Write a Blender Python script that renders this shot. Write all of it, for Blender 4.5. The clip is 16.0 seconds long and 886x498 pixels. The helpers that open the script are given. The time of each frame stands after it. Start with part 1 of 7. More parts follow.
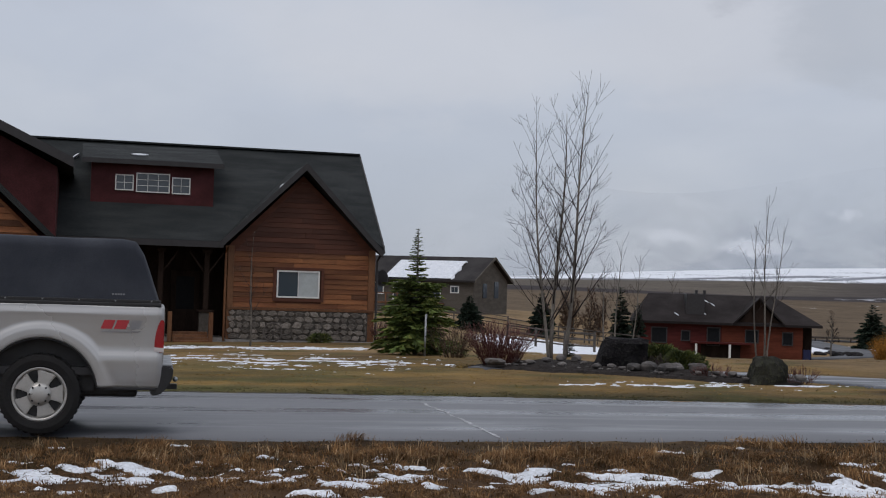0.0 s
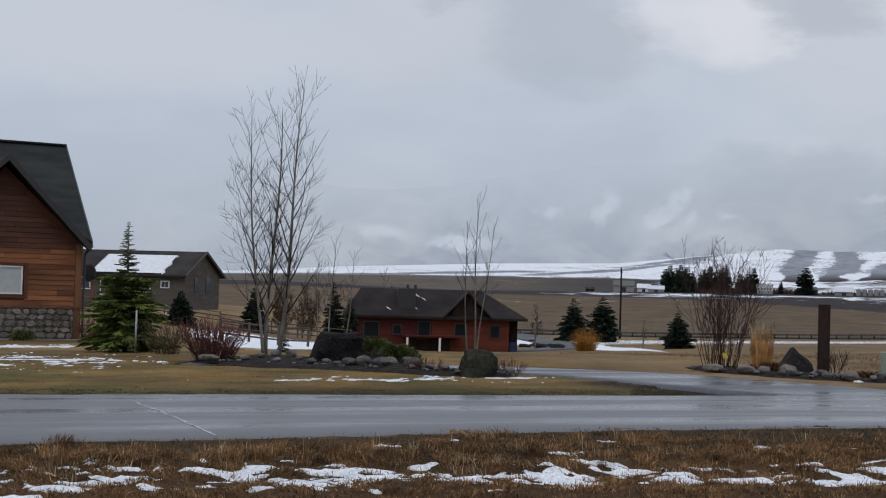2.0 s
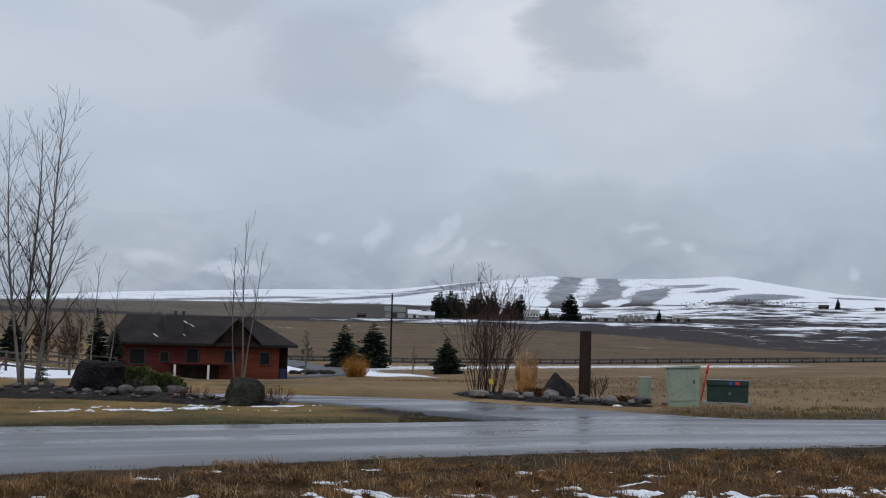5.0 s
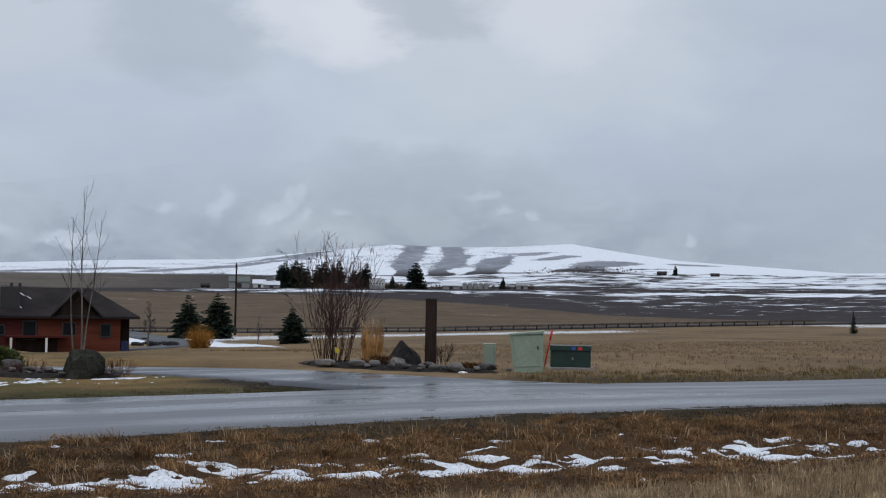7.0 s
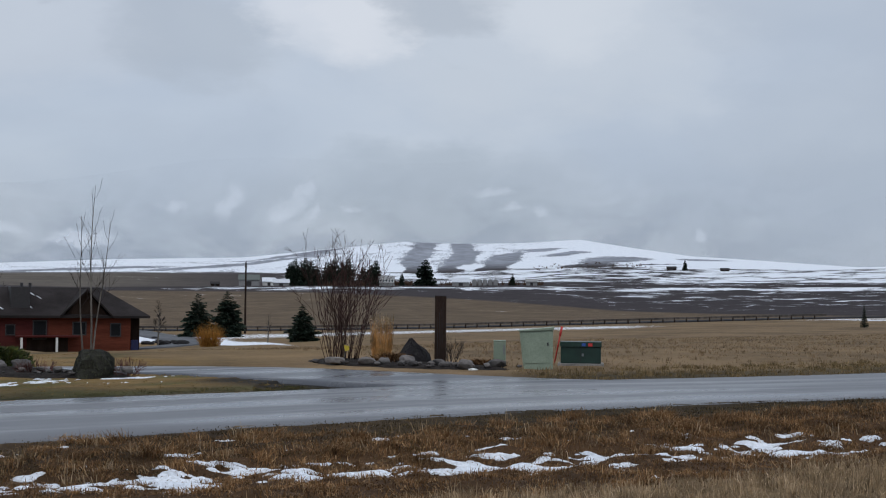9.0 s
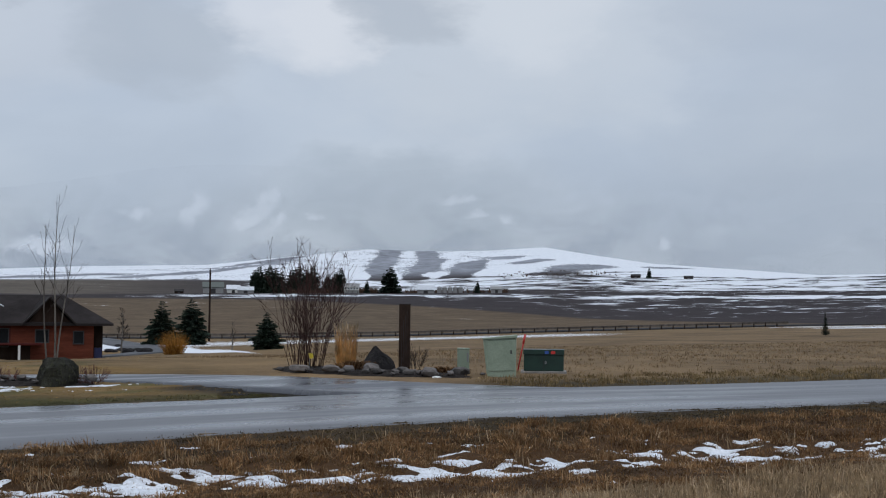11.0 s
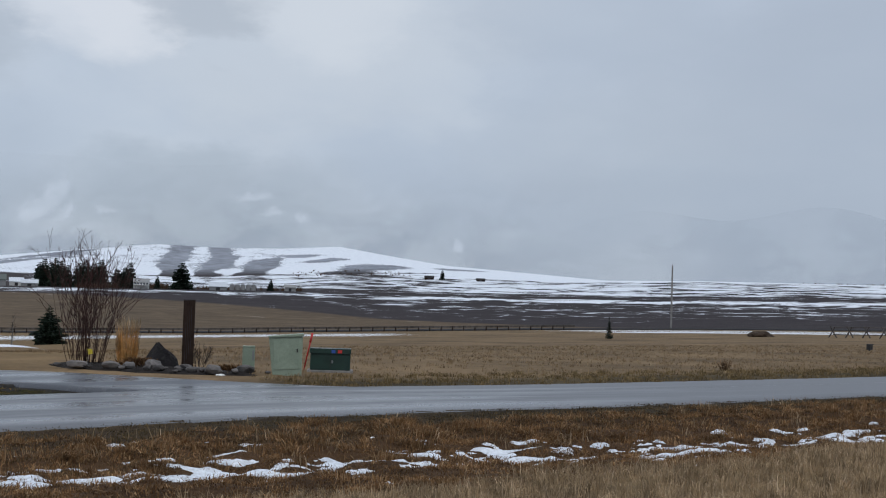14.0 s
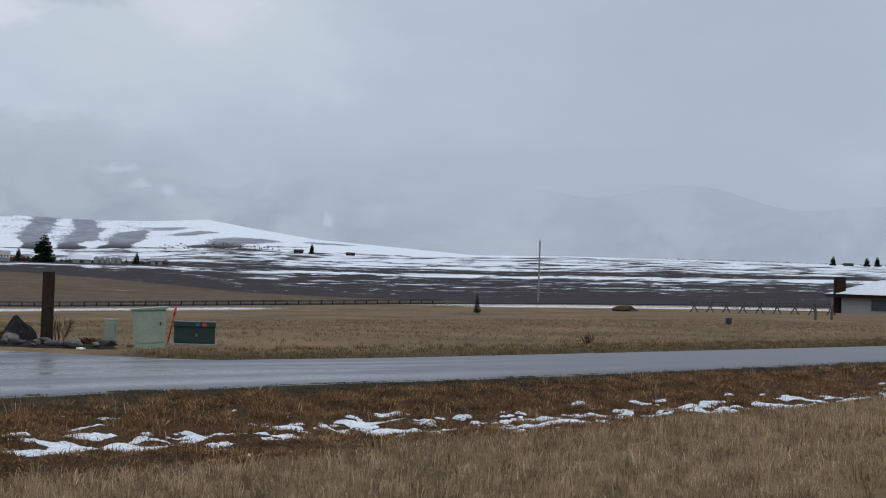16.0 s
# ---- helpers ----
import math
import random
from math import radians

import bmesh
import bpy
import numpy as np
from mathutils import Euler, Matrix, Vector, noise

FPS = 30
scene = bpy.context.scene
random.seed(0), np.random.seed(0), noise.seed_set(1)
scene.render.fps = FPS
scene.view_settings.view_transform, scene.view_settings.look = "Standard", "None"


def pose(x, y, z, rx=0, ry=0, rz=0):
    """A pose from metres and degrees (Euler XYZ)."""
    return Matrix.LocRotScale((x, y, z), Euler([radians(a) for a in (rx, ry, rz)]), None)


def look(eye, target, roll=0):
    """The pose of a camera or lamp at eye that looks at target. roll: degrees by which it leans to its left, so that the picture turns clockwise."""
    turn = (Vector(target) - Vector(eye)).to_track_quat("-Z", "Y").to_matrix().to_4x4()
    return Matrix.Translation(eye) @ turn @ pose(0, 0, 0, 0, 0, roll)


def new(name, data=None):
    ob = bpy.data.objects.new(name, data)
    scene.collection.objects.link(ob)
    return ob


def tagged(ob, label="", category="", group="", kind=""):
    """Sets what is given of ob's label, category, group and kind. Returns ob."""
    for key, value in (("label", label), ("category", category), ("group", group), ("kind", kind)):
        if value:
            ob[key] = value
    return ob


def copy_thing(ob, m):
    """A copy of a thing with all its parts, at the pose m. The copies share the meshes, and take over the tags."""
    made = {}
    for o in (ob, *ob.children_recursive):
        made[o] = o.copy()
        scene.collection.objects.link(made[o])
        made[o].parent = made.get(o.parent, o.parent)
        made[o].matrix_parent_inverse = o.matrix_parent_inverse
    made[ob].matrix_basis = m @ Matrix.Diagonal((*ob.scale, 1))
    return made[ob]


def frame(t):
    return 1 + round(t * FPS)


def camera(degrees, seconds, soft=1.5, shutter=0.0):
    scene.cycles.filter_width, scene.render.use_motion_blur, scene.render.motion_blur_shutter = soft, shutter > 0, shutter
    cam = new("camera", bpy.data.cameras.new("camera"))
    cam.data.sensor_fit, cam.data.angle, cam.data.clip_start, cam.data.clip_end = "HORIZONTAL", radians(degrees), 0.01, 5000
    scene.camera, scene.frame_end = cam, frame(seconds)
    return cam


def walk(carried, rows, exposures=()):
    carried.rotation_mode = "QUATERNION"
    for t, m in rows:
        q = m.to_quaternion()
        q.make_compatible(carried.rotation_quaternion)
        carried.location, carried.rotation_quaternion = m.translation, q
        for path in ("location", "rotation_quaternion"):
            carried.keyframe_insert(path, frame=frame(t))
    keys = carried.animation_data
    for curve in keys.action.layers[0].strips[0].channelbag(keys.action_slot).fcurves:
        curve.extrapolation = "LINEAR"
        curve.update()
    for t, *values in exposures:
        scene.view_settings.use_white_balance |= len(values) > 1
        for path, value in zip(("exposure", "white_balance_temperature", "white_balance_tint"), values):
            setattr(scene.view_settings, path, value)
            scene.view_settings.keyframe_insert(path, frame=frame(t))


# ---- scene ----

# ---------------------------------------------------------------- camera
cam = camera(35.74, 16.0, 1.1)
PATH = [  # seconds, place, yaw to the left, pitch up, roll
    (0.0, 0.001, -0.002, 1.452, 0.201, 1.613, 1.797),
    (0.5, -0.025, 0.156, 1.451, -3.857, 1.389, 1.766),
    (1.0, -0.051, 0.040, 1.455, -6.353, 1.001, 1.887),
    (1.5, -0.071, 0.018, 1.461, -9.995, 1.757, 2.061),
    (2.0, -0.055, 0.050, 1.459, -11.748, 1.751, 1.681),
    (2.5, -0.053, 0.079, 1.482, -12.324, 1.974, 1.762),
    (3.0, -0.045, 0.053, 1.474, -13.545, 2.210, 1.326),
    (3.5, -0.046, 0.077, 1.470, -15.839, 2.752, 1.315),
    (4.0, -0.030, 0.052, 1.482, -16.687, 3.453, 1.407),
    (4.5, -0.001, 0.077, 1.481, -19.636, 2.772, 1.496),
    (4.7, 0.022, 0.095, 1.482, -20.475, 3.031, 1.528),
    (6.8, 0.042, 0.182, 1.469, -26.319, 2.177, 1.063),
    (7.0, 0.063, 0.198, 1.471, -27.683, 1.953, 1.030),
    (7.5, 0.071, 0.211, 1.471, -27.503, 1.134, 1.304),
    (8.0, 0.069, 0.222, 1.481, -27.733, 1.564, 0.580),
    (8.5, 0.088, 0.253, 1.465, -27.371, 1.963, 0.577),
    (8.7, 0.103, 0.258, 1.469, -27.264, 1.811, 0.637),
    (10.8, 0.031, 0.098, 1.491, -28.431, 2.058, 0.441),
    (11.0, 0.027, 0.076, 1.490, -28.752, 2.139, 0.631),
    (11.5, 0.063, 0.114, 1.491, -30.543, 2.284, 0.502),
    (12.0, 0.106, 0.114, 1.491, -32.910, 2.385, 0.375),
    (12.5, 0.213, 0.206, 1.487, -35.419, 2.536, 1.026),
    (13.0, 0.169, 0.096, 1.480, -36.925, 2.378, 1.557),
    (13.5, 0.194, 0.125, 1.479, -37.391, 1.852, 1.960),
    (14.0, 0.207, 0.138, 1.480, -37.285, 2.296, 1.782),
    (14.5, 0.222, 0.144, 1.477, -35.552, 1.839, 1.110),
    (15.0, 0.212, 0.088, 1.480, -36.203, 1.888, 1.064),
    (15.5, 0.242, 0.079, 1.476, -39.799, 1.897, 1.562),
    (16.0, 0.259, 0.105, 1.464, -42.742, 1.400, 1.985),
]
walk(cam, [(t, pose(x, y, z, 90 + p, 0, w) @ pose(0, 0, 0, 0, 0, r)) for t, x, y, z, w, p, r in PATH],
     exposures=[(0.0, 0.0, 6760, 15), (1.5, 0.0, 6640, 14), (3.5, 0.0, 6520, 13), (7.0, 0.0, 6400, 12), (16.0, 0.0, 6360, 11)])

# ---------------------------------------------------------------- node helpers
def nodes_of(tree):
    tree.nodes.clear()
    return tree.nodes, tree.links


class Net:
    """A small builder of node trees."""

    def __init__(self, tree):
        self.n, self.l = nodes_of(tree)

    def add(self, kind, props=None, **inputs):
        nd = self.n.new(kind)
        for k, v in (props or {}).items():
            setattr(nd, k, v)
        for k, v in inputs.items():
            self.put(nd, k.replace("_", " "), v)
        return nd

    def put(self, nd, key, v):
        sock = nd.inputs[int(key[1:])] if key[0] == "i" and key[1:].isdigit() else nd.inputs[key]
        if isinstance(v, bpy.types.NodeSocket):
            self.l.new(v, sock)
        else:
            sock.default_value = v

    def math(self, op, a, b=0.0, clamp=False):
        return self.add("ShaderNodeMath", {"operation": op, "use_clamp": clamp}, i0=a, i1=b).outputs[0]

    def vmath(self, op, a, b):
        nd = self.add("ShaderNodeVectorMath", {"operation": op}, i0=a, i1=b)
        return nd.outputs["Value"] if op in ("DOT_PRODUCT", "LENGTH") else nd.outputs[0]

    def mix(self, f, a, b, kind="MIX"):
        nd = self.add("ShaderNodeMix", {"data_type": "RGBA", "blend_type": kind})
        for i, v in ((0, f), (6, a), (7, b)):
            if isinstance(v, bpy.types.NodeSocket):
                self.l.new(v, nd.inputs[i])
            else:
                nd.inputs[i].default_value = (*v, 1) if isinstance(v, tuple) and len(v) == 3 else v
        return nd.outputs[2]

    def noise(self, vec, scale, detail=4.0, rough=0.55, distort=0.0):
        return self.add("ShaderNodeTexNoise", None, Vector=vec, Scale=scale, Detail=detail, Roughness=rough, Distortion=distort).outputs["Fac"]

    def step(self, v, lo, hi, a=0.0, b=1.0):
        return self.add("ShaderNodeMapRange", {"interpolation_type": "SMOOTHSTEP"}, i0=v, i1=lo, i2=hi, i3=a, i4=b).outputs[0]


# ---------------------------------------------------------------- world, sun
def sky_way(az, el):
    a, e = radians(az), radians(el + 1.2 * math.sin(radians(-az - 20)))
    return (-math.sin(a) * math.cos(e), math.cos(a) * math.cos(e), math.sin(e))


world = bpy.data.worlds.new("overcast_sky")
scene.world = world
world.use_nodes = True
W = Net(world.node_tree)
way = W.add("ShaderNodeTexCoord").outputs["Generated"]
sky = W.add("ShaderNodeTexSky", {"sky_type": "NISHITA", "sun_disc": False, "sun_elevation": radians(38), "sun_rotation": radians(160)}).outputs[0]
up = W.add("ShaderNodeSeparateXYZ", None, Vector=way).outputs[2]
# stretch the cloud pattern so that it flattens toward the horizon
squash = W.vmath("MULTIPLY", way, (1.0, 1.0, 2.2))
big = W.noise(squash, 3.1, 5.0, 0.52, 0.6)
small = W.noise(squash, 9.0, 6.0, 0.55, 0.5)
mid = W.noise(squash, 5.5, 4.0, 0.5, 0.2)


# billow the edges of the single clouds
curl = W.add("ShaderNodeTexNoise", None, Vector=squash, Scale=11.0, Detail=5.0, Roughness=0.6).outputs["Color"]
bent = W.vmath("ADD", way, W.vmath("MULTIPLY", W.vmath("SUBTRACT", curl, (0.5, 0.5, 0.5)), (0.11, 0.11, 0.075)))


def cloud(az, el, wide, tall, soft):
    """A billow of the overcast: bearing, height, half sizes in degrees, and how soft its rim is."""
    off = W.vmath("SUBTRACT", bent, sky_way(az, el))
    a = radians(az)
    across = W.math("DIVIDE", W.vmath("DOT_PRODUCT", off, (math.cos(a), math.sin(a), 0.0)), radians(wide))
    above = W.math("DIVIDE", W.vmath("DOT_PRODUCT", off, (0.0, 0.0, 1.0)), radians(tall))
    r2 = W.math("ADD", W.math("MULTIPLY", across, across), W.math("MULTIPLY", above, above))
    ahead = W.step(W.vmath("DOT_PRODUCT", way, sky_way(az, el)), 0.5, 0.8)
    return W.math("MULTIPLY", ahead, W.step(r2, 1.0 - soft, 1.0 + soft, 1.0, 0.0))


tone = W.mix(W.step(up, 0.02, 0.95), (0.440, 0.510, 0.605), (0.98, 1.06, 1.16))
tone = W.mix(W.step(up, -0.02, 0.13, 1.0, 0.0), tone, (0.360, 0.425, 0.515))
tone = W.mix(W.step(big, 0.36, 0.66, 0.0, 0.36), tone, (0.60, 0.665, 0.735))
tone = W.mix(W.step(small, 0.42, 0.72, 0.0, 0.20), tone, (0.40, 0.455, 0.53))
tone = W.mix(W.step(mid, 0.44, 0.70, 0.0, 0.22), tone, (0.62, 0.67, 0.72))
for az, el, wide, tall, soft, colour, amount in (
        (-31.0, 10.6, 8.5, 3.4, 0.9, (0.60, 0.65, 0.70), 0.60), (-10.0, 10.8, 5.0, 2.6, 0.9, (0.58, 0.62, 0.67), 0.45),
        (1.0, 10.2, 6.0, 2.6, 0.9, (0.60, 0.64, 0.69), 0.40),
        (-17.2, 10.5, 3.6, 2.0, 0.85, (0.40, 0.45, 0.51), 0.55), (-11.6, 12.9, 2.6, 1.2, 0.7, (0.40, 0.44, 0.50), 0.5),
        (-22.7, 12.3, 2.9, 2.6, 0.75, (0.74, 0.77, 0.81), 0.60), (-24.2, 11.8, 1.9, 1.6, 0.45, (0.72, 0.75, 0.79), 0.35), (-27.4, 12.4, 2.5, 2.2, 0.60, (0.43, 0.48, 0.54), 0.65),
        (-32.2, 12.0, 3.0, 2.4, 0.95, (0.70, 0.74, 0.78), 0.50), (-42.5, 12.0, 4.5, 3.0, 0.9, (0.40, 0.46, 0.54), 0.40),
        (-27.0, 4.0, 5.8, 1.9, 0.9, (0.33, 0.39, 0.46), 0.50), (-47.0, 3.6, 8.0, 1.6, 0.9, (0.36, 0.42, 0.51), 0.40),
        (-55.0, 9.0, 9.0, 5.0, 0.95, (0.40, 0.46, 0.545), 0.7), (-44.0, 6.0, 6.0, 2.4, 0.95, (0.42, 0.48, 0.56), 0.45)):
    tone = W.mix(W.math("MULTIPLY", cloud(az, el, wide, tall, soft), amount), tone, colour)
clear = W.mix(1.0, sky, (0.1, 0.1, 0.1), "MULTIPLY")
bg = W.add("ShaderNodeBackground", None, Color=W.mix(0.93, clear, tone), Strength=1.0)
W.l.new(bg.outputs[0], W.add("ShaderNodeOutputWorld").inputs[0])

sun = new("sun", bpy.data.lights.new("sun", "SUN"))
sun.data.energy, sun.data.angle, sun.data.color = 0.6, radians(25), (1.0, 0.96, 0.9)
sun.matrix_world = look((0, 0, 50), (0 + 15, 0 + 30, 0))


# ---------------------------------------------------------------- materials
def material(name, rough=0.8, spec=0.3, metal=0.0):
    m = bpy.data.materials.new(name)
    m.use_nodes = True
    net = Net(m.node_tree)
    bs = net.add("ShaderNodeBsdfPrincipled", None, Roughness=rough, Metallic=metal)
    bs.inputs["Specular IOR Level"].default_value = spec
    out = net.add("ShaderNodeOutputMaterial")
    net.l.new(bs.outputs[0], out.inputs[0])
    return m, net, bs


def bump(net, bs, height, strength=0.4, dist=0.02):
    net.put(bs, "Normal", net.add("ShaderNodeBump", None, Height=height, Strength=strength, Distance=dist).outputs[0])


def mottled(name, a, b, scale=4.0, fine=40.0, rough=0.8, spec=0.3, metal=0.0, relief=0.35, dist=0.01, stretch=None, vary=0.25, c=None, space="Object", grit=0.35):
    """Two colours mixed by coarse and fine noise, with relief, and each piece a little different."""
    m, n, bs = material(name, rough, spec, metal)
    vec = n.add("ShaderNodeTexCoord").outputs[space]
    rnd = n.add("ShaderNodeObjectInfo").outputs["Random"]
    vec = n.vmath("ADD", vec, n.math("MULTIPLY", rnd, 37.0))
    if stretch:
        vec = n.vmath("MULTIPLY", vec, stretch)
    co, fi = n.noise(vec, scale, 5.0), n.noise(vec, fine, 4.0, 0.6)
    col = n.mix(n.step(co, 0.3, 0.7), a, b)
    if c:
        col = n.mix(n.step(fi, 0.5, 0.7), col, c)
    col = n.mix(n.math("MULTIPLY", n.step(fi, 0.3, 0.75), grit), col, (0.0, 0.0, 0.0))
    gain = n.math("ADD", 1.0 - vary / 2, n.math("MULTIPLY", rnd, vary))
    n.put(bs, "Base Color", n.mix(1.0, col, n.add("ShaderNodeCombineColor", None, i0=gain, i1=gain, i2=gain).outputs[0], "MULTIPLY"))
    n.put(bs, "Roughness", n.step(co, 0.25, 0.75, max(rough - 0.12, 0.02), min(rough + 0.1, 1.0)))
    if relief:
        bump(n, bs, n.math("ADD", fi, co), relief, dist)
    return m


def plain(name, colour, rough=0.5, spec=0.5, metal=0.0, wear=0.12, scale=6.0):
    """A painted or moulded surface with faint dirt."""
    return mottled(name, colour, tuple(v * (1 - wear) for v in colour), scale, 60.0, rough, spec, metal, 0.06, 0.003, vary=0.06, grit=0.1)


def glass_dark(name, colour=(0.02, 0.025, 0.03)):
    m, n, bs = material(name, 0.06, 0.6)
    n.put(bs, "Base Color", (*colour, 1))
    vec = n.add("ShaderNodeTexCoord").outputs["Object"]
    bump(n, bs, n.noise(vec, 1.5, 2.0), 0.05, 0.02)
    return m


# ---------------------------------------------------------------- build helpers
def mesh_object(name, bm, mat, smooth=False):
    me = bpy.data.meshes.new(name)
    bm.normal_update()
    bm.to_mesh(me)
    bm.free()
    if mat:
        me.materials.append(mat)
    if smooth:
        me.shade_smooth()
    return new(name, me)


def part(name, bm, mat, parent, label="", smooth=False):
    ob = mesh_object(name, bm, mat, smooth)
    ob.parent = parent
    return tagged(ob, label)


def thing(name, m, label, category, group="", kind=""):
    ob = new(name)
    ob.empty_display_size = 0.2
    ob.matrix_basis = m
    return tagged(ob, label, category, group, kind)


def box(bm, x0, x1, y0, y1, z0, z1, bevel=0.0, m=None):
    r = bmesh.ops.create_cube(bm, size=1.0)
    vs = r["verts"]
    for v in vs:
        v.co = Vector((x0 + (v.co.x + 0.5) * (x1 - x0), y0 + (v.co.y + 0.5) * (y1 - y0), z0 + (v.co.z + 0.5) * (z1 - z0)))
    if bevel:
        es = list({e for v in vs for e in v.link_edges})
        got = bmesh.ops.bevel(bm, geom=es, offset=bevel, segments=2, affect="EDGES", profile=0.6)
        vs = list({v for f in got["faces"] for v in f.verts} | {v for v in vs if v.is_valid})
    if m:
        for v in vs:
            v.co = m @ v.co
    return bm


def boxed(*a, **k):
    return box(bmesh.new(), *a, **k)


def prism(bm, pts, axis, lo, hi):
    """A polygon, given in the two other axes, drawn out along one axis."""
    def at(p, q):
        c = list(p)
        c.insert(axis, q)
        return bm.verts.new(c)
    a, b = [at(p, lo) for p in pts], [at(p, hi) for p in pts]
    fs = [bm.faces.new(a), bm.faces.new(b[::-1])]
    for i in range(len(pts)):
        j = (i + 1) % len(pts)
        fs.append(bm.faces.new((a[j], a[i], b[i], b[j])))
    bmesh.ops.recalc_face_normals(bm, faces=fs)
    return bm


def tube(bm, pts, radii, sides=6, cap=True):
    """A round, tapering rod along points."""
    pts = [Vector(p) for p in pts]
    rings = []
    for i, p in enumerate(pts):
        d = (pts[min(i + 1, len(pts) - 1)] - pts[max(i - 1, 0)]).normalized()
        a = d.orthogonal().normalized()
        b = d.cross(a)
        rings.append([bm.verts.new(p + radii[i] * (math.cos(2 * math.pi * k / sides) * a + math.sin(2 * math.pi * k / sides) * b)) for k in range(sides)])
    for r, s in zip(rings, rings[1:]):
        # match the nearest start so that the skin does not twist
        k0 = min(range(sides), key=lambda k: (s[k].co - r[0].co).length)
        for k in range(sides):
            bm.faces.new((r[k], r[(k + 1) % sides], s[(k0 + k + 1) % sides], s[(k0 + k) % sides]))
    if cap:
        bm.faces.new(rings[0][::-1])
        bm.faces.new(rings[-1])
    return bm


def flat(az, d):
    """A place on the plan from its bearing and distance."""
    return -math.sin(radians(az)) * d, math.cos(radians(az)) * d

# ---------------------------------------------------------------- lie of the land
AZ = [-62, -55, -48, -42, -34, -27, -20, -12, -5, 0, 25]
DIST = [35, 60, 110, 200, 420, 900, 1500, 2200]
RISE = {  # bearings in AZ: how high the land stands in the eye's view, in degrees, at each distance
    35: (-3.1, -3.1, -2.95, -2.75, -2.6, -2.5, -2.42, -2.38, -2.38, -2.37, -2.37),
    60: (-2.15, -2.15, -2.15, -2.2, -2.2, -2.3, -2.4, -2.4, -2.1, -1.5, -1.38),
    110: (-1.60, -1.65, -1.7, -1.75, -1.85, -1.95, -2.15, -2.45, -1.55, -0.75, -0.7),
    200: (-1.25, -1.25, -1.28, -1.35, -1.5, -1.62, -1.62, -1.5, -0.7, -0.3, -0.3),
    420: (-0.85, -0.9, -0.95, -1.0, -1.0, -0.8, -0.68, -0.55, 0.0, 0.2, 0.2),
    900: (-0.1, -0.1, -0.1, -0.1, 0.0, 0.1, 0.17, 0.2, 0.5, 0.6, 0.6),
    1500: (0.22, 0.35, 0.42, 0.38, 0.42, 0.3, 0.42, 0.5, 0.68, 0.72, 0.7),
    2200: (0.45, 0.60, 0.71, 0.68, 0.9, 0.72, 0.7, 0.78, 0.8, 0.8, 0.8)}
HILL_AZ = [-62, -48, -44, -40, -37.5, -35, -33, -30.5, -28, -25.5, -22, -19, -14, -8, -3, 25]
HILL = [0.2, 0.45, 0.70, 1.04, 1.24, 1.64, 1.99, 1.88, 1.88, 1.99, 1.66, 1.38, 1.35, 1.18, 0.95, 0.9]


def smooth(v, lo, hi):
    t = np.clip((v - lo) / (hi - lo), 0, 1)
    return t * t * (3 - 2 * t)


def road_drop(x):
    return -0.03 * 0.5 * ((x - 10) + np.sqrt((x - 10) ** 2 + 9)) + 0.008 * ((x - 17) + np.sqrt((x - 17) ** 2 + 9))


def eased(x, xs, ys):
    """A line through a few plan points, with its corners rounded."""
    x = np.asarray(x, float)
    return sum(np.interp(x + d, xs, ys) for d in (-2.0, -1.0, 0.0, 1.0, 2.0)) / 5


def tilt(x, y):
    """The whole valley floor rises gently to the east."""
    return 0.02095 * (0.93969 * np.asarray(x, float) - 0.34202 * np.asarray(y, float))


def near_edge(x):
    return eased(x, [-70, -3, 0, 2.5, 5.5, 9, 12, 15.3, 20, 28, 40, 75], [14.1, 14.1, 14.12, 14.45, 14.6, 14.56, 14.62, 14.9, 15.3, 15.6, 15.9, 16.3])


def far_edge(x):
    return eased(x, [-70, -4, 0, 3.4, 6.3, 8.3, 13.6, 20, 27, 36, 75], [20.8, 20.75, 20.4, 19.95, 19.62, 19.5, 19.95, 20.15, 20.25, 20.4, 20.6])


def ditch_mid(x):
    return eased(x, [-8, 0, 3, 6, 9, 13, 20, 30, 75], [11.6, 11.95, 11.9, 11.5, 10.95, 10.55, 10.6, 10.9, 11.6])


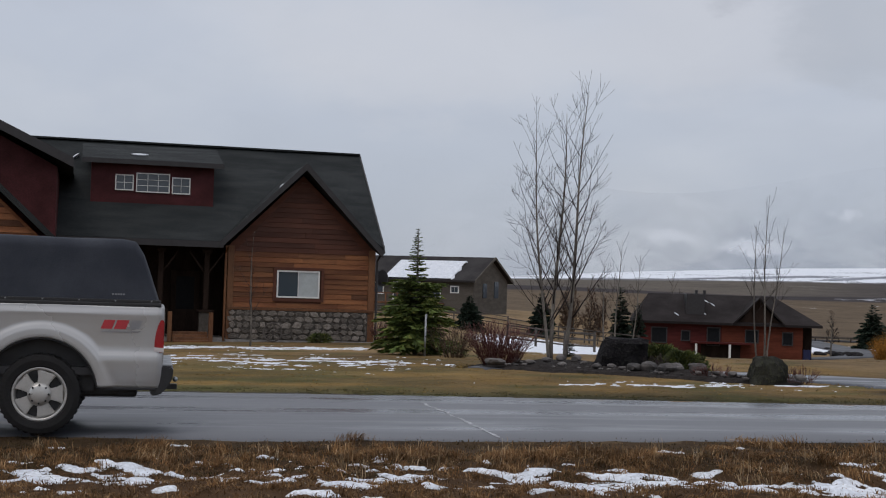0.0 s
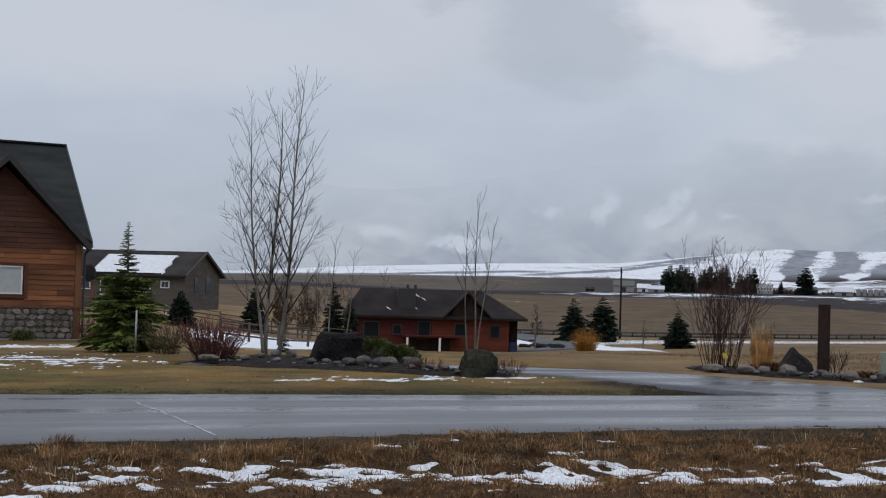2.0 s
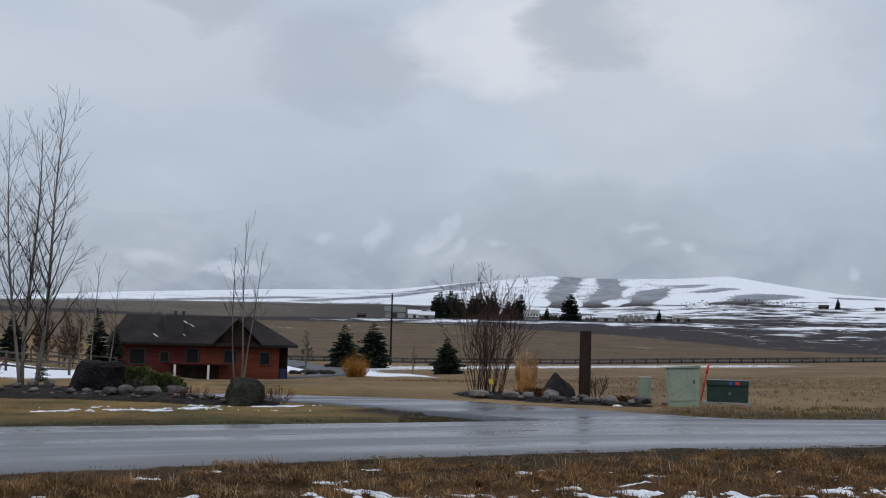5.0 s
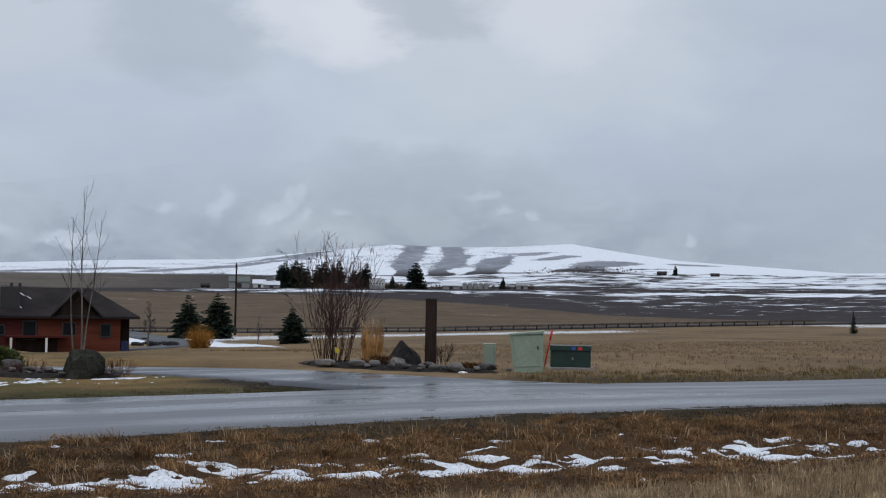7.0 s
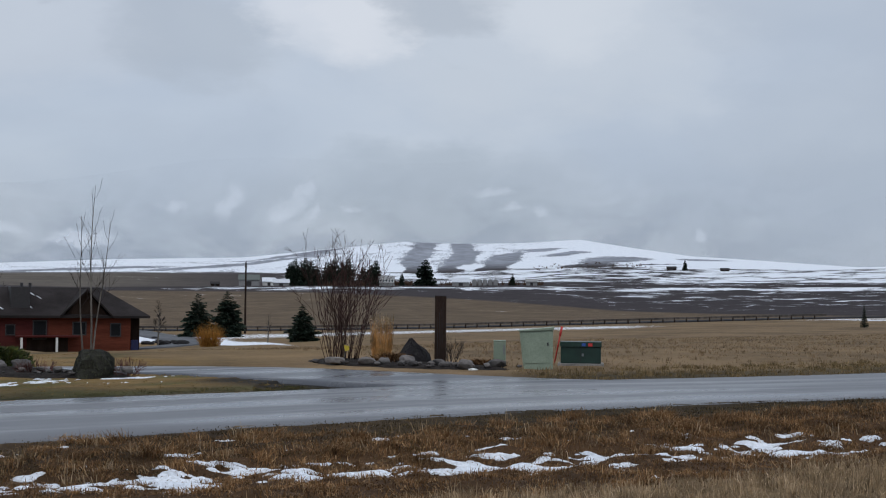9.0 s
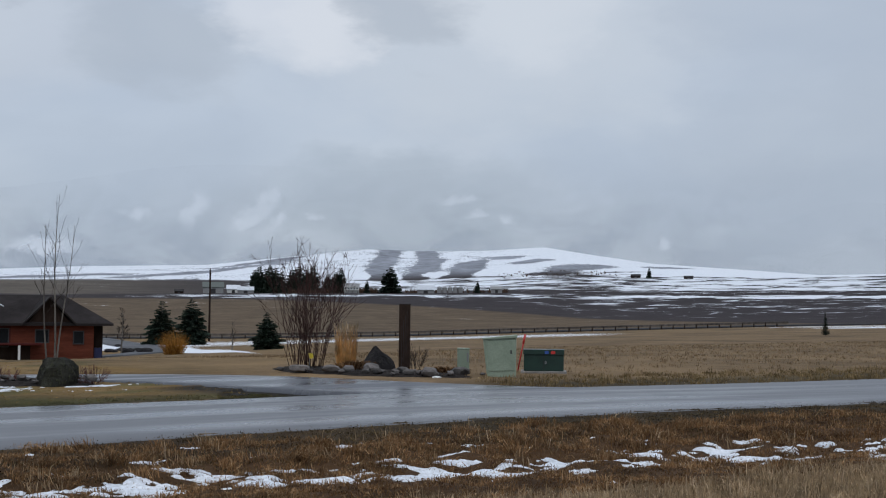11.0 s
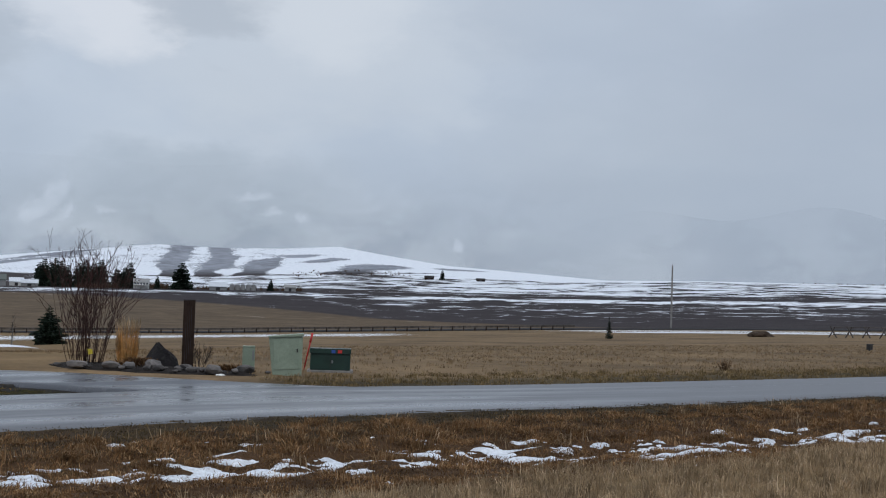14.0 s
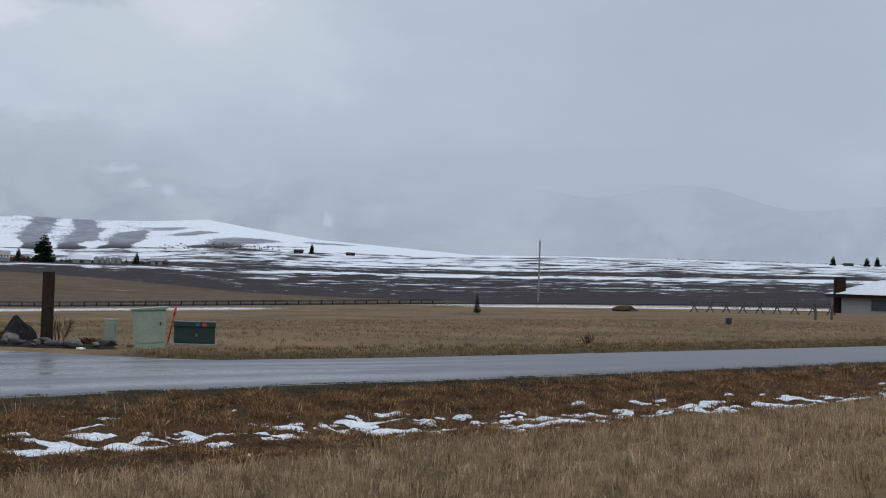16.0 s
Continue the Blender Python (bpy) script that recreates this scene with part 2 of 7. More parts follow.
def land(x, y):
    """Height of the ground."""
    x, y = np.asarray(x, float), np.asarray(y, float)
    d = np.hypot(x, y)
    az = np.degrees(np.arctan2(-x, y))
    azc = np.clip(az, -62, 25)
    # near: road shelf, ditch and bank
    gap = y - ditch_mid(x)
    ditch = (0.13 + 0.08 * smooth(x, -2, 8)) * np.exp(-(gap / np.where(gap > 0, 1.5, 1.15)) ** 2)
    z = road_drop(x) * smooth(y, 8.2, 13.0) - ditch * (y > 0)
    z = z - 0.05 * smooth(y, 7.5, 9.5) * smooth(-y, -11, -9.5)
    # far: by the view
    logd = np.log(np.maximum(d, 1.0))
    rows = np.array([np.interp(azc, AZ, RISE[q]) for q in DIST] + [np.interp(azc, HILL_AZ, HILL)] + [np.interp(azc, HILL_AZ, HILL) - 0.35])
    logs = np.log(np.array(DIST + [3300, 4800], float))
    el = np.zeros_like(d)
    k = np.clip(np.searchsorted(logs, logd) - 1, 0, len(logs) - 2)
    t = np.clip((logd - logs[k]) / (logs[k + 1] - logs[k]), 0, 1)
    idx = np.arange(d.size).reshape(d.shape)
    flat_rows = rows.reshape(len(logs), -1)
    a, b = flat_rows[k.ravel(), idx.ravel()], flat_rows[k.ravel() + 1, idx.ravel()]
    el = (a + (b - a) * t.ravel()).reshape(d.shape)
    far = 1.46 + d * np.tan(np.radians(el))
    out = z + (far - z) * smooth(d, 27, 44) * (1 - smooth(np.abs(az + 20), 60, 100) * (d < 900))
    # the road's own bench, a little above its shoulders
    side = np.maximum(near_edge(x) - y, y - far_edge(x))
    reach = np.where(y < near_edge(x), smooth(-side, -2.6 - 4.4 * smooth(x, 20, 30), -0.7), smooth(-side, -7.0, -1.5))
    bench = reach * smooth(y, 9.0, 12.5) * smooth(-np.abs(x), -70, -50) * smooth(x, 8, 18)
    out = out + (road_drop(x) - out) * bench
    return out - 0.025 * smooth(-side, -1.6, -0.6) * smooth(side, -0.1, 0.25) * (np.abs(x) < 70) * (y > 5) + tilt(x, y)


def tussocks(x, y):
    """Small lumps of the ground, larger in the ditch."""
    x, y = np.asarray(x, float), np.asarray(y, float)
    amp = 0.014 + 0.062 * smooth(y, 8.6, 9.8) * smooth(-(y - near_edge(x)), 0.45, 1.3) * (y > 0)
    return np.array([a * (noise.noise((px * 1.7, py * 2.1, 0.3)) + 0.6 * noise.noise((px * 4.1, py * 4.6, 3.0))) for a, px, py in zip(amp.ravel(), x.ravel(), y.ravel())]).reshape(x.shape)


def lie(x, y):
    return float(land(np.array([x]), np.array([y]))[0])


# ---------------------------------------------------------------- line of the driveway
def spline(pts, n=10):
    out = []
    for i in range(len(pts) - 1):
        p = [Vector(pts[max(min(k, len(pts) - 1), 0)]) for k in (i - 1, i, i + 1, i + 2)]
        for s in range(n):
            t = s / n
            out.append(tuple(0.5 * (2 * p[1] + (p[2] - p[0]) * t + (2 * p[0] - 5 * p[1] + 4 * p[2] - p[3]) * t * t + (3 * p[1] - p[0] - 3 * p[2] + p[3]) * t ** 3)))
    return out + [tuple(pts[-1])]


inner = spline([(7.0, 19.2), (9.15, 19.42), (8.95, 20.2), (8.1, 22.2), (7.3, 24.2), (6.0, 25.7), (3.5, 27.2), (0.5, 28.6)])
outer = spline([(14.3, 19.3), (12.95, 19.85), (12.2, 20.8), (11.2, 22.6), (9.9, 25.1), (7.6, 27.0), (4.4, 28.8), (1.2, 30.2)])



# ---------------------------------------------------------------- ground sheet
def ground_material():
    m, n, bs = material("ground_cover", 0.95, 0.12)
    geo = n.add("ShaderNodeNewGeometry").outputs["Position"]
    uv = n.add("ShaderNodeUVMap", {"uv_map": "far"}).outputs[0]
    base = n.add("ShaderNodeAttribute", {"attribute_name": "cover"}).outputs["Color"]
    marks = n.add("ShaderNodeAttribute", {"attribute_name": "snow"})
    mask = n.add("ShaderNodeSeparateColor", None, Color=marks.outputs["Color"])
    near_snow, far_snow, farness = mask.outputs[0], mask.outputs[1], mask.outputs[2]
    fine = n.noise(geo, 14.0, 5.0, 0.65)
    mid = n.noise(geo, 1.7, 5.0, 0.6)
    broad = n.noise(geo, 0.18, 4.0, 0.6)
    streak = n.noise(n.vmath("MULTIPLY", uv, (0.8, 1.9, 1.0)), 0.6, 10.0, 0.70, 1.0)
    drift = n.noise(n.vmath("MULTIPLY", uv, (0.55, 1.25, 1.0)), 0.62, 9.0, 0.68, 0.9)
    scrub = n.noise(n.vmath("MULTIPLY", uv, (2.6, 3.0, 1.0)), 3.0, 7.0, 0.75, 0.8)
    drift = n.math("ADD", n.math("MULTIPLY", drift, 0.55), n.math("MULTIPLY", scrub, 0.45))
    furrow = n.noise(n.vmath("MULTIPLY", uv, (1.0, 9.0, 1.0)), 2.0, 4.0, 0.6)
    tex = n.mix(farness, n.mix(0.5, n.mix(0.5, fine, mid), broad), n.mix(0.5, streak, furrow))
    gain = n.step(tex, 0.3, 0.7, 0.42, 1.5)
    col = n.mix(1.0, base, n.add("ShaderNodeCombineColor", None, i0=gain, i1=gain, i2=gain).outputs[0], "MULTIPLY")
    blot = n.noise(n.vmath("MULTIPLY", geo, (1.0, 1.7, 1.0)), 2.2, 6.0, 0.62, 0.7)
    s1 = n.step(n.math("ADD", blot, n.math("SUBTRACT", near_snow, 1.0)), 0.0, 0.035)
    s2 = n.step(n.math("ADD", n.mix(marks.outputs["Alpha"], streak, drift), n.math("SUBTRACT", far_snow, 1.0)), -0.03, 0.06)
    snow = n.math("MAXIMUM", n.math("MULTIPLY", s1, n.math("SUBTRACT", 1.0, farness)), n.math("MULTIPLY", s2, farness))
    n.put(bs, "Base Color", n.mix(snow, col, n.mix(n.step(scrub, 0.35, 0.65), (0.62, 0.66, 0.72), (0.74, 0.77, 0.82))))
    n.put(bs, "Roughness", n.step(snow, 0.0, 1.0, 0.95, 0.6))
    bump(n, bs, n.math("ADD", n.math("MULTIPLY", fine, 0.6), n.math("MULTIPLY", snow, 0.7)), 0.6, 0.05)
    return m


def bearings():
    a = list(np.arange(-68, -48, 0.16)) + list(np.arange(-48, -8, 0.11)) + list(np.arange(-8, 28, 0.16)) + list(np.arange(28, 292, 4.0))
    return np.array(a)


def ground_sheet():
    az = bearings()
    ring = np.concatenate([[0.001, 0.6, 2, 4], np.arange(5.5, 24, 0.16), np.exp(np.linspace(np.log(24.2), np.log(4850), 260))])
    A, R = np.meshgrid(np.radians(az), ring)
    x, y = -np.sin(A) * R, np.cos(A) * R
    z = land(x, y)
    lump = np.zeros_like(z)
    lump[R < 40] = tussocks(x[R < 40], y[R < 40])
    under = np.zeros(z.shape, bool)
    for (ax, ay), (bx, by) in zip(inner, outer):
        under |= np.hypot(x - (ax + bx) / 2, y - (ay + by) / 2) < 0.5 * math.hypot(bx - ax, by - ay) - 0.05
    under &= y < 30
    on_road = under | (y > near_edge(x) + 0.2) & (y < far_edge(x) - 0.2)
    z = z + np.where(on_road, -0.05, lump)
    nr, na = z.shape
    vid = np.arange(nr * na).reshape(nr, na)
    q = np.stack([vid[:-1], vid[1:], np.roll(vid, -1, 1)[1:], np.roll(vid, -1, 1)[:-1]], -1).reshape(-1, 4)
    me = bpy.data.meshes.new("ground")
    me.from_pydata(np.stack([x, y, z], -1).reshape(-1, 3).tolist(), [], q[:, ::-1].tolist())
    deg = np.degrees(A)
    # what covers the soil
    def tint(c, amount):
        nonlocal cover
        cover = cover + (np.array(c) - cover) * np.asarray(amount)[..., None]
    jig = 0.5 * np.sin(x * 0.9) + 0.3 * np.sin(x * 2.3 + 1)
    cover = np.zeros((nr, na, 3)) + np.array((0.20, 0.135, 0.075))
    tint((0.19, 0.13, 0.068), smooth(-(y + 0.4 * jig), -9.6, -8.4))                              # pale bank
    ditchy = smooth(y + 0.3 * jig, 8.6, 9.4) * (y < near_edge(x))
    tint((0.062, 0.034, 0.016), ditchy)
    verge = smooth(y + 0.25 * jig, near_edge(x) - 1.9, near_edge(x) - 1.0) * (y < near_edge(x) + 0.3)
    tint((0.034, 0.024, 0.013), np.clip(verge * 1.3, 0, 1) * (0.55 + 0.45 * smooth(x, 4, 9)))
    over = smooth(y, 20.0, 20.4) * (R < 90)
    tint((0.150, 0.098, 0.040), over * smooth(-x, -12, -8))                                         # winter lawn
    tint((0.040, 0.038, 0.016), over * smooth(-x, -9.5, -8) * np.exp(-((y - far_edge(x) - 0.4) / 1.1) ** 2))
    tint((0.105, 0.086, 0.032), over * smooth(-x, -2, 3) * 0.6)
    tint((0.035, 0.030, 0.024), smooth(y, far_edge(x) - 0.1, far_edge(x) + 0.05) * smooth(-(y - far_edge(x)), -0.7, -0.2))
    tint((0.050, 0.044, 0.040), np.exp(-((y - 43.2 - 0.25 * (x + 3)) / 1.5) ** 2) * smooth(-x, 0.5, 2) * (R < 60))
    tint((0.150, 0.102, 0.056), smooth(x, 12, 15) * smooth(y, far_edge(x) + 1.5, far_edge(x) + 3.5) * (R < 240))
    tint((0.060, 0.044, 0.022), smooth(x, 11, 13) * smooth(y, far_edge(x) - 0.5, far_edge(x) + 0.2) * smooth(-(y - far_edge(x)), -3.2, -1.2))
    tint((0.165, 0.110, 0.055), smooth(R, 27, 34) * smooth(deg, -26, -22) * (R < 200))
    drifts = np.array([noise.noise((px * 0.55, py * 0.9, 8.0)) for px, py in zip(x[R < 60], y[R < 60])])
    lawn = np.zeros_like(R)
    lawn[R < 60] = drifts
    tint((0.190, 0.115, 0.036), over * smooth(-x, -9, -8) * smooth(lawn, 0.0, 0.5) * smooth(y, far_edge(x) + 0.9, far_edge(x) + 2.0) * 0.8)
    tint((0.070, 0.066, 0.022), over * smooth(-x, -9, -8) * smooth(-lawn, 0.0, 0.45) * 0.8)
    for ax, ay in inner[8:32]:
        tint((0.020, 0.017, 0.014), 0.95 * np.exp(-(np.hypot(x - ax + 0.35, y - ay) / 0.6) ** 2) * (R < 40))
    # distance: stubble, ploughed land, bench, hill
    tint((0.098, 0.069, 0.042), smooth(R, 205, 215) * (deg > -70))
    edge = np.interp(deg, [-60, -44, -38, -30, -22, -10, 5], [215, 230, 330, 520, 700, 800, 500])
    tint((0.028, 0.022, 0.024), smooth(R, edge, edge * 1.06))
    tint((0.090, 0.075, 0.060), smooth(R, 900, 1000) * smooth(deg, -22, -12))
    # hill: snow-dusted scrub, with distance haze put into its pale blue-grey
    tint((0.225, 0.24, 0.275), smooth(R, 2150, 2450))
    farness = smooth(R, 180, 260)
    near = np.zeros_like(R)
    near += 1.2 * np.exp(-((deg + 4.6) / 3.5) ** 2 - ((R - 60) / 22) ** 2)
    near += 0.95 * np.exp(-((deg + 18.9) / 2.6) ** 2 - ((R - 114 - 15 * (deg + 18.9) - 6 * np.sin(deg * 2.1)) / 13) ** 2)
    near += 0.56 * np.exp(-((R - 152) / 30) ** 2) * smooth(deg, -41, -34) * smooth(-deg, 15, 18)
    near += 0.55 * np.exp(-((R - 186) / 15) ** 2) * smooth(-deg, 36, 44)
    near += 0.54 * np.exp(-((R - 168) / 7) ** 2) * smooth(-deg, 41, 46)
    near += 0.80 * np.exp(-((deg + 15.3) / 1.5) ** 2 - ((R - 150) / 22) ** 2)
    near += 0.5 * np.exp(-((deg - 1) / 3) ** 2 - ((R - 110) / 12) ** 2)
    far = 0.30 * smooth(R, 230, 300)
    far = far + 0.22 * np.exp(-((R - 860) / 60) ** 2) * smooth(-deg, 12, 20)
    right = smooth(-deg, 30, 37)
    far = far + 0.17 * right * smooth(R, 850, 1150) * (1 - 0.1 * smooth(R, 1500, 1800)) + 0.03 * right * smooth(R, 850, 1000) + 0.03 * smooth(-deg, 34, 38) * smooth(deg, -46, -43) * smooth(R, 950, 1150) * smooth(-R, -1700, -1500)
    far = far + 0.085 * right * smooth(R, 260, 500) * (1 - smooth(R, 800, 900)) + 0.05 * smooth(R, 420, 600) * (1 - smooth(R, 800, 900))
    far = far + 0.20 * smooth(R, 1040, 1250) * (1 - smooth(R, 2250, 2450)) * smooth(-deg, 18, 23) * smooth(deg, -35, -31) + 0.05 * smooth(R, 1000, 1700)
    far = far + 0.14 * np.exp(-((R - 2130) / 70) ** 2) * smooth(-deg, 37, 39)
    # the hill: open snow, with groves running down its draws
    hill = smooth(R, 2180, 2330)
    far = far + 0.225 * hill * smooth(deg, -49, -42)
    climb = R + 50 * np.sin(deg * 5.0) + 25 * np.sin(deg * 11.0 + 1)

    def draw(at, foot, top, half):
        mid = np.interp(climb, [v for _, v in at], [v for v, _ in at])
        return np.exp(-((deg - mid) / half) ** 2) * smooth(climb, foot, foot + 120) * (1 - smooth(climb, top, top + 160))

    groves = draw([(-26.2, 2140), (-26.0, 2400), (-26.33, 2800), (-26.6, 3250)], 2080, 3400, 0.40)
    groves = np.maximum(groves, draw([(-27.8, 2100), (-27.4, 2280), (-27.9, 2500), (-28.35, 2840), (-28.1, 3040)], 2020, 3200, 0.42))
    groves = np.maximum(groves, draw([(-28.9, 2100), (-29.75, 2370), (-30.0, 2690)], 2050, 2720, 0.55))
    for a0, r0, wa, wr, lean in ((-34.6, 2500, 2.0, 180, -110), (-38.0, 2860, 1.6, 150, -90), (-31.5, 2880, 0.7, 40, 0), (-32.6, 2700, 0.9, 60, -60),
                                 (-18.4, 2690, 2.6, 60, -95), (-21.4, 3130, 1.8, 45, -70), (-16.5, 3480, 2.5, 90, 0), (-12.0, 2500, 3.0, 60, -40), (-36.4, 2330, 1.2, 40, -60)):
        groves = np.maximum(groves, np.exp(-((deg - a0) / wa) ** 2 - ((R - r0 - lean * (deg - a0)) / wr) ** 2))
    far = far - 0.33 * np.clip(groves * 1.25, 0, 1) * smooth(R, 2020, 2120)
    far = far - 0.22 * smooth(deg, -14, -6) * (1 - smooth(R, 2200, 2600))
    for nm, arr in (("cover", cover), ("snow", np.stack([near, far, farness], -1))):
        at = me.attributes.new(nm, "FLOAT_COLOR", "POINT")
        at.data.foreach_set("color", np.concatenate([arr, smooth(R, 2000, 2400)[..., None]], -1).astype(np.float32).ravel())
    uvl = me.uv_layers.new(name="far")
    vi = np.zeros(len(me.loops), np.int32)
    me.loops.foreach_get("vertex_index", vi)
    uv = np.stack([deg, np.log(R) * 12.0], -1).reshape(-1, 2)
    uvl.data.foreach_set("uv", uv[vi].astype(np.float32).ravel())
    me.shade_smooth()
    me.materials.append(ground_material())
    return tagged(new("ground", me), "brown winter grassland with melting snow patches and far fields", "ground", kind="structure")


ground_sheet()


# ---------------------------------------------------------------- road and driveway
def asphalt(name="wet_asphalt", dry=(0.105, 0.110, 0.124), soaked=(0.072, 0.077, 0.090)):
    m, n, bs = material(name, 0.35, 0.5)
    geo = n.add("ShaderNodeNewGeometry").outputs["Position"]
    grit = n.noise(geo, 90.0, 3.0, 0.7)
    lane = n.noise(n.vmath("MULTIPLY", geo, (0.06, 1.0, 1.0)), 0.9, 2.0, 0.5, 0.2)
    patch = n.noise(n.vmath("MULTIPLY", geo, (0.35, 1.0, 1.0)), 0.6, 5.0, 0.6, 0.4)
    wet = n.step(n.math("ADD", n.math("MULTIPLY", lane, 0.6), n.math("MULTIPLY", patch, 0.4)), 0.40, 0.62)
    # wetness falls off past the driveway, between x = 9 and x = 24
    wet = n.math("MULTIPLY", wet, n.step(n.add("ShaderNodeSeparateXYZ", None, Vector=geo).outputs[0], 9.0, 24.0, 1.0, 0.15))
    # thin pale streaks: reflections of wet grooves, mixed into the base colour
    line = n.step(n.noise(n.vmath("MULTIPLY", geo, (0.025, 3.2, 1.0)), 1.6, 3.0, 0.5, 0.0), 0.57, 0.64)
    col = n.mix(wet, dry, soaked)
    col = n.mix(n.math("MULTIPLY", n.step(grit, 0.5, 0.7), 0.4), col, (0.16, 0.16, 0.16))
    col = n.mix(n.math("MULTIPLY", line, 0.10), col, (0.26, 0.27, 0.29))
    n.put(bs, "Base Color", col)
    n.put(bs, "Roughness", n.step(wet, 0.0, 1.0, 0.55, 0.22))
    bump(n, bs, grit, 0.12, 0.003)
    return m


ASPHALT = asphalt()


def strip(name, left, right, zs, mat, thick=0.06, rise=None, lean=True):
    """A paved strip between two edge lines, with a real rim."""
    bm = bmesh.new()
    rows = []
    for (ax, ay), (bx, by), z in zip(left, right, zs):
        row = []
        for k in range(7):
            t = k / 6
            px, py = ax + (bx - ax) * t, ay + (by - ay) * t
            row.append(bm.verts.new((px, py, rise(px, py) if rise else z + 0.03 * (1 - (2 * t - 1) ** 2) + (float(tilt(px, py)) if lean else 0.0))))
        row.insert(0, bm.verts.new((ax - (bx - ax) * 0.01, ay - (by - ay) * 0.01, row[0].co.z - thick)))
        row.append(bm.verts.new((bx + (bx - ax) * 0.01, by + (by - ay) * 0.01, row[-1].co.z - thick)))
        rows.append(row)
    for r, s in zip(rows, rows[1:]):
        for k in range(len(r) - 1):
            bm.faces.new((r[k], r[k + 1], s[k + 1], s[k]))
    bmesh.ops.recalc_face_normals(bm, faces=bm.faces[:])
    if sum(f.normal.z for f in bm.faces) < 0:
        bmesh.ops.reverse_faces(bm, faces=bm.faces[:])
    return mesh_object(name, bm, mat, True)


xs = np.arange(-70, 75, 0.5)
rag = [0.05 * noise.noise((x * 1.3, 0, 0)) + 0.03 * noise.noise((x * 4.1, 3, 0)) for x in xs]
road = strip("road", [(x, float(near_edge(x)) + r) for x, r in zip(xs, rag)], [(x, float(far_edge(x)) - r) for x, r in zip(xs, rag)],
             [float(road_drop(x)) + 0.0 for x in xs], ASPHALT)
tagged(road, "wet grey asphalt country road with pale streaks, groove reflections put into its colour", "road", kind="structure")




def drive_rise(px, py):
    k = min(max((py - 21) / 6, 0), 1)
    return float(road_drop(np.array(px)) + tilt(px, py)) * (1 - k) + lie(px, py) * k + 0.018 * smooth(np.array(py), 19.0, 19.8)


NEW_ASPHALT = asphalt("wet_new_asphalt", (0.060, 0.066, 0.082), (0.034, 0.038, 0.050))
drive = strip("driveway", inner, outer, [0.0] * len(inner), NEW_ASPHALT, 0.08, drive_rise)
tagged(drive, "wet asphalt driveway curving off the road", "driveway", kind="structure")

# ---------------------------------------------------------------- shared materials
SIDING = mottled("cedar_siding", (0.24, 0.094, 0.034), (0.12, 0.040, 0.017), 1.3, 22.0, 0.65, 0.3, stretch=(0.35, 1, 3.0), vary=0.95, relief=0.5)
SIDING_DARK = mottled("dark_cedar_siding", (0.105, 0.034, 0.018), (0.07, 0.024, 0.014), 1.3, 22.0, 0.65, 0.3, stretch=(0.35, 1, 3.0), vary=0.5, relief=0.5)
TRIM_WOOD = mottled("stained_trim", (0.19, 0.085, 0.038), (0.12, 0.05, 0.023), 2.0, 30.0, 0.6, 0.3, stretch=(1, 1, 0.3), vary=0.3)
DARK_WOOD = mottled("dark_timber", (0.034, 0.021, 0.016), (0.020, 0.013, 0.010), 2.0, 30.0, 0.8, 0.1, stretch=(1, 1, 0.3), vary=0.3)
RED_BOARD = mottled("barn_red_board", (0.068, 0.012, 0.014), (0.044, 0.009, 0.010), 1.5, 25.0, 0.7, 0.25, vary=0.3)
FASCIA = plain("dark_fascia", (0.022, 0.020, 0.022), 0.55)
SHINGLE = mottled("asphalt_shingle", (0.026, 0.030, 0.031), (0.018, 0.021, 0.022), 0.7, 24.0, 0.9, 0.2, stretch=(1, 3.0, 3.0), relief=0.7, dist=0.03, c=(0.044, 0.048, 0.05))
SHINGLE_BROWN = mottled("brown_shingle", (0.028, 0.023, 0.023), (0.018, 0.015, 0.015), 0.5, 12.0, 0.9, 0.12, relief=0.6, dist=0.03, c=(0.042, 0.035, 0.035))
STONE = mottled("field_stone", (0.25, 0.22, 0.195), (0.13, 0.115, 0.10), 5.0, 45.0, 0.85, 0.25, vary=0.9, relief=0.7, dist=0.02)
MORTAR = mottled("mortar", (0.11, 0.098, 0.088), (0.075, 0.068, 0.06), 8.0, 60.0, 0.95, 0.1)
CONCRETE = mottled("footing_concrete", (0.30, 0.285, 0.27), (0.20, 0.19, 0.18), 3.0, 40.0, 0.9, 0.2)
WHITE_PAINT = plain("white_paint", (0.72, 0.72, 0.70), 0.5)
PANE = glass_dark("window_glass", (0.05, 0.065, 0.08))
GLASS_DIM = plain("dim_door_glass", (0.010, 0.011, 0.013), 0.6, 0.1)
BLIND = plain("pale_blind", (0.42, 0.46, 0.47), 0.6)
SNOW = mottled("old_snow", (0.74, 0.77, 0.82), (0.62, 0.66, 0.72), 3.0, 25.0, 0.7, 0.3, relief=0.5, dist=0.03)
DARK_ROCK = mottled("dark_boulder", (0.028, 0.026, 0.028), (0.014, 0.013, 0.015), 2.2, 18.0, 0.95, 0.08, relief=1.0, dist=0.06, vary=0.3, c=(0.06, 0.06, 0.055))
MOSS_ROCK = mottled("lichen_boulder", (0.050, 0.050, 0.040), (0.020, 0.020, 0.018), 3.0, 20.0, 0.95, 0.1, relief=1.0, dist=0.06, vary=0.2, c=(0.085, 0.088, 0.055))
COBBLE = mottled("river_stone", (0.135, 0.122, 0.115), (0.06, 0.056, 0.055), 3.0, 28.0, 0.8, 0.3, relief=0.5, dist=0.02, vary=1.1)
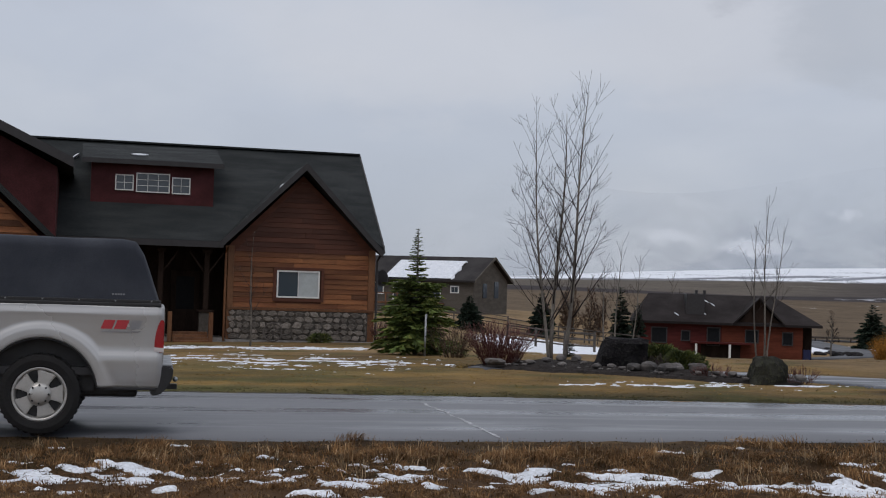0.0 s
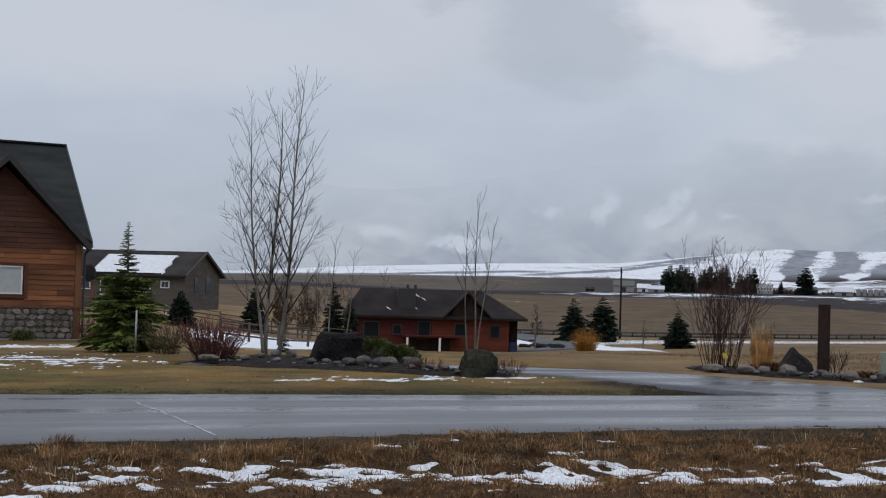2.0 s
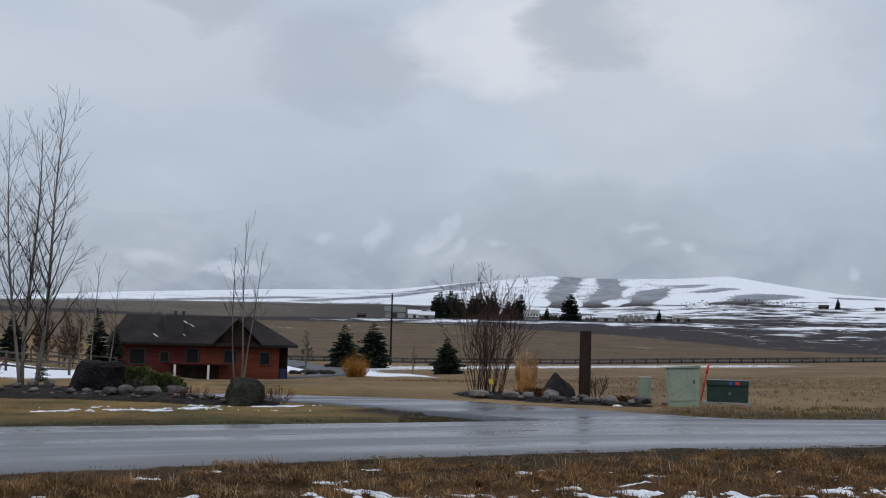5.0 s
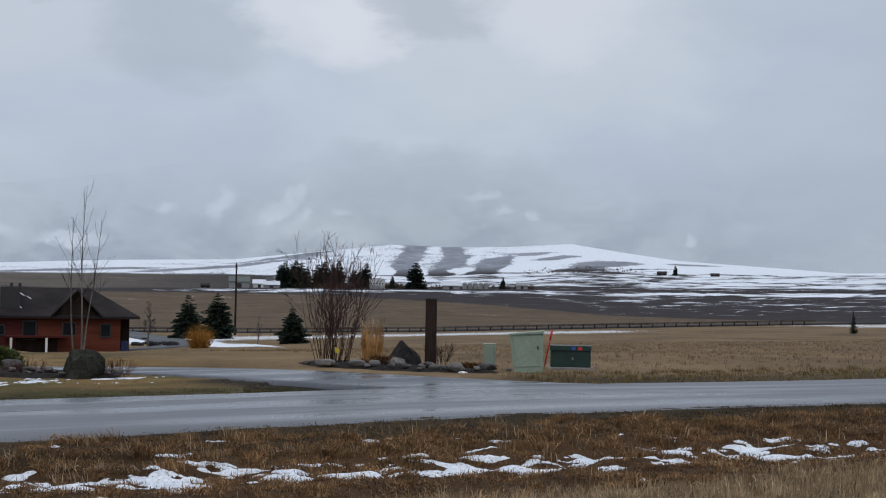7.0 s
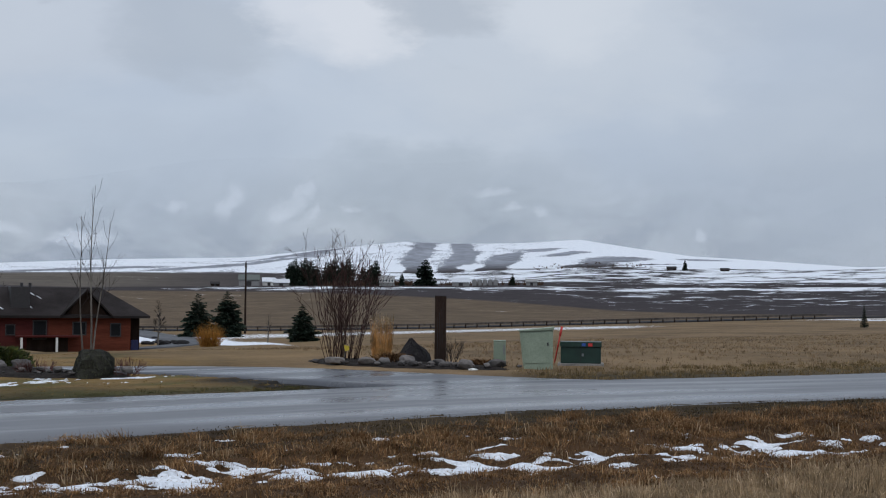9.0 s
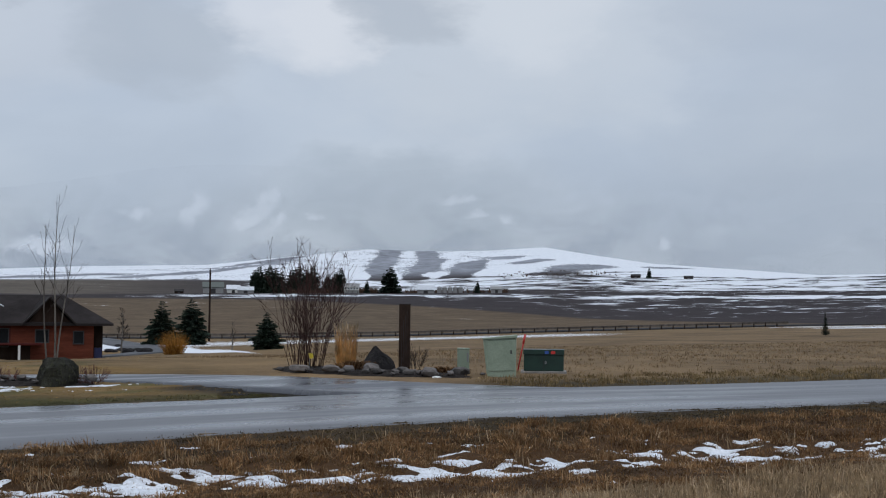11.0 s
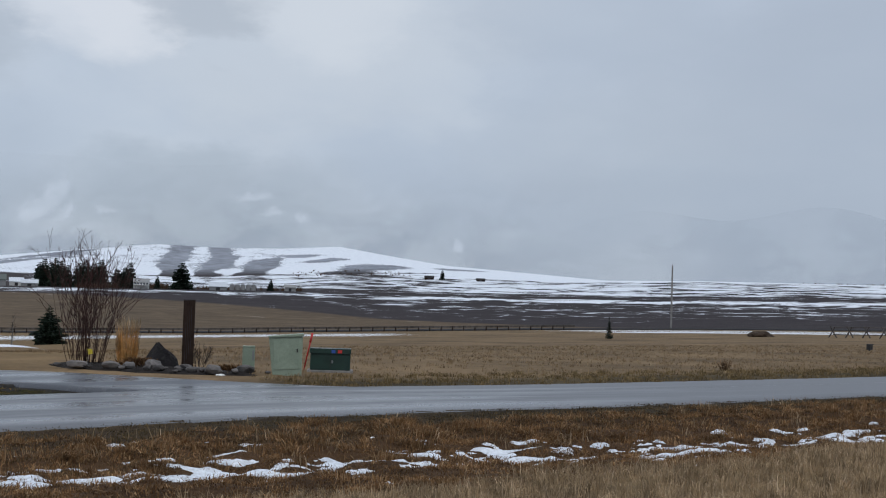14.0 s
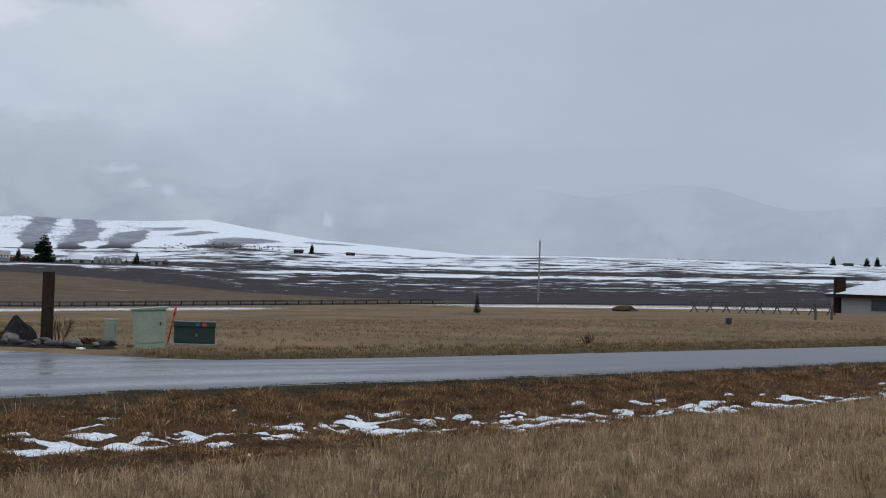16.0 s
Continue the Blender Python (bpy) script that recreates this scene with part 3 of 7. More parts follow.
MULCH = mottled("bark_mulch", (0.040, 0.033, 0.030), (0.020, 0.017, 0.016), 6.0, 34.0, 0.95, 0.1, relief=1.0, dist=0.05, c=(0.075, 0.065, 0.06))
BARK = mottled("grey_bark", (0.21, 0.19, 0.165), (0.10, 0.088, 0.078), 5.0, 40.0, 0.85, 0.2, stretch=(1, 1, 0.4), vary=0.2)
TWIG = mottled("twig_bark", (0.050, 0.038, 0.034), (0.030, 0.023, 0.022), 4.0, 30.0, 0.85, 0.2, vary=0.2, relief=0)
RED_TWIG = mottled("red_twigs", (0.120, 0.036, 0.028), (0.062, 0.023, 0.020), 4.0, 30.0, 0.7, 0.3, vary=0.3, relief=0)
STEEL = mottled("galvanised_steel", (0.36, 0.37, 0.38), (0.25, 0.26, 0.27), 6.0, 50.0, 0.45, 0.5, 0.7, relief=0.1)
SHRUB_TWIG = mottled("grey_red_twigs", (0.085, 0.044, 0.038), (0.048, 0.027, 0.025), 4.0, 30.0, 0.8, 0.2, vary=0.2, relief=0)
GREY_WOOD = mottled("weathered_wood", (0.13, 0.115, 0.105), (0.075, 0.066, 0.06), 3.0, 30.0, 0.9, 0.2, stretch=(1, 1, 0.3), vary=0.4)


def leafy(name, a, b, c, rough=0.75, grain=5.0):
    """Needles, blades or leaves: each island takes a tone of its own."""
    m, n, bs = material(name, rough, 0.25)
    r = n.add("ShaderNodeNewGeometry").outputs["Random Per Island"]
    big = n.noise(n.add("ShaderNodeNewGeometry").outputs["Position"], 1.3, 3.0)
    col = n.mix(n.step(r, 0.0, 0.6), a, b)
    col = n.mix(n.step(r, 0.72, 1.0), col, c)
    col = n.mix(n.step(big, 0.4, 0.7, 0.0, 0.45), col, tuple(v * 0.6 for v in a))
    tuft = n.noise(n.add("ShaderNodeNewGeometry").outputs["Position"], grain, 3.0, 0.6)
    gain = n.step(tuft, 0.32, 0.68, 0.50, 1.45)
    col = n.mix(1.0, col, n.add("ShaderNodeCombineColor", None, i0=gain, i1=gain, i2=gain).outputs[0], "MULTIPLY")
    n.put(bs, "Base Color", col)
    return m


NEEDLE = leafy("spruce_needles", (0.058, 0.088, 0.022), (0.10, 0.138, 0.032), (0.20, 0.21, 0.05))
NEEDLE_DARK = leafy("dark_needles", (0.010, 0.020, 0.014), (0.018, 0.032, 0.020), (0.032, 0.046, 0.026))
SHRUB_GREEN = leafy("juniper_leaves", (0.032, 0.050, 0.015), (0.075, 0.092, 0.024), (0.15, 0.15, 0.035))
GOLD_TWIG = leafy("golden_twigs", (0.36, 0.17, 0.028), (0.30, 0.13, 0.022), (0.44, 0.24, 0.05))
GOLD_GRASS = leafy("golden_grass", (0.50, 0.27, 0.09), (0.40, 0.19, 0.06), (0.62, 0.42, 0.2))
DEAD_LEAF = leafy("dead_leaves", (0.075, 0.045, 0.03), (0.10, 0.06, 0.038), (0.055, 0.035, 0.028))
RUST_GRASS = leafy("rusty_grass", (0.072, 0.036, 0.015), (0.135, 0.070, 0.029), (0.27, 0.165, 0.085), 0.9, 4.0)
PALE_GRASS = leafy("straw_grass", (0.265, 0.185, 0.105), (0.34, 0.245, 0.145), (0.50, 0.38, 0.255), 0.9)
VERGE_GRASS = leafy("verge_grass", (0.11, 0.082, 0.036), (0.19, 0.13, 0.058), (0.30, 0.22, 0.12), 0.9)
TUFT_GRASS = leafy("tuft_grass", (0.135, 0.068, 0.027), (0.22, 0.120, 0.051), (0.42, 0.28, 0.15), 0.9, 4.0)
DARK_GRASS = leafy("dark_verge_grass", (0.038, 0.028, 0.013), (0.076, 0.052, 0.022), (0.16, 0.104, 0.044), 0.9, 3.5)
EDGE_GRASS = leafy("edge_grass", (0.040, 0.040, 0.014), (0.060, 0.056, 0.018), (0.10, 0.075, 0.028), 0.9)
FIELD_GRASS = leafy("field_straw", (0.190, 0.128, 0.070), (0.24, 0.166, 0.094), (0.32, 0.24, 0.150), 0.9, 2.5)
LAWN_GRASS = leafy("lawn_grass", (0.16, 0.112, 0.032), (0.25, 0.150, 0.046), (0.085, 0.090, 0.026), 0.9)


# ---------------------------------------------------------------- plants
class Sticks:
    """Gathers tapering rods and small blades into one mesh."""

    def __init__(self):
        self.v, self.f = [], []

    def rod(self, pts, radii, sides=4):
        base = len(self.v)
        pts = [Vector(p) for p in pts]
        for i, p in enumerate(pts):
            d = (pts[min(i + 1, len(pts) - 1)] - pts[max(i - 1, 0)]).normalized()
            a = d.cross(Vector((0.31, 0.95, 0.05))).normalized()
            b = d.cross(a)
            for k in range(sides):
                w = 2 * math.pi * k / sides
                self.v.append(p + radii[i] * (math.cos(w) * a + math.sin(w) * b))
        for i in range(len(pts) - 1):
            for k in range(sides):
                j = (k + 1) % sides
                o = base + i * sides
                self.f.append((o + k, o + j, o + sides + j, o + sides + k))
        self.f.append(tuple(base + (len(pts) - 1) * sides + k for k in range(sides)))
        self.f.append(tuple(base + k for k in reversed(range(sides))))

    def blade(self, p, q, w):
        p, q = Vector(p), Vector(q)
        s = (q - p).cross(Vector((random.uniform(-1, 1), random.uniform(-1, 1), random.uniform(-1, 1)))).normalized() * w
        o = len(self.v)
        self.v += [p - s, p + s, q]
        self.f.append((o, o + 1, o + 2))

    def out(self, name, mat, parent=None, label="", smooth=True):
        me = bpy.data.meshes.new(name)
        me.from_pydata([tuple(v) for v in self.v], [], self.f)
        me.materials.append(mat)
        if smooth:
            me.shade_smooth()
        ob = new(name, me)
        if parent:
            ob.parent = parent
        return tagged(ob, label)


def grow(st, p, d, length, r, depth, up=0.25, split=(3, 5), spread=0.7, keep=0.55, sides=4, thin=0.0025):
    """One limb with its side limbs."""
    segs = 6 if depth > 1 else 4
    pts, rad = [p.copy()], [r]
    for i in range(segs):
        d = (d + Vector((random.gauss(0, 0.09), random.gauss(0, 0.09), random.gauss(0, 0.05) + up * 0.16))).normalized()
        p = p + d * (length / segs)
        pts.append(p.copy())
        rad.append(max(r * (1 - 0.85 * (i + 1) / segs), thin))
    st.rod(pts, rad, sides)
    if depth <= 0:
        return
    for _ in range(random.randint(*split)):
        k = random.randint(1, segs - 1)
        dd = (pts[k + 1] - pts[k]).normalized()
        side = dd.cross(Vector((random.uniform(-1, 1), random.uniform(-1, 1), random.uniform(-0.4, 0.4)))).normalized()
        nd = (dd * (1 - spread * 0.4) + side * spread).normalized()
        grow(st, pts[k], nd, length * keep * random.uniform(0.6, 1.1) * (1.15 - 0.5 * k / segs), max(rad[k] * 0.55, thin), depth - 1, up, split, spread, keep, 3, thin)


def bare_tree(name, m, label, stems, group="", bark=BARK, twig=TWIG, split=(4, 6), keep=0.42, spread=0.62, levels=2, limbs=13, first=0.2, thin=0.003):
    """Stems: (foot x, foot y, lean x, lean y, height, radius)."""
    t = thing(name, m, label, "tree", group)
    for fx, fy, lx, ly, h, r in stems:
        st, br = Sticks(), Sticks()
        p, pts, rad, n = Vector((fx, fy, -0.08)), [], [], 14
        bend = random.uniform(0, 6.28)
        for i in range(n + 1):
            q = i / n
            pts.append(Vector((fx + lx * q + 0.012 * h * math.sin(bend + 5 * q), fy + ly * q + 0.012 * h * math.cos(bend + 4 * q), -0.08 + (h + 0.08) * q)))
            rad.append(max(r * (1 - 0.9 * q), thin))
        st.rod(pts, rad, 8)
        st.out("trunk", bark, t)
        for i in range(limbs):
            q = first + (0.97 - first) * (i + random.random()) / limbs
            k = min(int(q * n), n - 1)
            w = i * 2.4 + random.uniform(-0.5, 0.5)
            base = pts[k].lerp(pts[k + 1], q * n - k)
            d = Vector((math.cos(w) * 0.66, math.sin(w) * 0.66, 1.0)).normalized()
            grow(br, base, d, h * (0.35 - 0.21 * q) * random.uniform(0.75, 1.2), rad[k] * 0.42, levels if q < 0.6 else levels - 1, 0.45, split, spread, 0.5, 4, thin)
        br.out("branch_crown", twig, t)
    return t


def bush(name, m, label, n, height, spread, mat, levels=1, r=0.008, split=(2, 4), cat="bush", lean=0.55):
    t = thing(name, m, label, cat)
    for half in range(3):
        st = Sticks()
        for _ in range(n // 3):
            w, q = random.uniform(0, 6.28), random.random() ** 0.6
            foot = Vector((math.cos(w) * spread * 0.25 * q, math.sin(w) * spread * 0.25 * q, -0.04))
            d = Vector((math.cos(w) * q * lean, math.sin(w) * q * lean, 1)).normalized()
            grow(st, foot, d, height * random.uniform(0.65, 1.0), r, levels, 0.2, split, 0.45, 0.45, 3, max(0.004, r * 0.45))
        tagged(st.out("stem_clump", mat, t), kind="stuff")
    return t


def conifer(name, m, label, h, r, mat=NEEDLE, whorls=20, arms=9, tuft=7, bare_top=0.0, w=0.012, group="", seed=1, droop=0.15, fall=0.8, waist=0.0):
    random.seed(seed)
    t = thing(name, m, label, "tree", group)
    st = Sticks()
    st.rod([(0, 0, -0.1), (0.01, 0, h * 0.5), (0, 0, h)], [0.022 * h, 0.012 * h, 0.003], 7)
    st.out("trunk", BARK, t)
    nd, wood = Sticks(), Sticks()
    for i in range(whorls):
        q = (i + 0.4) / whorls
        z = h * (0.04 + 0.95 * q)
        length = r * (1 - q) ** fall * random.uniform(0.85, 1.12) + 0.03 * h * (q > 0.9)
        if waist:
            length = r * ((1 - 0.42 * q / waist) if q < waist else 0.24 * (1 - q) / (1 - waist) + 0.05) * random.uniform(0.8, 1.15)
        if bare_top and q > 1 - bare_top:
            length = max(length, r * 0.16 * random.uniform(0.7, 1.3)) * (1.15 - 0.5 * (q - 1 + bare_top) / bare_top)
        for k in range(arms if q < 0.75 else max(arms - 3, 4)):
            a = 2 * math.pi * (k + 0.5 * (i % 2)) / arms + random.uniform(-0.3, 0.3)
            ln = length * random.uniform(0.72, 1.15)
            z1 = z + random.uniform(-0.5, 0.5) * h / whorls
            tip = Vector((math.cos(a) * ln, math.sin(a) * ln, z1 + ln * (0.35 * q - droop)))
            root = Vector((0, 0, z1))
            wood.rod([root, root.lerp(tip, 0.6) + Vector((0, 0, -0.03 * ln)), tip], [0.006 * h ** 0.5, 0.004, 0.002], 3)
            for s in range(tuft):
                f = 0.12 + 0.88 * (s + random.random()) / tuft
                p = root.lerp(tip, f)
                for sgn in (-1, 1, 0):
                    side = Vector((-math.sin(a), math.cos(a), 0)) * sgn * (0.32 * (1.1 - f) + 0.1) * ln
                    q2 = p + side * random.uniform(0.5, 1.1) + (tip - root).normalized() * (0.22 * ln) + Vector((0, 0, random.uniform(-0.10, 0.05) * ln))
                    nd.blade(p, q2, w * (1 + 0.4 * random.random()) * max(ln, 0.2) * 4)
    wood.out("branch_crown", BARK, t)
    nd.out("foliage", mat, t, smooth=False)
    return t


def rock(name, m, label, sx, sy, sz, mat, seed, group="", rough=0.28, top=1.0, cat="boulder", cuts=3, flat_top=0.8, square=1.0, faces=9):
    """A boulder: an icosphere with flattened faces and lumps, set into the ground."""
    bm = bmesh.new()
    bmesh.ops.create_icosphere(bm, subdivisions=cuts, radius=1.0)
    rnd = random.Random(seed)
    planes = [(Vector((0, 0, 1)), flat_top)] + [(Vector((rnd.uniform(-1, 1), rnd.uniform(-1, 1), rnd.uniform(-0.3, 1))).normalized(), rnd.uniform(0.62, 0.9)) for _ in range(faces)]
    for v in bm.verts:
        p = Vector([math.copysign(abs(q) ** square, q) for q in v.co])
        for n, d in planes:
            over = p.dot(n) - d
            if over > 0:
                p -= n * over * 0.9
        p *= 1 + rough * 0.5 * noise.noise(p * 1.7 + Vector((seed * 3.1, 0, 0))) + rough * 0.32 * noise.noise(p * 3.6 + Vector((0, seed * 2.3, 0))) + rough * 0.14 * noise.noise(p * 9.0 + Vector((2, seed, 0)))
        v.co = Vector((p.x * sx, p.y * sy, (p.z * 0.62 + 0.38) * sz * top))
    ob = mesh_object(name, bm, mat, False)
    ob.matrix_basis = m
    return tagged(ob, label, cat, group)

# ---------------------------------------------------------------- the cedar house beside the road
HOUSE = pose(-2.42, 46, -0.12 + float(tilt(-2.3 - 2.4, 46 - 0.6)), 0, 0, 15)
house = thing("house", HOUSE, "rustic cedar-sided house with stone base and dark shingle roof", "house")
EAVE, RIDGE = 3.2, 6.76


def window(parent, x0, x1, z0, z1, y, frame_mat, cols, rows, name="window", pane_mats=None, t=0.05, bar=0.022, label=""):
    """A window in a wall that faces -y: frame, sash bars and each pane."""
    bm = bmesh.new()
    box(bm, x0, x0 + t, y - 0.05, y + 0.03, z0, z1)
    box(bm, x1 - t, x1, y - 0.05, y + 0.03, z0, z1)
    box(bm, x0 + t, x1 - t, y - 0.05, y + 0.03, z0, z0 + t)
    box(bm, x0 + t, x1 - t, y - 0.05, y + 0.03, z1 - t, z1)
    w = part(name, bm, frame_mat, parent, label)
    ix0, ix1, iz0, iz1 = x0 + t, x1 - t, z0 + t, z1 - t
    for c in range(cols):
        for r in range(rows):
            a, b = ix0 + (ix1 - ix0) * c / cols, ix0 + (ix1 - ix0) * (c + 1) / cols
            e, f = iz0 + (iz1 - iz0) * r / rows, iz0 + (iz1 - iz0) * (r + 1) / rows
            part("pane", boxed(a, b, y - 0.012, y + 0.01, e, f), (pane_mats or [PANE])[c % len(pane_mats or [PANE])], w)
    bm = bmesh.new()
    for c in range(1, cols):
        a = ix0 + (ix1 - ix0) * c / cols
        box(bm, a - bar / 2, a + bar / 2, y - 0.035, y + 0.012, iz0, iz1)
    for r in range(1, rows):
        e = iz0 + (iz1 - iz0) * r / rows
        box(bm, ix0, ix1, y - 0.031, y + 0.008, e - bar / 2, e + bar / 2)
    if cols * rows > 1:
        part("sash_bar", bm, frame_mat, w)
    else:
        bm.free()
    return w


def boards(parent, left, right, z0, z1, y, mat, step=0.165, thick=0.035, seed=3, hole=None, mat2=None, z2=99):
    """Lap siding: each board is a piece; left and right give the wall's edges at a height."""
    rnd = random.Random(seed)
    z = z0
    while z < z1 - 0.02:
        top = min(z + step, z1)
        a, b = left((z + top) / 2), right((z + top) / 2)
        spans = [(a, b)]
        if hole and z < hole[3] and top > hole[2]:
            spans = [(a, hole[0]), (hole[1], b)]
        for p, q in spans:
            x = p
            while x < q - 0.04:
                e = min(x + rnd.uniform(1.0, 2.9), q)
                if q - e < 0.4:
                    e = q
                bm = bmesh.new()
                prism(bm, [(y, z), (y - thick, z + 0.004), (y - thick * 0.45, top - 0.004), (y, top - 0.004)], 0, x + 0.002, e - 0.002)
                # ends cut to the slope of the rake
                for end, side_of in ((p, left), (q, right)):
                    if abs((x if end == p else e) - end) < 1e-6:
                        mid_z = (z + top) / 2
                        for v in bm.verts:
                            if abs(v.co.x - end) < 0.01:
                                v.co.x += side_of(v.co.z) - side_of(mid_z) if end in (a, b) else 0.0
                part("board", bm, mat2 if mat2 and z > z2 else mat, parent)
                x = e
        z = top
    return parent


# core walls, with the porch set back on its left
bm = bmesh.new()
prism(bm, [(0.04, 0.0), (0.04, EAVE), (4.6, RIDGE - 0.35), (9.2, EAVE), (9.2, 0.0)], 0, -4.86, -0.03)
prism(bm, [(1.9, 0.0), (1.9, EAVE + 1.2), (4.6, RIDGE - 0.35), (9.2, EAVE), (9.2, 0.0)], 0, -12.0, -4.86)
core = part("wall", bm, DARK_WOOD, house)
gx, ga = -2.5, 5.82
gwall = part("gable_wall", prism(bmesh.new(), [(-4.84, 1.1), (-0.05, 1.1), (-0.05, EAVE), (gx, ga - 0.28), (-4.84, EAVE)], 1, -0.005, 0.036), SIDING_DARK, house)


def gl(z):
    return -4.72 if z < 2.9 else -4.72 + (z - 2.9) * 0.90


def gr(z):
    return -0.2 if z < 2.9 else -0.2 - (z - 2.9) * 0.92


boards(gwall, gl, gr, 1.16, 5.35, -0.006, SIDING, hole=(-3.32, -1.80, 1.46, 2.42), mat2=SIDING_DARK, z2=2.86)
part("belt_board", boxed(-4.86, -0.02, -0.10, -0.002, 1.07, 1.155, 0.01), TRIM_WOOD, house)
for x0, x1 in ((-4.9, -4.70), (-0.22, 0.0)):
    part("corner_board", boxed(x0, x1, -0.07, 0.12, 0.02 if x0 > -1 else 0.02, EAVE - 0.05, 0.008), TRIM_WOOD, house)
side = part("side_wall", boxed(-0.028, 0.0, 0.13, 9.2, 0.0, EAVE), SIDING, house)
window(house, -3.28, -1.86, 1.50, 2.40, -0.02, WHITE_PAINT, 2, 1, pane_mats=[PANE, BLIND], label="white sliding window with a half-drawn blind")
bm = bmesh.new()
for x0, x1, z0, z1 in ((-3.40, -3.305, 1.38, 2.50), (-1.815, -1.72, 1.38, 2.50), (-3.305, -1.815, 1.38, 1.475), (-3.305, -1.815, 2.405, 2.50)):
    box(bm, x0, x1, -0.085, 0.0, z0, z1)
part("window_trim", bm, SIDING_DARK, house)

# fieldstone base
base = part("stone_base", boxed(-4.84, -0.03, -0.07, 0.0, 0.0, 1.066), MORTAR, house, "fieldstone veneer base")
part("footing", boxed(-4.9, 0.02, -0.14, -0.075, -0.2, 0.1, 0.01), CONCRETE, house)
rnd = random.Random(11)
stone_meshes = []
for k in range(10):
    bm = bmesh.new()
    n = rnd.choice((5, 6, 6, 7))
    ang = [2 * math.pi * (i + rnd.uniform(-0.28, 0.28)) / n for i in range(n)]
    rim = [bm.verts.new((math.cos(a) * rnd.uniform(0.46, 0.58), 0.0, math.sin(a) * rnd.uniform(0.46, 0.58))) for a in ang]
    lid = [bm.verts.new((v.co.x * 0.78, -1.0 + rnd.uniform(-0.2, 0.2), v.co.z * 0.78)) for v in rim]
    bm.faces.new(lid)
    for i in range(n):
        j = (i + 1) % n
        bm.faces.new((rim[i], rim[j], lid[j], lid[i]))
    bmesh.ops.recalc_face_normals(bm, faces=bm.faces[:])
    me = bpy.data.meshes.new("stone")
    bm.to_mesh(me)
    bm.free()
    me.materials.append(STONE)
    stone_meshes.append(me)


def stones(parent, x0, x1, z0, z1, y, size, flip=1):
    z, row = z0, 0
    while z < z1 - 0.05:
        hgt = min(size * rnd.uniform(0.75, 1.1), z1 - z)
        if z1 - z - hgt < 0.09:
            hgt = z1 - z
        x = x0 - (row % 2) * 0.05
        while x < x1 - 0.05:
            wid = min(size * rnd.uniform(0.8, 1.9), x1 - x)
            ob = new("stone", rnd.choice(stone_meshes))
            ob.parent = parent
            ob.matrix_basis = Matrix.LocRotScale((x + wid / 2, y, z + hgt / 2 + rnd.uniform(-0.015, 0.015)), Euler((0, rnd.uniform(-0.25, 0.25), 0)), (wid * 1.02, 0.045 * rnd.uniform(0.6, 1.4), hgt * 1.06))
            x += wid
        z += hgt
        row += 1


stones(base, -4.82, -0.24, 0.12, 1.06, -0.069, 0.21)


# roofs
def slab(bm, quad, thick):
    """A roof plane: four corners, thickened downward."""
    a = [bm.verts.new(p) for p in quad]
    b = [bm.verts.new(Vector(p) - Vector((0, 0, thick))) for p in quad]
    fs = [bm.faces.new(a), bm.faces.new(b[::-1])]
    for i in range(4):
        j = (i + 1) % 4
        fs.append(bm.faces.new((a[j], a[i], b[i], b[j])))
    bmesh.ops.recalc_face_normals(bm, faces=fs)
    return bm


def slopes(name, quads, thick, mat, parent, label=""):
    """Roof planes, each a part; the first one carries the rest."""
    first = part(name, slab(bmesh.new(), quads[0], thick), mat, parent, label)
    for q in quads[1:]:
        part("roof_slope", slab(bmesh.new(), q, thick), mat, first)
    return first


def rib(bm, p, q, w, h):
    """A board laid from p to q."""
    p, q = Vector(p), Vector(q)
    d = (q - p).normalized()
    s = d.cross(Vector((0, 0, 1))).normalized() * w / 2
    u = Vector((0, 0, h))
    vs = [bm.verts.new(c) for c in (p - s, p + s, p + s - u, p - s - u, q - s, q + s, q + s - u, q - s - u)]
    fs = [bm.faces.new([vs[i] for i in f]) for f in ((0, 1, 2, 3), (7, 6, 5, 4), (0, 4, 5, 1), (1, 5, 6, 2), (2, 6, 7, 3), (3, 7, 4, 0))]
    bmesh.ops.recalc_face_normals(bm, faces=fs)


def on_roof(x, y):
    return (x, y, EAVE + 0.06 + (y + 0.55) * (RIDGE - EAVE - 0.06) / 5.15)


VAL = 3.25
roof = slopes("roof", [
    [on_roof(-14.5, -0.55), on_roof(-5.12, -0.55), on_roof(gx, VAL), on_roof(-14.5, VAL)],
    [on_roof(-14.5, VAL), on_roof(0.2, VAL), on_roof(0.24, 4.6), on_roof(-14.5, 4.6)],
    [on_roof(0.14, -0.55), on_roof(0.18, 1.2), on_roof(0.2, VAL), on_roof(gx, VAL)],
    [(0.24, 4.6, RIDGE), (0.14, 9.75, EAVE + 0.06), (-14.5, 9.75, EAVE + 0.06), (-14.5, 4.6, RIDGE)]], 0.16, SHINGLE, house, "dark shingle roof")
bm = bmesh.new()
rib(bm, (-14.5, -0.57, EAVE + 0.05), (-5.1, -0.57, EAVE + 0.05), 0.05, 0.2)
part("fascia", bm, FASCIA, roof)
bm = bmesh.new()
rib(bm, (0.17, -0.58, EAVE + 0.07), (0.27, 4.6, RIDGE + 0.01), 0.05, 0.22)
part("bargeboard", bm, FASCIA, roof)
bm = bmesh.new()
rib(bm, (-14.5, 4.6, RIDGE + 0.05), (0.26, 4.6, RIDGE + 0.05), 0.28, 0.06)
part("ridge_cap", bm, SHINGLE, roof)
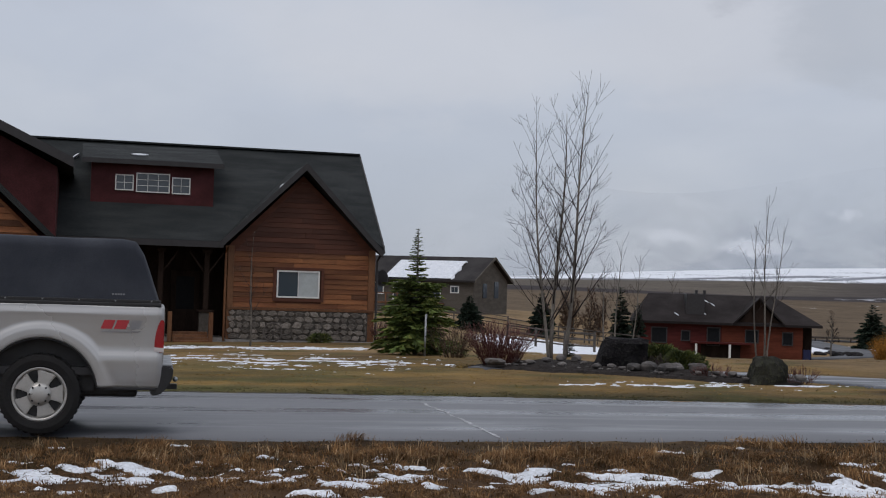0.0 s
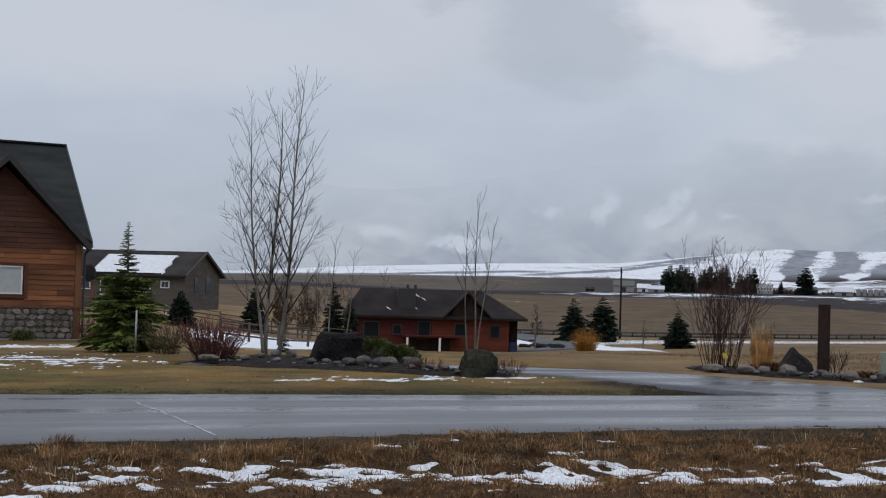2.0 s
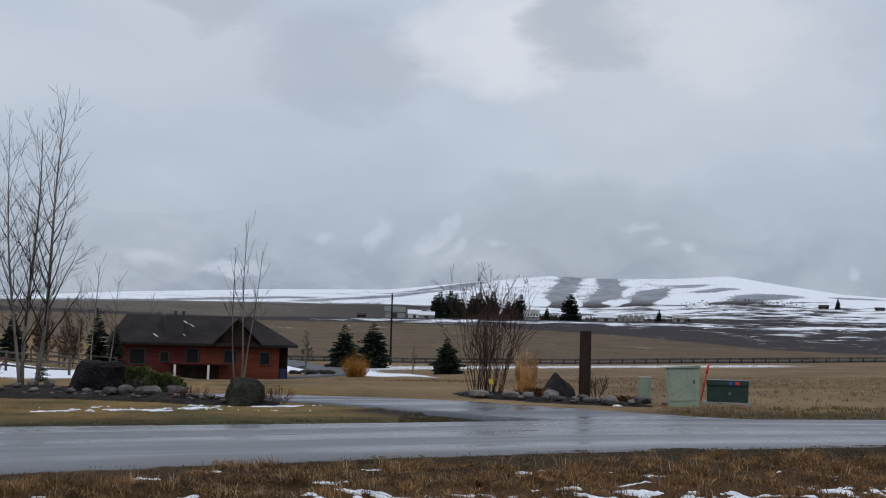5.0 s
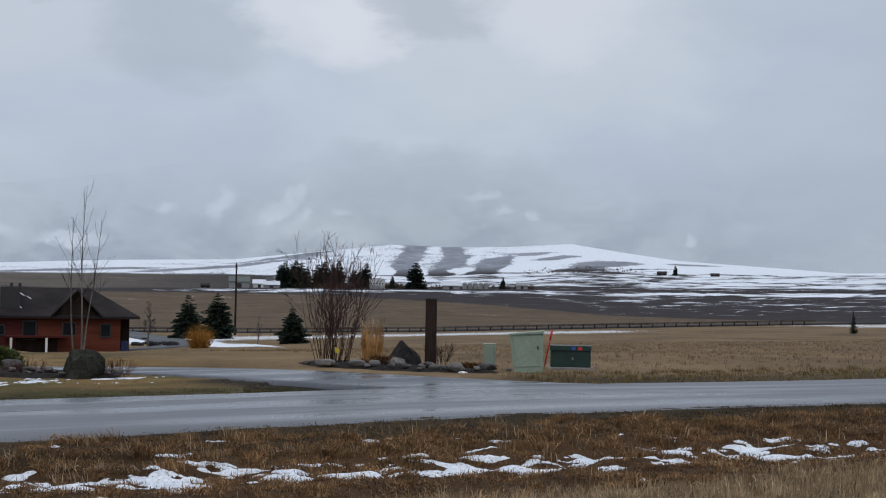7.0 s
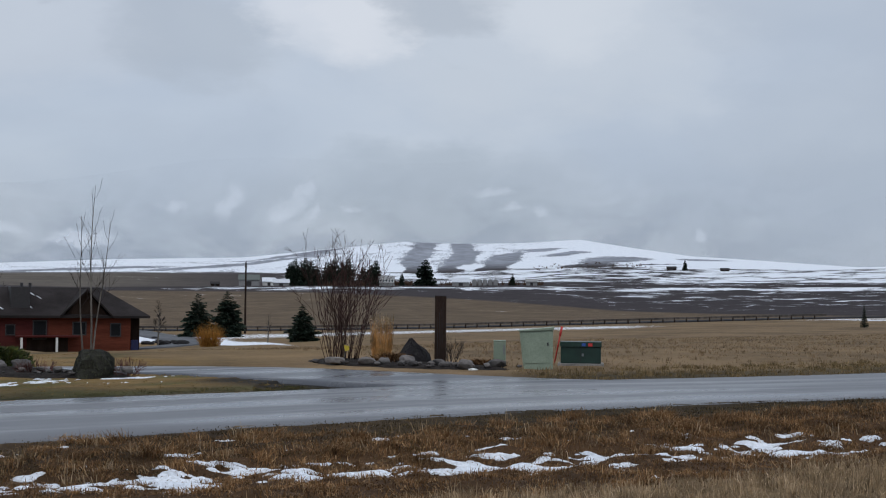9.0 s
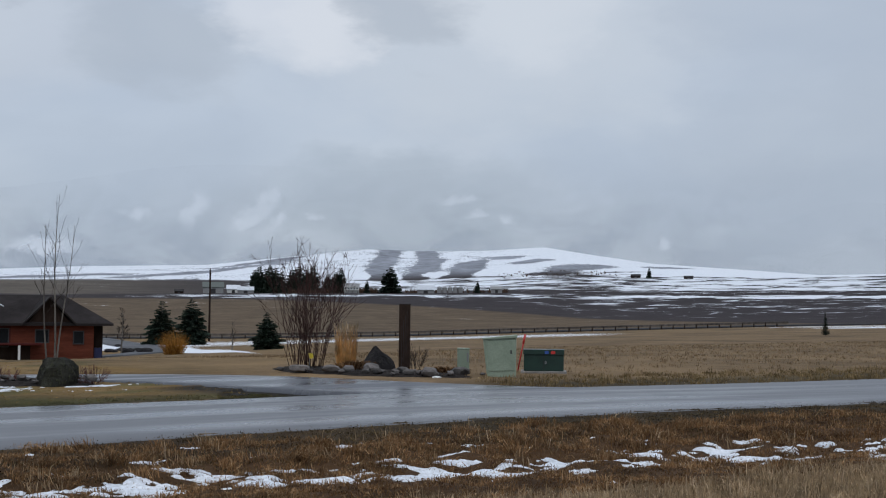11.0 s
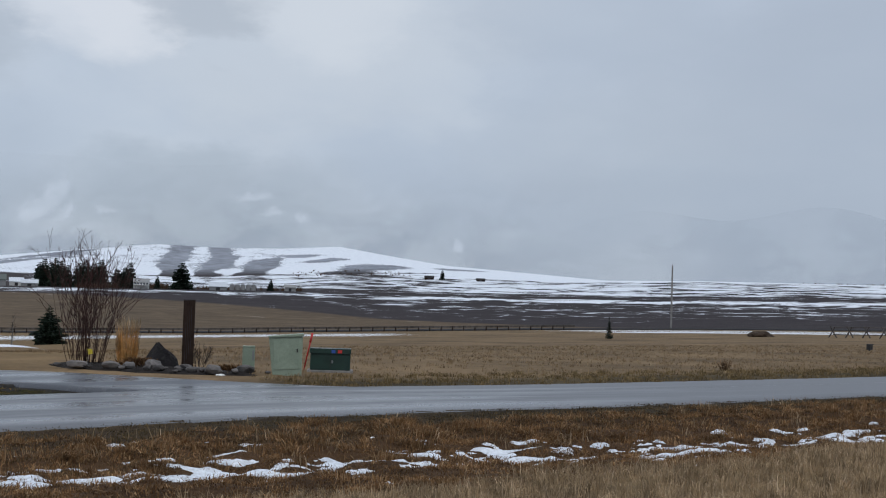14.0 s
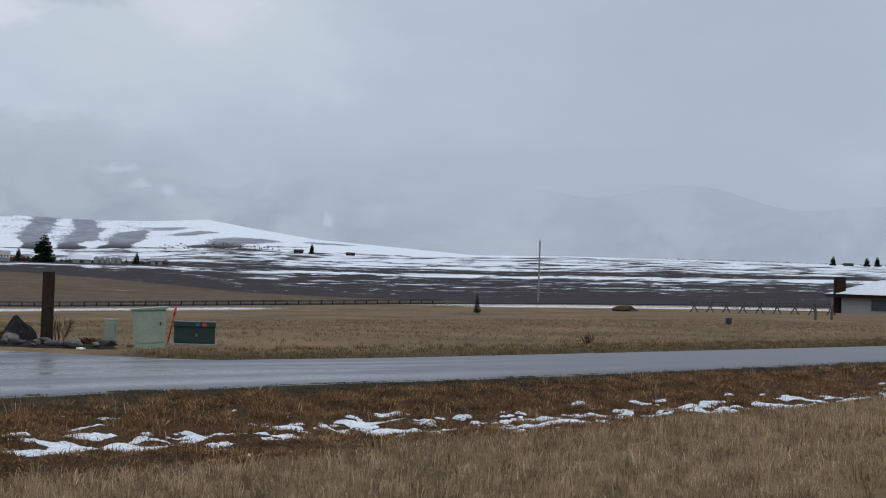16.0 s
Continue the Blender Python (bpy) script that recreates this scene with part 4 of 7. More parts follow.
groof = slopes("gable_roof", [
    [(0.12, -0.6, EAVE - 0.1), (0.12, -0.45, EAVE - 0.1), (gx, 3.3, ga + 0.05), (gx, -0.6, ga + 0.05)],
    [(-5.2, -0.6, EAVE + 0.1), (gx, -0.6, ga + 0.05), (gx, 3.3, ga + 0.05), (-5.2, -0.45, EAVE + 0.1)]], 0.16, SHINGLE, house)
for x in (0.14, -5.22):
    bm = bmesh.new()
    rib(bm, (x, -0.63, EAVE + (0.06 if x < 0 else -0.06)), (gx, -0.63, ga + 0.1), 0.06, 0.24)
    part("bargeboard", bm, FASCIA, groof)
bm = bmesh.new()
tube(bm, [(0.2, -0.5, EAVE - 0.1), (0.1, -0.25, EAVE - 0.25), (0.06, -0.1, EAVE - 0.4), (0.06, -0.1, 0.1)], [0.04] * 4, 8)
part("downspout", bm, FASCIA, house)
bm = bmesh.new()
tube(bm, [(-5.0, -0.45, EAVE - 0.1), (-4.97, -0.12, EAVE - 0.3), (-4.97, -0.12, 0.05)], [0.04] * 3, 8)
part("downspout", bm, TRIM_WOOD, house)
for x, y, s in ((-9.85, 3.55, 0.2), (-3.25, -0.3, 0.1), (-4.3, 0.2, 0.07)):
    z = (EAVE + 0.06 + (y + 0.55) * (RIDGE - EAVE - 0.06) / 5.15 if x < -5 else ga + 0.05 - abs(x - gx) * (ga - EAVE) / 2.62) + 0.03
    bm = bmesh.new()
    bmesh.ops.create_icosphere(bm, subdivisions=2, radius=1)
    bmesh.ops.transform(bm, matrix=pose(x, y, z, 0, -40, 0) @ Matrix.Diagonal((s, s * 0.8, 0.05, 1)), verts=bm.verts)
    part("snow_patch", bm, SNOW, roof, smooth=True)

# shed dormer
dormer = part("dormer", prism(bmesh.new(), [(1.2, 4.3), (1.2, 5.77), (3.3, 6.3), (3.3, 5.4)], 0, -9.3, -5.33), RED_BOARD, house, "barn-red shed dormer with three windows")
part("dormer_roof", slab(bmesh.new(), [(-9.6, 0.85, 5.85), (-5.05, 0.85, 5.85), (-5.05, 3.7, 6.58), (-9.6, 3.7, 6.58)], 0.12), SHINGLE, dormer)
bm = bmesh.new()
rib(bm, (-9.6, 0.83, 5.86), (-5.05, 0.83, 5.86), 0.05, 0.16)
part("fascia", bm, FASCIA, dormer)
for x0, x1, z0, z1, c, r in ((-8.53, -7.94, 4.86, 5.38, 2, 2), (-7.86, -6.77, 4.82, 5.46, 3, 3), (-6.70, -6.10, 4.81, 5.36, 2, 2)):
    window(dormer, x0, x1, z0, z1, 1.19, WHITE_PAINT, c, r, t=0.035, bar=0.016)
bm = bmesh.new()
bmesh.ops.create_icosphere(bm, subdivisions=2, radius=1)
bmesh.ops.transform(bm, matrix=pose(-7.75, 1.75, 6.11, 15, 0, 0) @ Matrix.Diagonal((0.3, 0.13, 0.03, 1)), verts=bm.verts)
part("snow_patch", bm, SNOW, dormer, smooth=True)

# porch
part("porch_floor", boxed(-11.9, -4.9, -0.1, 1.88, -0.2, 0.14, 0.01), CONCRETE, house)
for x in (-9.5, -7.03, -5.56):
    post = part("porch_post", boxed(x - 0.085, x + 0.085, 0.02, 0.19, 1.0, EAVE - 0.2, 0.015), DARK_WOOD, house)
    part("capital", boxed(x - 0.15, x + 0.15, -0.04, 0.25, EAVE - 0.32, EAVE - 0.2, 0.012), DARK_WOOD, post)
    pier = part("stone_pier", boxed(x - 0.2, x + 0.2, -0.08, 0.3, 0.1, 0.96, 0.01), MORTAR, post)
    part("pier_cap", boxed(x - 0.26, x + 0.26, -0.14, 0.36, 0.96, 1.03, 0.01), DARK_WOOD, post)
for x in (-6.72, -5.42):
    part("newel_post", boxed(x - 0.07, x + 0.07, -0.55, -0.41, 0.0, 0.96, 0.012), TRIM_WOOD, house)
for k in range(4):
    part("porch_step", boxed(-6.62, -5.5, -0.75 + 0.17 * k, -0.1, 0.0 + 0.003 * k, 0.06 + 0.09 * k, 0.008), TRIM_WOOD, house)
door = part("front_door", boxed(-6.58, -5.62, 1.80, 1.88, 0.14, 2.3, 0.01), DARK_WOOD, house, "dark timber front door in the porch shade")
part("door_glass", boxed(-6.4, -5.8, 1.785, 1.798, 1.0, 2.1), GLASS_DIM, door)
for x, s in ((-5.56, 1), (-7.03, 1), (-5.56, -1)):
    bm = bmesh.new()
    rib(bm, (x, 0.1, 2.2), (x + 0.55 * s, 0.1, EAVE - 0.24), 0.09, 0.1)
    part("brace", bm, DARK_WOOD, house)

# wing on the left: tall red gable with a lower cedar gable before it
wing = part("wing", prism(bmesh.new(), [(-19.4, 0.0), (-10.3, 0.0), (-10.3, 5.2), (-14.85, 7.55), (-19.4, 5.2)], 1, -3.0, 6.0), RED_BOARD, house, "tall barn-red wing")
for q in ([(-9.85, -3.6, 5.42), (-9.85, 6.2, 5.42), (-14.85, 6.2, 7.78), (-14.85, -3.6, 7.78)],
          [(-19.85, -3.6, 5.42), (-14.85, -3.6, 7.78), (-14.85, 6.2, 7.78), (-19.85, 6.2, 5.42)]):
    part("roof_slope", slab(bmesh.new(), q, 0.2), SHINGLE, wing)
for x in (-9.83, -19.87):
    bm = bmesh.new()
    rib(bm, (x, -3.63, 5.44), (-14.85, -3.63, 7.81), 0.06, 0.28)
    part("bargeboard", bm, FASCIA, wing)
lower = part("garage_gable", prism(bmesh.new(), [(-19.0, 0.0), (-10.55, 0.0), (-10.55, 2.95), (-14.75, 6.9), (-19.0, 2.95)], 1, -4.4, -2.98), SIDING, house)
boards(lower, lambda z: -16.5, lambda z: -10.62 if z < 2.9 else -10.62 - (z - 2.9) * 1.06, 0.1, 5.2, -4.405, SIDING, 0.18, seed=8)
for a, b in (((-10.1, 2.95), (-14.75, 7.3)), ((-19.4, 2.95), (-14.75, 7.3))):
    part("gable_roof", slab(bmesh.new(), [(a[0], -4.9, a[1]), (a[0], -2.6, a[1]), (b[0], -2.6, b[1]), (b[0], -4.9, b[1])], 0.22), SHINGLE, lower)

# satellite dish on the side wall
dish = thing("satellite_dish", HOUSE @ pose(0.33, 0.4, 2.25, 0, 0, 20), "dark satellite dish on a bracket beside the eave", "satellite dish")
bm = bmesh.new()
rings = []
for k in range(5):
    rr = 0.27 * k / 4
    rings.append([bm.verts.new((math.cos(a) * rr, 0.35 * rr * rr - 0.02, math.sin(a) * rr * 1.08)) for a in [2 * math.pi * i / 20 for i in range(20)]] if k else [bm.verts.new((0, -0.02, 0))])
for i in range(20):
    bm.faces.new((rings[0][0], rings[1][(i + 1) % 20], rings[1][i]))
    for k in range(1, 4):
        bm.faces.new((rings[k][i], rings[k][(i + 1) % 20], rings[k + 1][(i + 1) % 20], rings[k + 1][i]))
bmesh.ops.solidify(bm, geom=bm.faces[:], thickness=0.012)
part("reflector", bm, FASCIA, dish, smooth=True)
part("arm", tube(bmesh.new(), [(-0.33, 0.2, -0.2), (-0.1, 0.1, -0.05), (0, 0.0, 0)], [0.02] * 3, 6), FASCIA, dish)
part("receiver", boxed(-0.04, 0.04, -0.36, -0.28, -0.2, -0.12, 0.01), FASCIA, dish)
part("feed_arm", tube(bmesh.new(), [(0, -0.02, -0.27), (0, -0.3, -0.18)], [0.012, 0.012], 6), FASCIA, dish)

# wagon wheel leaning on the stone base
wheel = thing("wagon_wheel", HOUSE @ pose(-3.4, -0.3, 0.36, -8, 0, 0), "weathered wagon wheel leaning on the stone base", "wagon wheel")
bm = bmesh.new()
ring = [(math.cos(2 * math.pi * i / 24) * 0.3, 0, math.sin(2 * math.pi * i / 24) * 0.3) for i in range(25)]
tube(bm, ring, [0.022] * 25, 6)
part("rim", bm, GREY_WOOD, wheel)
part("hub", tube(bmesh.new(), [(0, -0.06, 0), (0, 0.06, 0)], [0.05, 0.05], 10), GREY_WOOD, wheel)
for i in range(10):
    a = 2 * math.pi * i / 10
    part("spoke", tube(bmesh.new(), [(math.cos(a) * 0.04, 0, math.sin(a) * 0.04), (math.cos(a) * 0.3, 0, math.sin(a) * 0.3)], [0.012, 0.01], 5), GREY_WOOD, wheel)

# ---------------------------------------------------------------- pickup parked on the verge
SILVER = mottled("silver_paint", (0.43, 0.43, 0.43), (0.39, 0.39, 0.39), 0.8, 90.0, 0.30, 0.5, 0.45, 0.0, 0.002, vary=0.0, grit=0.0)
CANVAS = mottled("black_canvas", (0.036, 0.042, 0.056), (0.026, 0.031, 0.043), 2.0, 120.0, 0.75, 0.3, relief=0.3, dist=0.01, vary=0.0)
RUBBER = mottled("tyre_rubber", (0.012, 0.012, 0.013), (0.018, 0.017, 0.017), 4.0, 60.0, 0.85, 0.3, vary=0.0)
ALLOY = mottled("alloy", (0.52, 0.51, 0.49), (0.44, 0.43, 0.41), 6.0, 50.0, 0.38, 0.5, 0.6, 0.03, 0.002, vary=0.0, grit=0.08)
BLACK_PLASTIC = plain("black_plastic", (0.016, 0.016, 0.018), 0.5)
RED_LENS = plain("red_lens", (0.32, 0.012, 0.018), 0.18, 0.6)
CLEAR_LENS = plain("clear_lens", (0.60, 0.55, 0.55), 0.15, 0.6)
RED_DECAL = plain("red_decal", (0.42, 0.03, 0.04), 0.4)
GREY_DECAL = plain("grey_decal", (0.20, 0.20, 0.21), 0.4)
GLASS = glass_dark("car_glass", (0.012, 0.014, 0.016))

TW = 2.0
truck = thing("pickup_truck", pose(-2.885, 14.1, float(tilt(-3.6, 14.1)), 0, 0, 12), "silver pickup truck with a black canvas bed cover", "truck")
AX, AZW, AR = -1.21, 0.42, 0.575


def arc(cx, cz, r, a0, a1, n):
    return [(cx + r * math.cos(radians(a0 + (a1 - a0) * i / n)), cz + r * math.sin(radians(a0 + (a1 - a0) * i / n))) for i in range(n + 1)]


def swell(x, z):
    """How far the pressed side panel stands out: shoulder, waist, lower bulge and wheel flare."""
    o = float(np.interp(z, [0.48, 0.56, 0.66, 0.78, 0.835, 0.865, 0.92, 1.02, 1.15, 1.22, 1.255, 1.275, 1.30, 1.335],
                        [-0.022, 0.004, 0.020, 0.026, 0.020, 0.003, -0.001, 0.0, 0.003, 0.007, 0.011, 0.005, -0.004, -0.03]))
    r = math.hypot(x - AX, z - AZW)
    f = float(np.interp(r, [AR - 0.02, AR + 0.03, AR + 0.09, AR + 0.135, AR + 0.18, 9], [0.022, 0.032, 0.030, 0.016, -0.006, -0.05]))
    k = 0.006
    o = max(o, f) + k * math.exp(-abs(o - f) / k) * 0.5
    return o - 0.05 * max((x + 0.07) / 0.07, 0.0) ** 2


def low_edge(x):
    q = AR * AR - (x - AX) ** 2
    return max(0.50, AZW + math.sqrt(q)) if q > 0 else 0.50


for y0, y1 in ((0.03, 0.10), (TW - 0.10, TW - 0.03)):
    face, inward = (y0, 1) if y0 < 1 else (y1, -1)
    bm = bmesh.new()
    cols = list(np.linspace(-2.46, AX - AR - 0.001, 22)) + [AX - AR * math.cos(math.pi * i / 44) for i in range(1, 44)] + list(np.linspace(AX + AR + 0.001, 0.0, 30))
    grid = []
    for x in cols:
        zl = low_edge(x)
        line = [bm.verts.new((x, face + 0.07 * inward, zl + 0.01)), bm.verts.new((x, face + (0.03 - swell(x, zl)) * inward, zl))]
        for i in range(36):
            z = zl + 0.006 + (1.335 - zl - 0.006) * i / 35
            line.append(bm.verts.new((x, face - swell(x, z) * inward, z)))
        line.append(bm.verts.new((x, face + 0.07 * inward, 1.335)))
        grid.append(line)
    for p, q in zip(grid, grid[1:]):
        for i in range(len(p) - 1):
            bm.faces.new((p[i], p[i + 1], q[i + 1], q[i]))
    bm.faces.new(grid[-1])
    bmesh.ops.recalc_face_normals(bm, faces=bm.faces[:])
    side = part("bed_side", bm, SILVER, truck, smooth=True)
    bm = bmesh.new()
    rings = [[bm.verts.new((x, y, z)) for x, z in arc(AX, AZW, r, 172, 8, 26)] for r, y in ((AR + 0.004, face + 0.0 * inward), (AR - 0.012, face - 0.012 * inward), (AR - 0.02, face + 0.0 * inward), (AR - 0.012, face + 0.06 * inward))]
    for p, q in zip(rings, rings[1:]):
        for i in range(26):
            bm.faces.new((p[i], p[i + 1], q[i + 1], q[i]))
    part("wheel_lip", bm, BLACK_PLASTIC, side, smooth=True)
    part("sill_strip", boxed(-0.62, -0.06, face + 0.004 if inward > 0 else face - 0.03, face + 0.03 if inward > 0 else face - 0.004, 0.478, 0.505, 0.006), BLACK_PLASTIC, side)
    part("bed_rail", boxed(-2.46, -0.03, y0 + 0.004, y1 - 0.004, 1.330, 1.372, 0.012), BLACK_PLASTIC, side)
    yl = y0 - 0.004 if y0 < 1 else y1 - 0.066
    bm = prism(bmesh.new(), [(-0.098, 0.90), (-0.085, 0.868), (0.006, 0.865), (0.006, 1.19), (-0.008, 1.205), (-0.045, 1.19), (-0.07, 1.14), (-0.088, 1.06), (-0.098, 0.98)], 1, yl, yl + 0.07)
    bmesh.ops.bevel(bm, geom=bm.edges[:], offset=0.01, segments=2, affect="EDGES", clamp_overlap=True)
    lamp = part("tail_light", bm, RED_LENS, truck, "red tail light")
    bm = prism(bmesh.new(), [(-0.088, 0.875), (0.008, 0.87), (0.008, 0.915), (-0.092, 0.92)], 1, yl - 0.004, yl + 0.05)
    part("reverse_lens", bm, CLEAR_LENS, lamp)
part("tailgate", boxed(-0.06, 0.005, 0.12, TW - 0.12, 0.62, 1.33, 0.015), SILVER, truck)
part("bed_floor", boxed(-2.46, -0.06, 0.1, TW - 0.1, 0.62, 0.70), BLACK_PLASTIC, truck)
part("underbody", boxed(-5.2, -0.25, 0.35, TW - 0.35, 0.38, 0.62, 0.03), BLACK_PLASTIC, truck)
for y in (0.22, TW - 0.24):
    part("wheel_well", boxed(-1.85, -0.68, y, y + 0.02, 0.45, 1.1), BLACK_PLASTIC, truck)
bm = bmesh.new()
prism(bm, [(-0.16, 0.56), (-0.13, 0.70), (0.02, 0.735), (0.115, 0.705), (0.105, 0.60), (0.06, 0.505), (-0.02, 0.43), (-0.10, 0.42)], 1, 0.05, TW - 0.05)
bmesh.ops.bevel(bm, geom=bm.edges[:], offset=0.012, segments=2, affect="EDGES", clamp_overlap=True)
bumper = part("rear_bumper", bm, BLACK_PLASTIC, truck, "dark step bumper")
part("bumper_pad", boxed(-0.06, 0.10, 0.10, TW - 0.10, 0.726, 0.742, 0.004), STEEL, bumper)
hitch = part("tow_hitch", boxed(-0.1, 0.17, TW / 2 - 0.04, TW / 2 + 0.04, 0.42, 0.48, 0.006), BLACK_PLASTIC, truck)
bm = bmesh.new()
bmesh.ops.create_uvsphere(bm, u_segments=10, v_segments=8, radius=0.03, matrix=Matrix.Translation((0.15, TW / 2, 0.53)))
part("hitch_ball", bm, STEEL, hitch, smooth=True)

# canvas cover over a frame, sloped at the rear
bm = bmesh.new()
def loop(x, z1, inset, n=9):
    pts = [(x, 0.05, 1.375)]
    for i in range(n):
        a = radians(180 - 90 * i / (n - 1))
        pts.append((x, inset + 0.12 + 0.12 * math.cos(a), z1 - 0.12 + 0.12 * math.sin(a)))
    pts += [(px, TW - py, pz) for px, py, pz in pts[::-1]]
    return [bm.verts.new(p) for p in pts]
secs = [loop(-0.06, 1.40, 0.06), loop(-0.15, 1.66, 0.075), loop(-0.23, 1.88, 0.09), loop(-0.31, 2.0, 0.10), loop(-0.45, 2.025, 0.11), loop(-1.0, 2.02, 0.11), loop(-1.7, 2.032, 0.11), loop(-2.44, 2.03, 0.11)]
for p, q in zip(secs, secs[1:]):
    for i in range(len(p) - 1):
        bm.faces.new((p[i], p[i + 1], q[i + 1], q[i]))
bm.faces.new(secs[-1])
bm.faces.new(secs[0][::-1])
bmesh.ops.recalc_face_normals(bm, faces=bm.faces[:])
canvas = part("canvas_cover", bm, CANVAS, truck, "black canvas bed cover", smooth=True)
part("hem", boxed(-2.44, -0.05, 0.035, 0.055, 1.372, 1.402, 0.004), BLACK_PLASTIC, canvas)
for k in range(7):
    part("snap", boxed(-2.3 + 0.36 * k, -2.285 + 0.36 * k, 0.03, 0.037, 1.38, 1.395), STEEL, canvas)
bm = bmesh.new()
for k in range(5):
    box(bm, -0.53 + 0.027 * k, -0.51 + 0.027 * k, 0.058, 0.064, 1.445, 1.462)
part("maker_tag", bm, GREY_DECAL, canvas)

# decal on the bed side: plain slanted bars
def slanted(x0, x1, z0, z1, lean=0.02):
    return prism(bmesh.new(), [(x0, z0), (x1, z0), (x1 + lean, z1), (x0 + lean, z1)], 1, 0.0215, 0.0275)
for x0, x1, z0, z1 in ((-0.63, -0.52, 1.10, 1.19), (-0.50, -0.38, 1.10, 1.19)):
    part("decal_bar", slanted(x0, x1, z0, z1, 0.035), RED_DECAL, truck)
for x0, x1, z0, z1 in ((-0.355, -0.25, 1.10, 1.19), (-0.64, -0.26, 1.066, 1.08)):
    part("decal_bar", slanted(x0, x1, z0, z1, 0.035), GREY_DECAL, truck)

# cab and bonnet, ahead of the bed
cab_low = [(-2.50, 0.5), (-3.9, 0.48), (-4.02, 0.55)] + arc(-4.83, AZW, 0.56, 10, 170, 16) + [(-5.55, 0.55), (-5.58, 1.05), (-5.5, 1.22), (-4.3, 1.33), (-2.50, 1.36)]
part("cab", prism(bmesh.new(), cab_low, 1, 0.05, TW - 0.05), SILVER, truck)
bm = prism(bmesh.new(), [(-2.55, 1.36), (-4.25, 1.33), (-3.55, 1.93), (-2.75, 1.96)], 1, 0.14, TW - 0.14)
bmesh.ops.bevel(bm, geom=bm.edges[:], offset=0.05, segments=2, affect="EDGES", clamp_overlap=True)
part("cab_roof", bm, SILVER, truck)
part("windscreen", prism(bmesh.new(), [(-4.2, 1.36), (-3.6, 1.89), (-3.63, 1.90), (-4.23, 1.37)], 1, 0.25, TW - 0.25), GLASS, truck)
for y in (0.125, TW - 0.145):
    part("side_window", prism(bmesh.new(), [(-2.75, 1.42), (-3.95, 1.42), (-3.5, 1.85), (-2.8, 1.87)], 1, y, y + 0.02), GLASS, truck)
part("grille", boxed(-5.62, -5.56, 0.35, TW - 0.35, 0.75, 1.1, 0.01), BLACK_PLASTIC, truck)
part("front_bumper", boxed(-5.72, -5.5, 0.06, TW - 0.06, 0.45, 0.68, 0.03), ALLOY, truck)
for y in (0.12, TW - 0.32):
    part("headlight", boxed(-5.62, -5.5, y, y + 0.2, 0.8, 1.08, 0.02), CLEAR_LENS, truck)
    part("mirror", boxed(-4.05, -3.95, y - 0.22 if y < 1 else y + 0.22, y - 0.02 if y < 1 else y + 0.42, 1.4, 1.62, 0.02), BLACK_PLASTIC, truck)


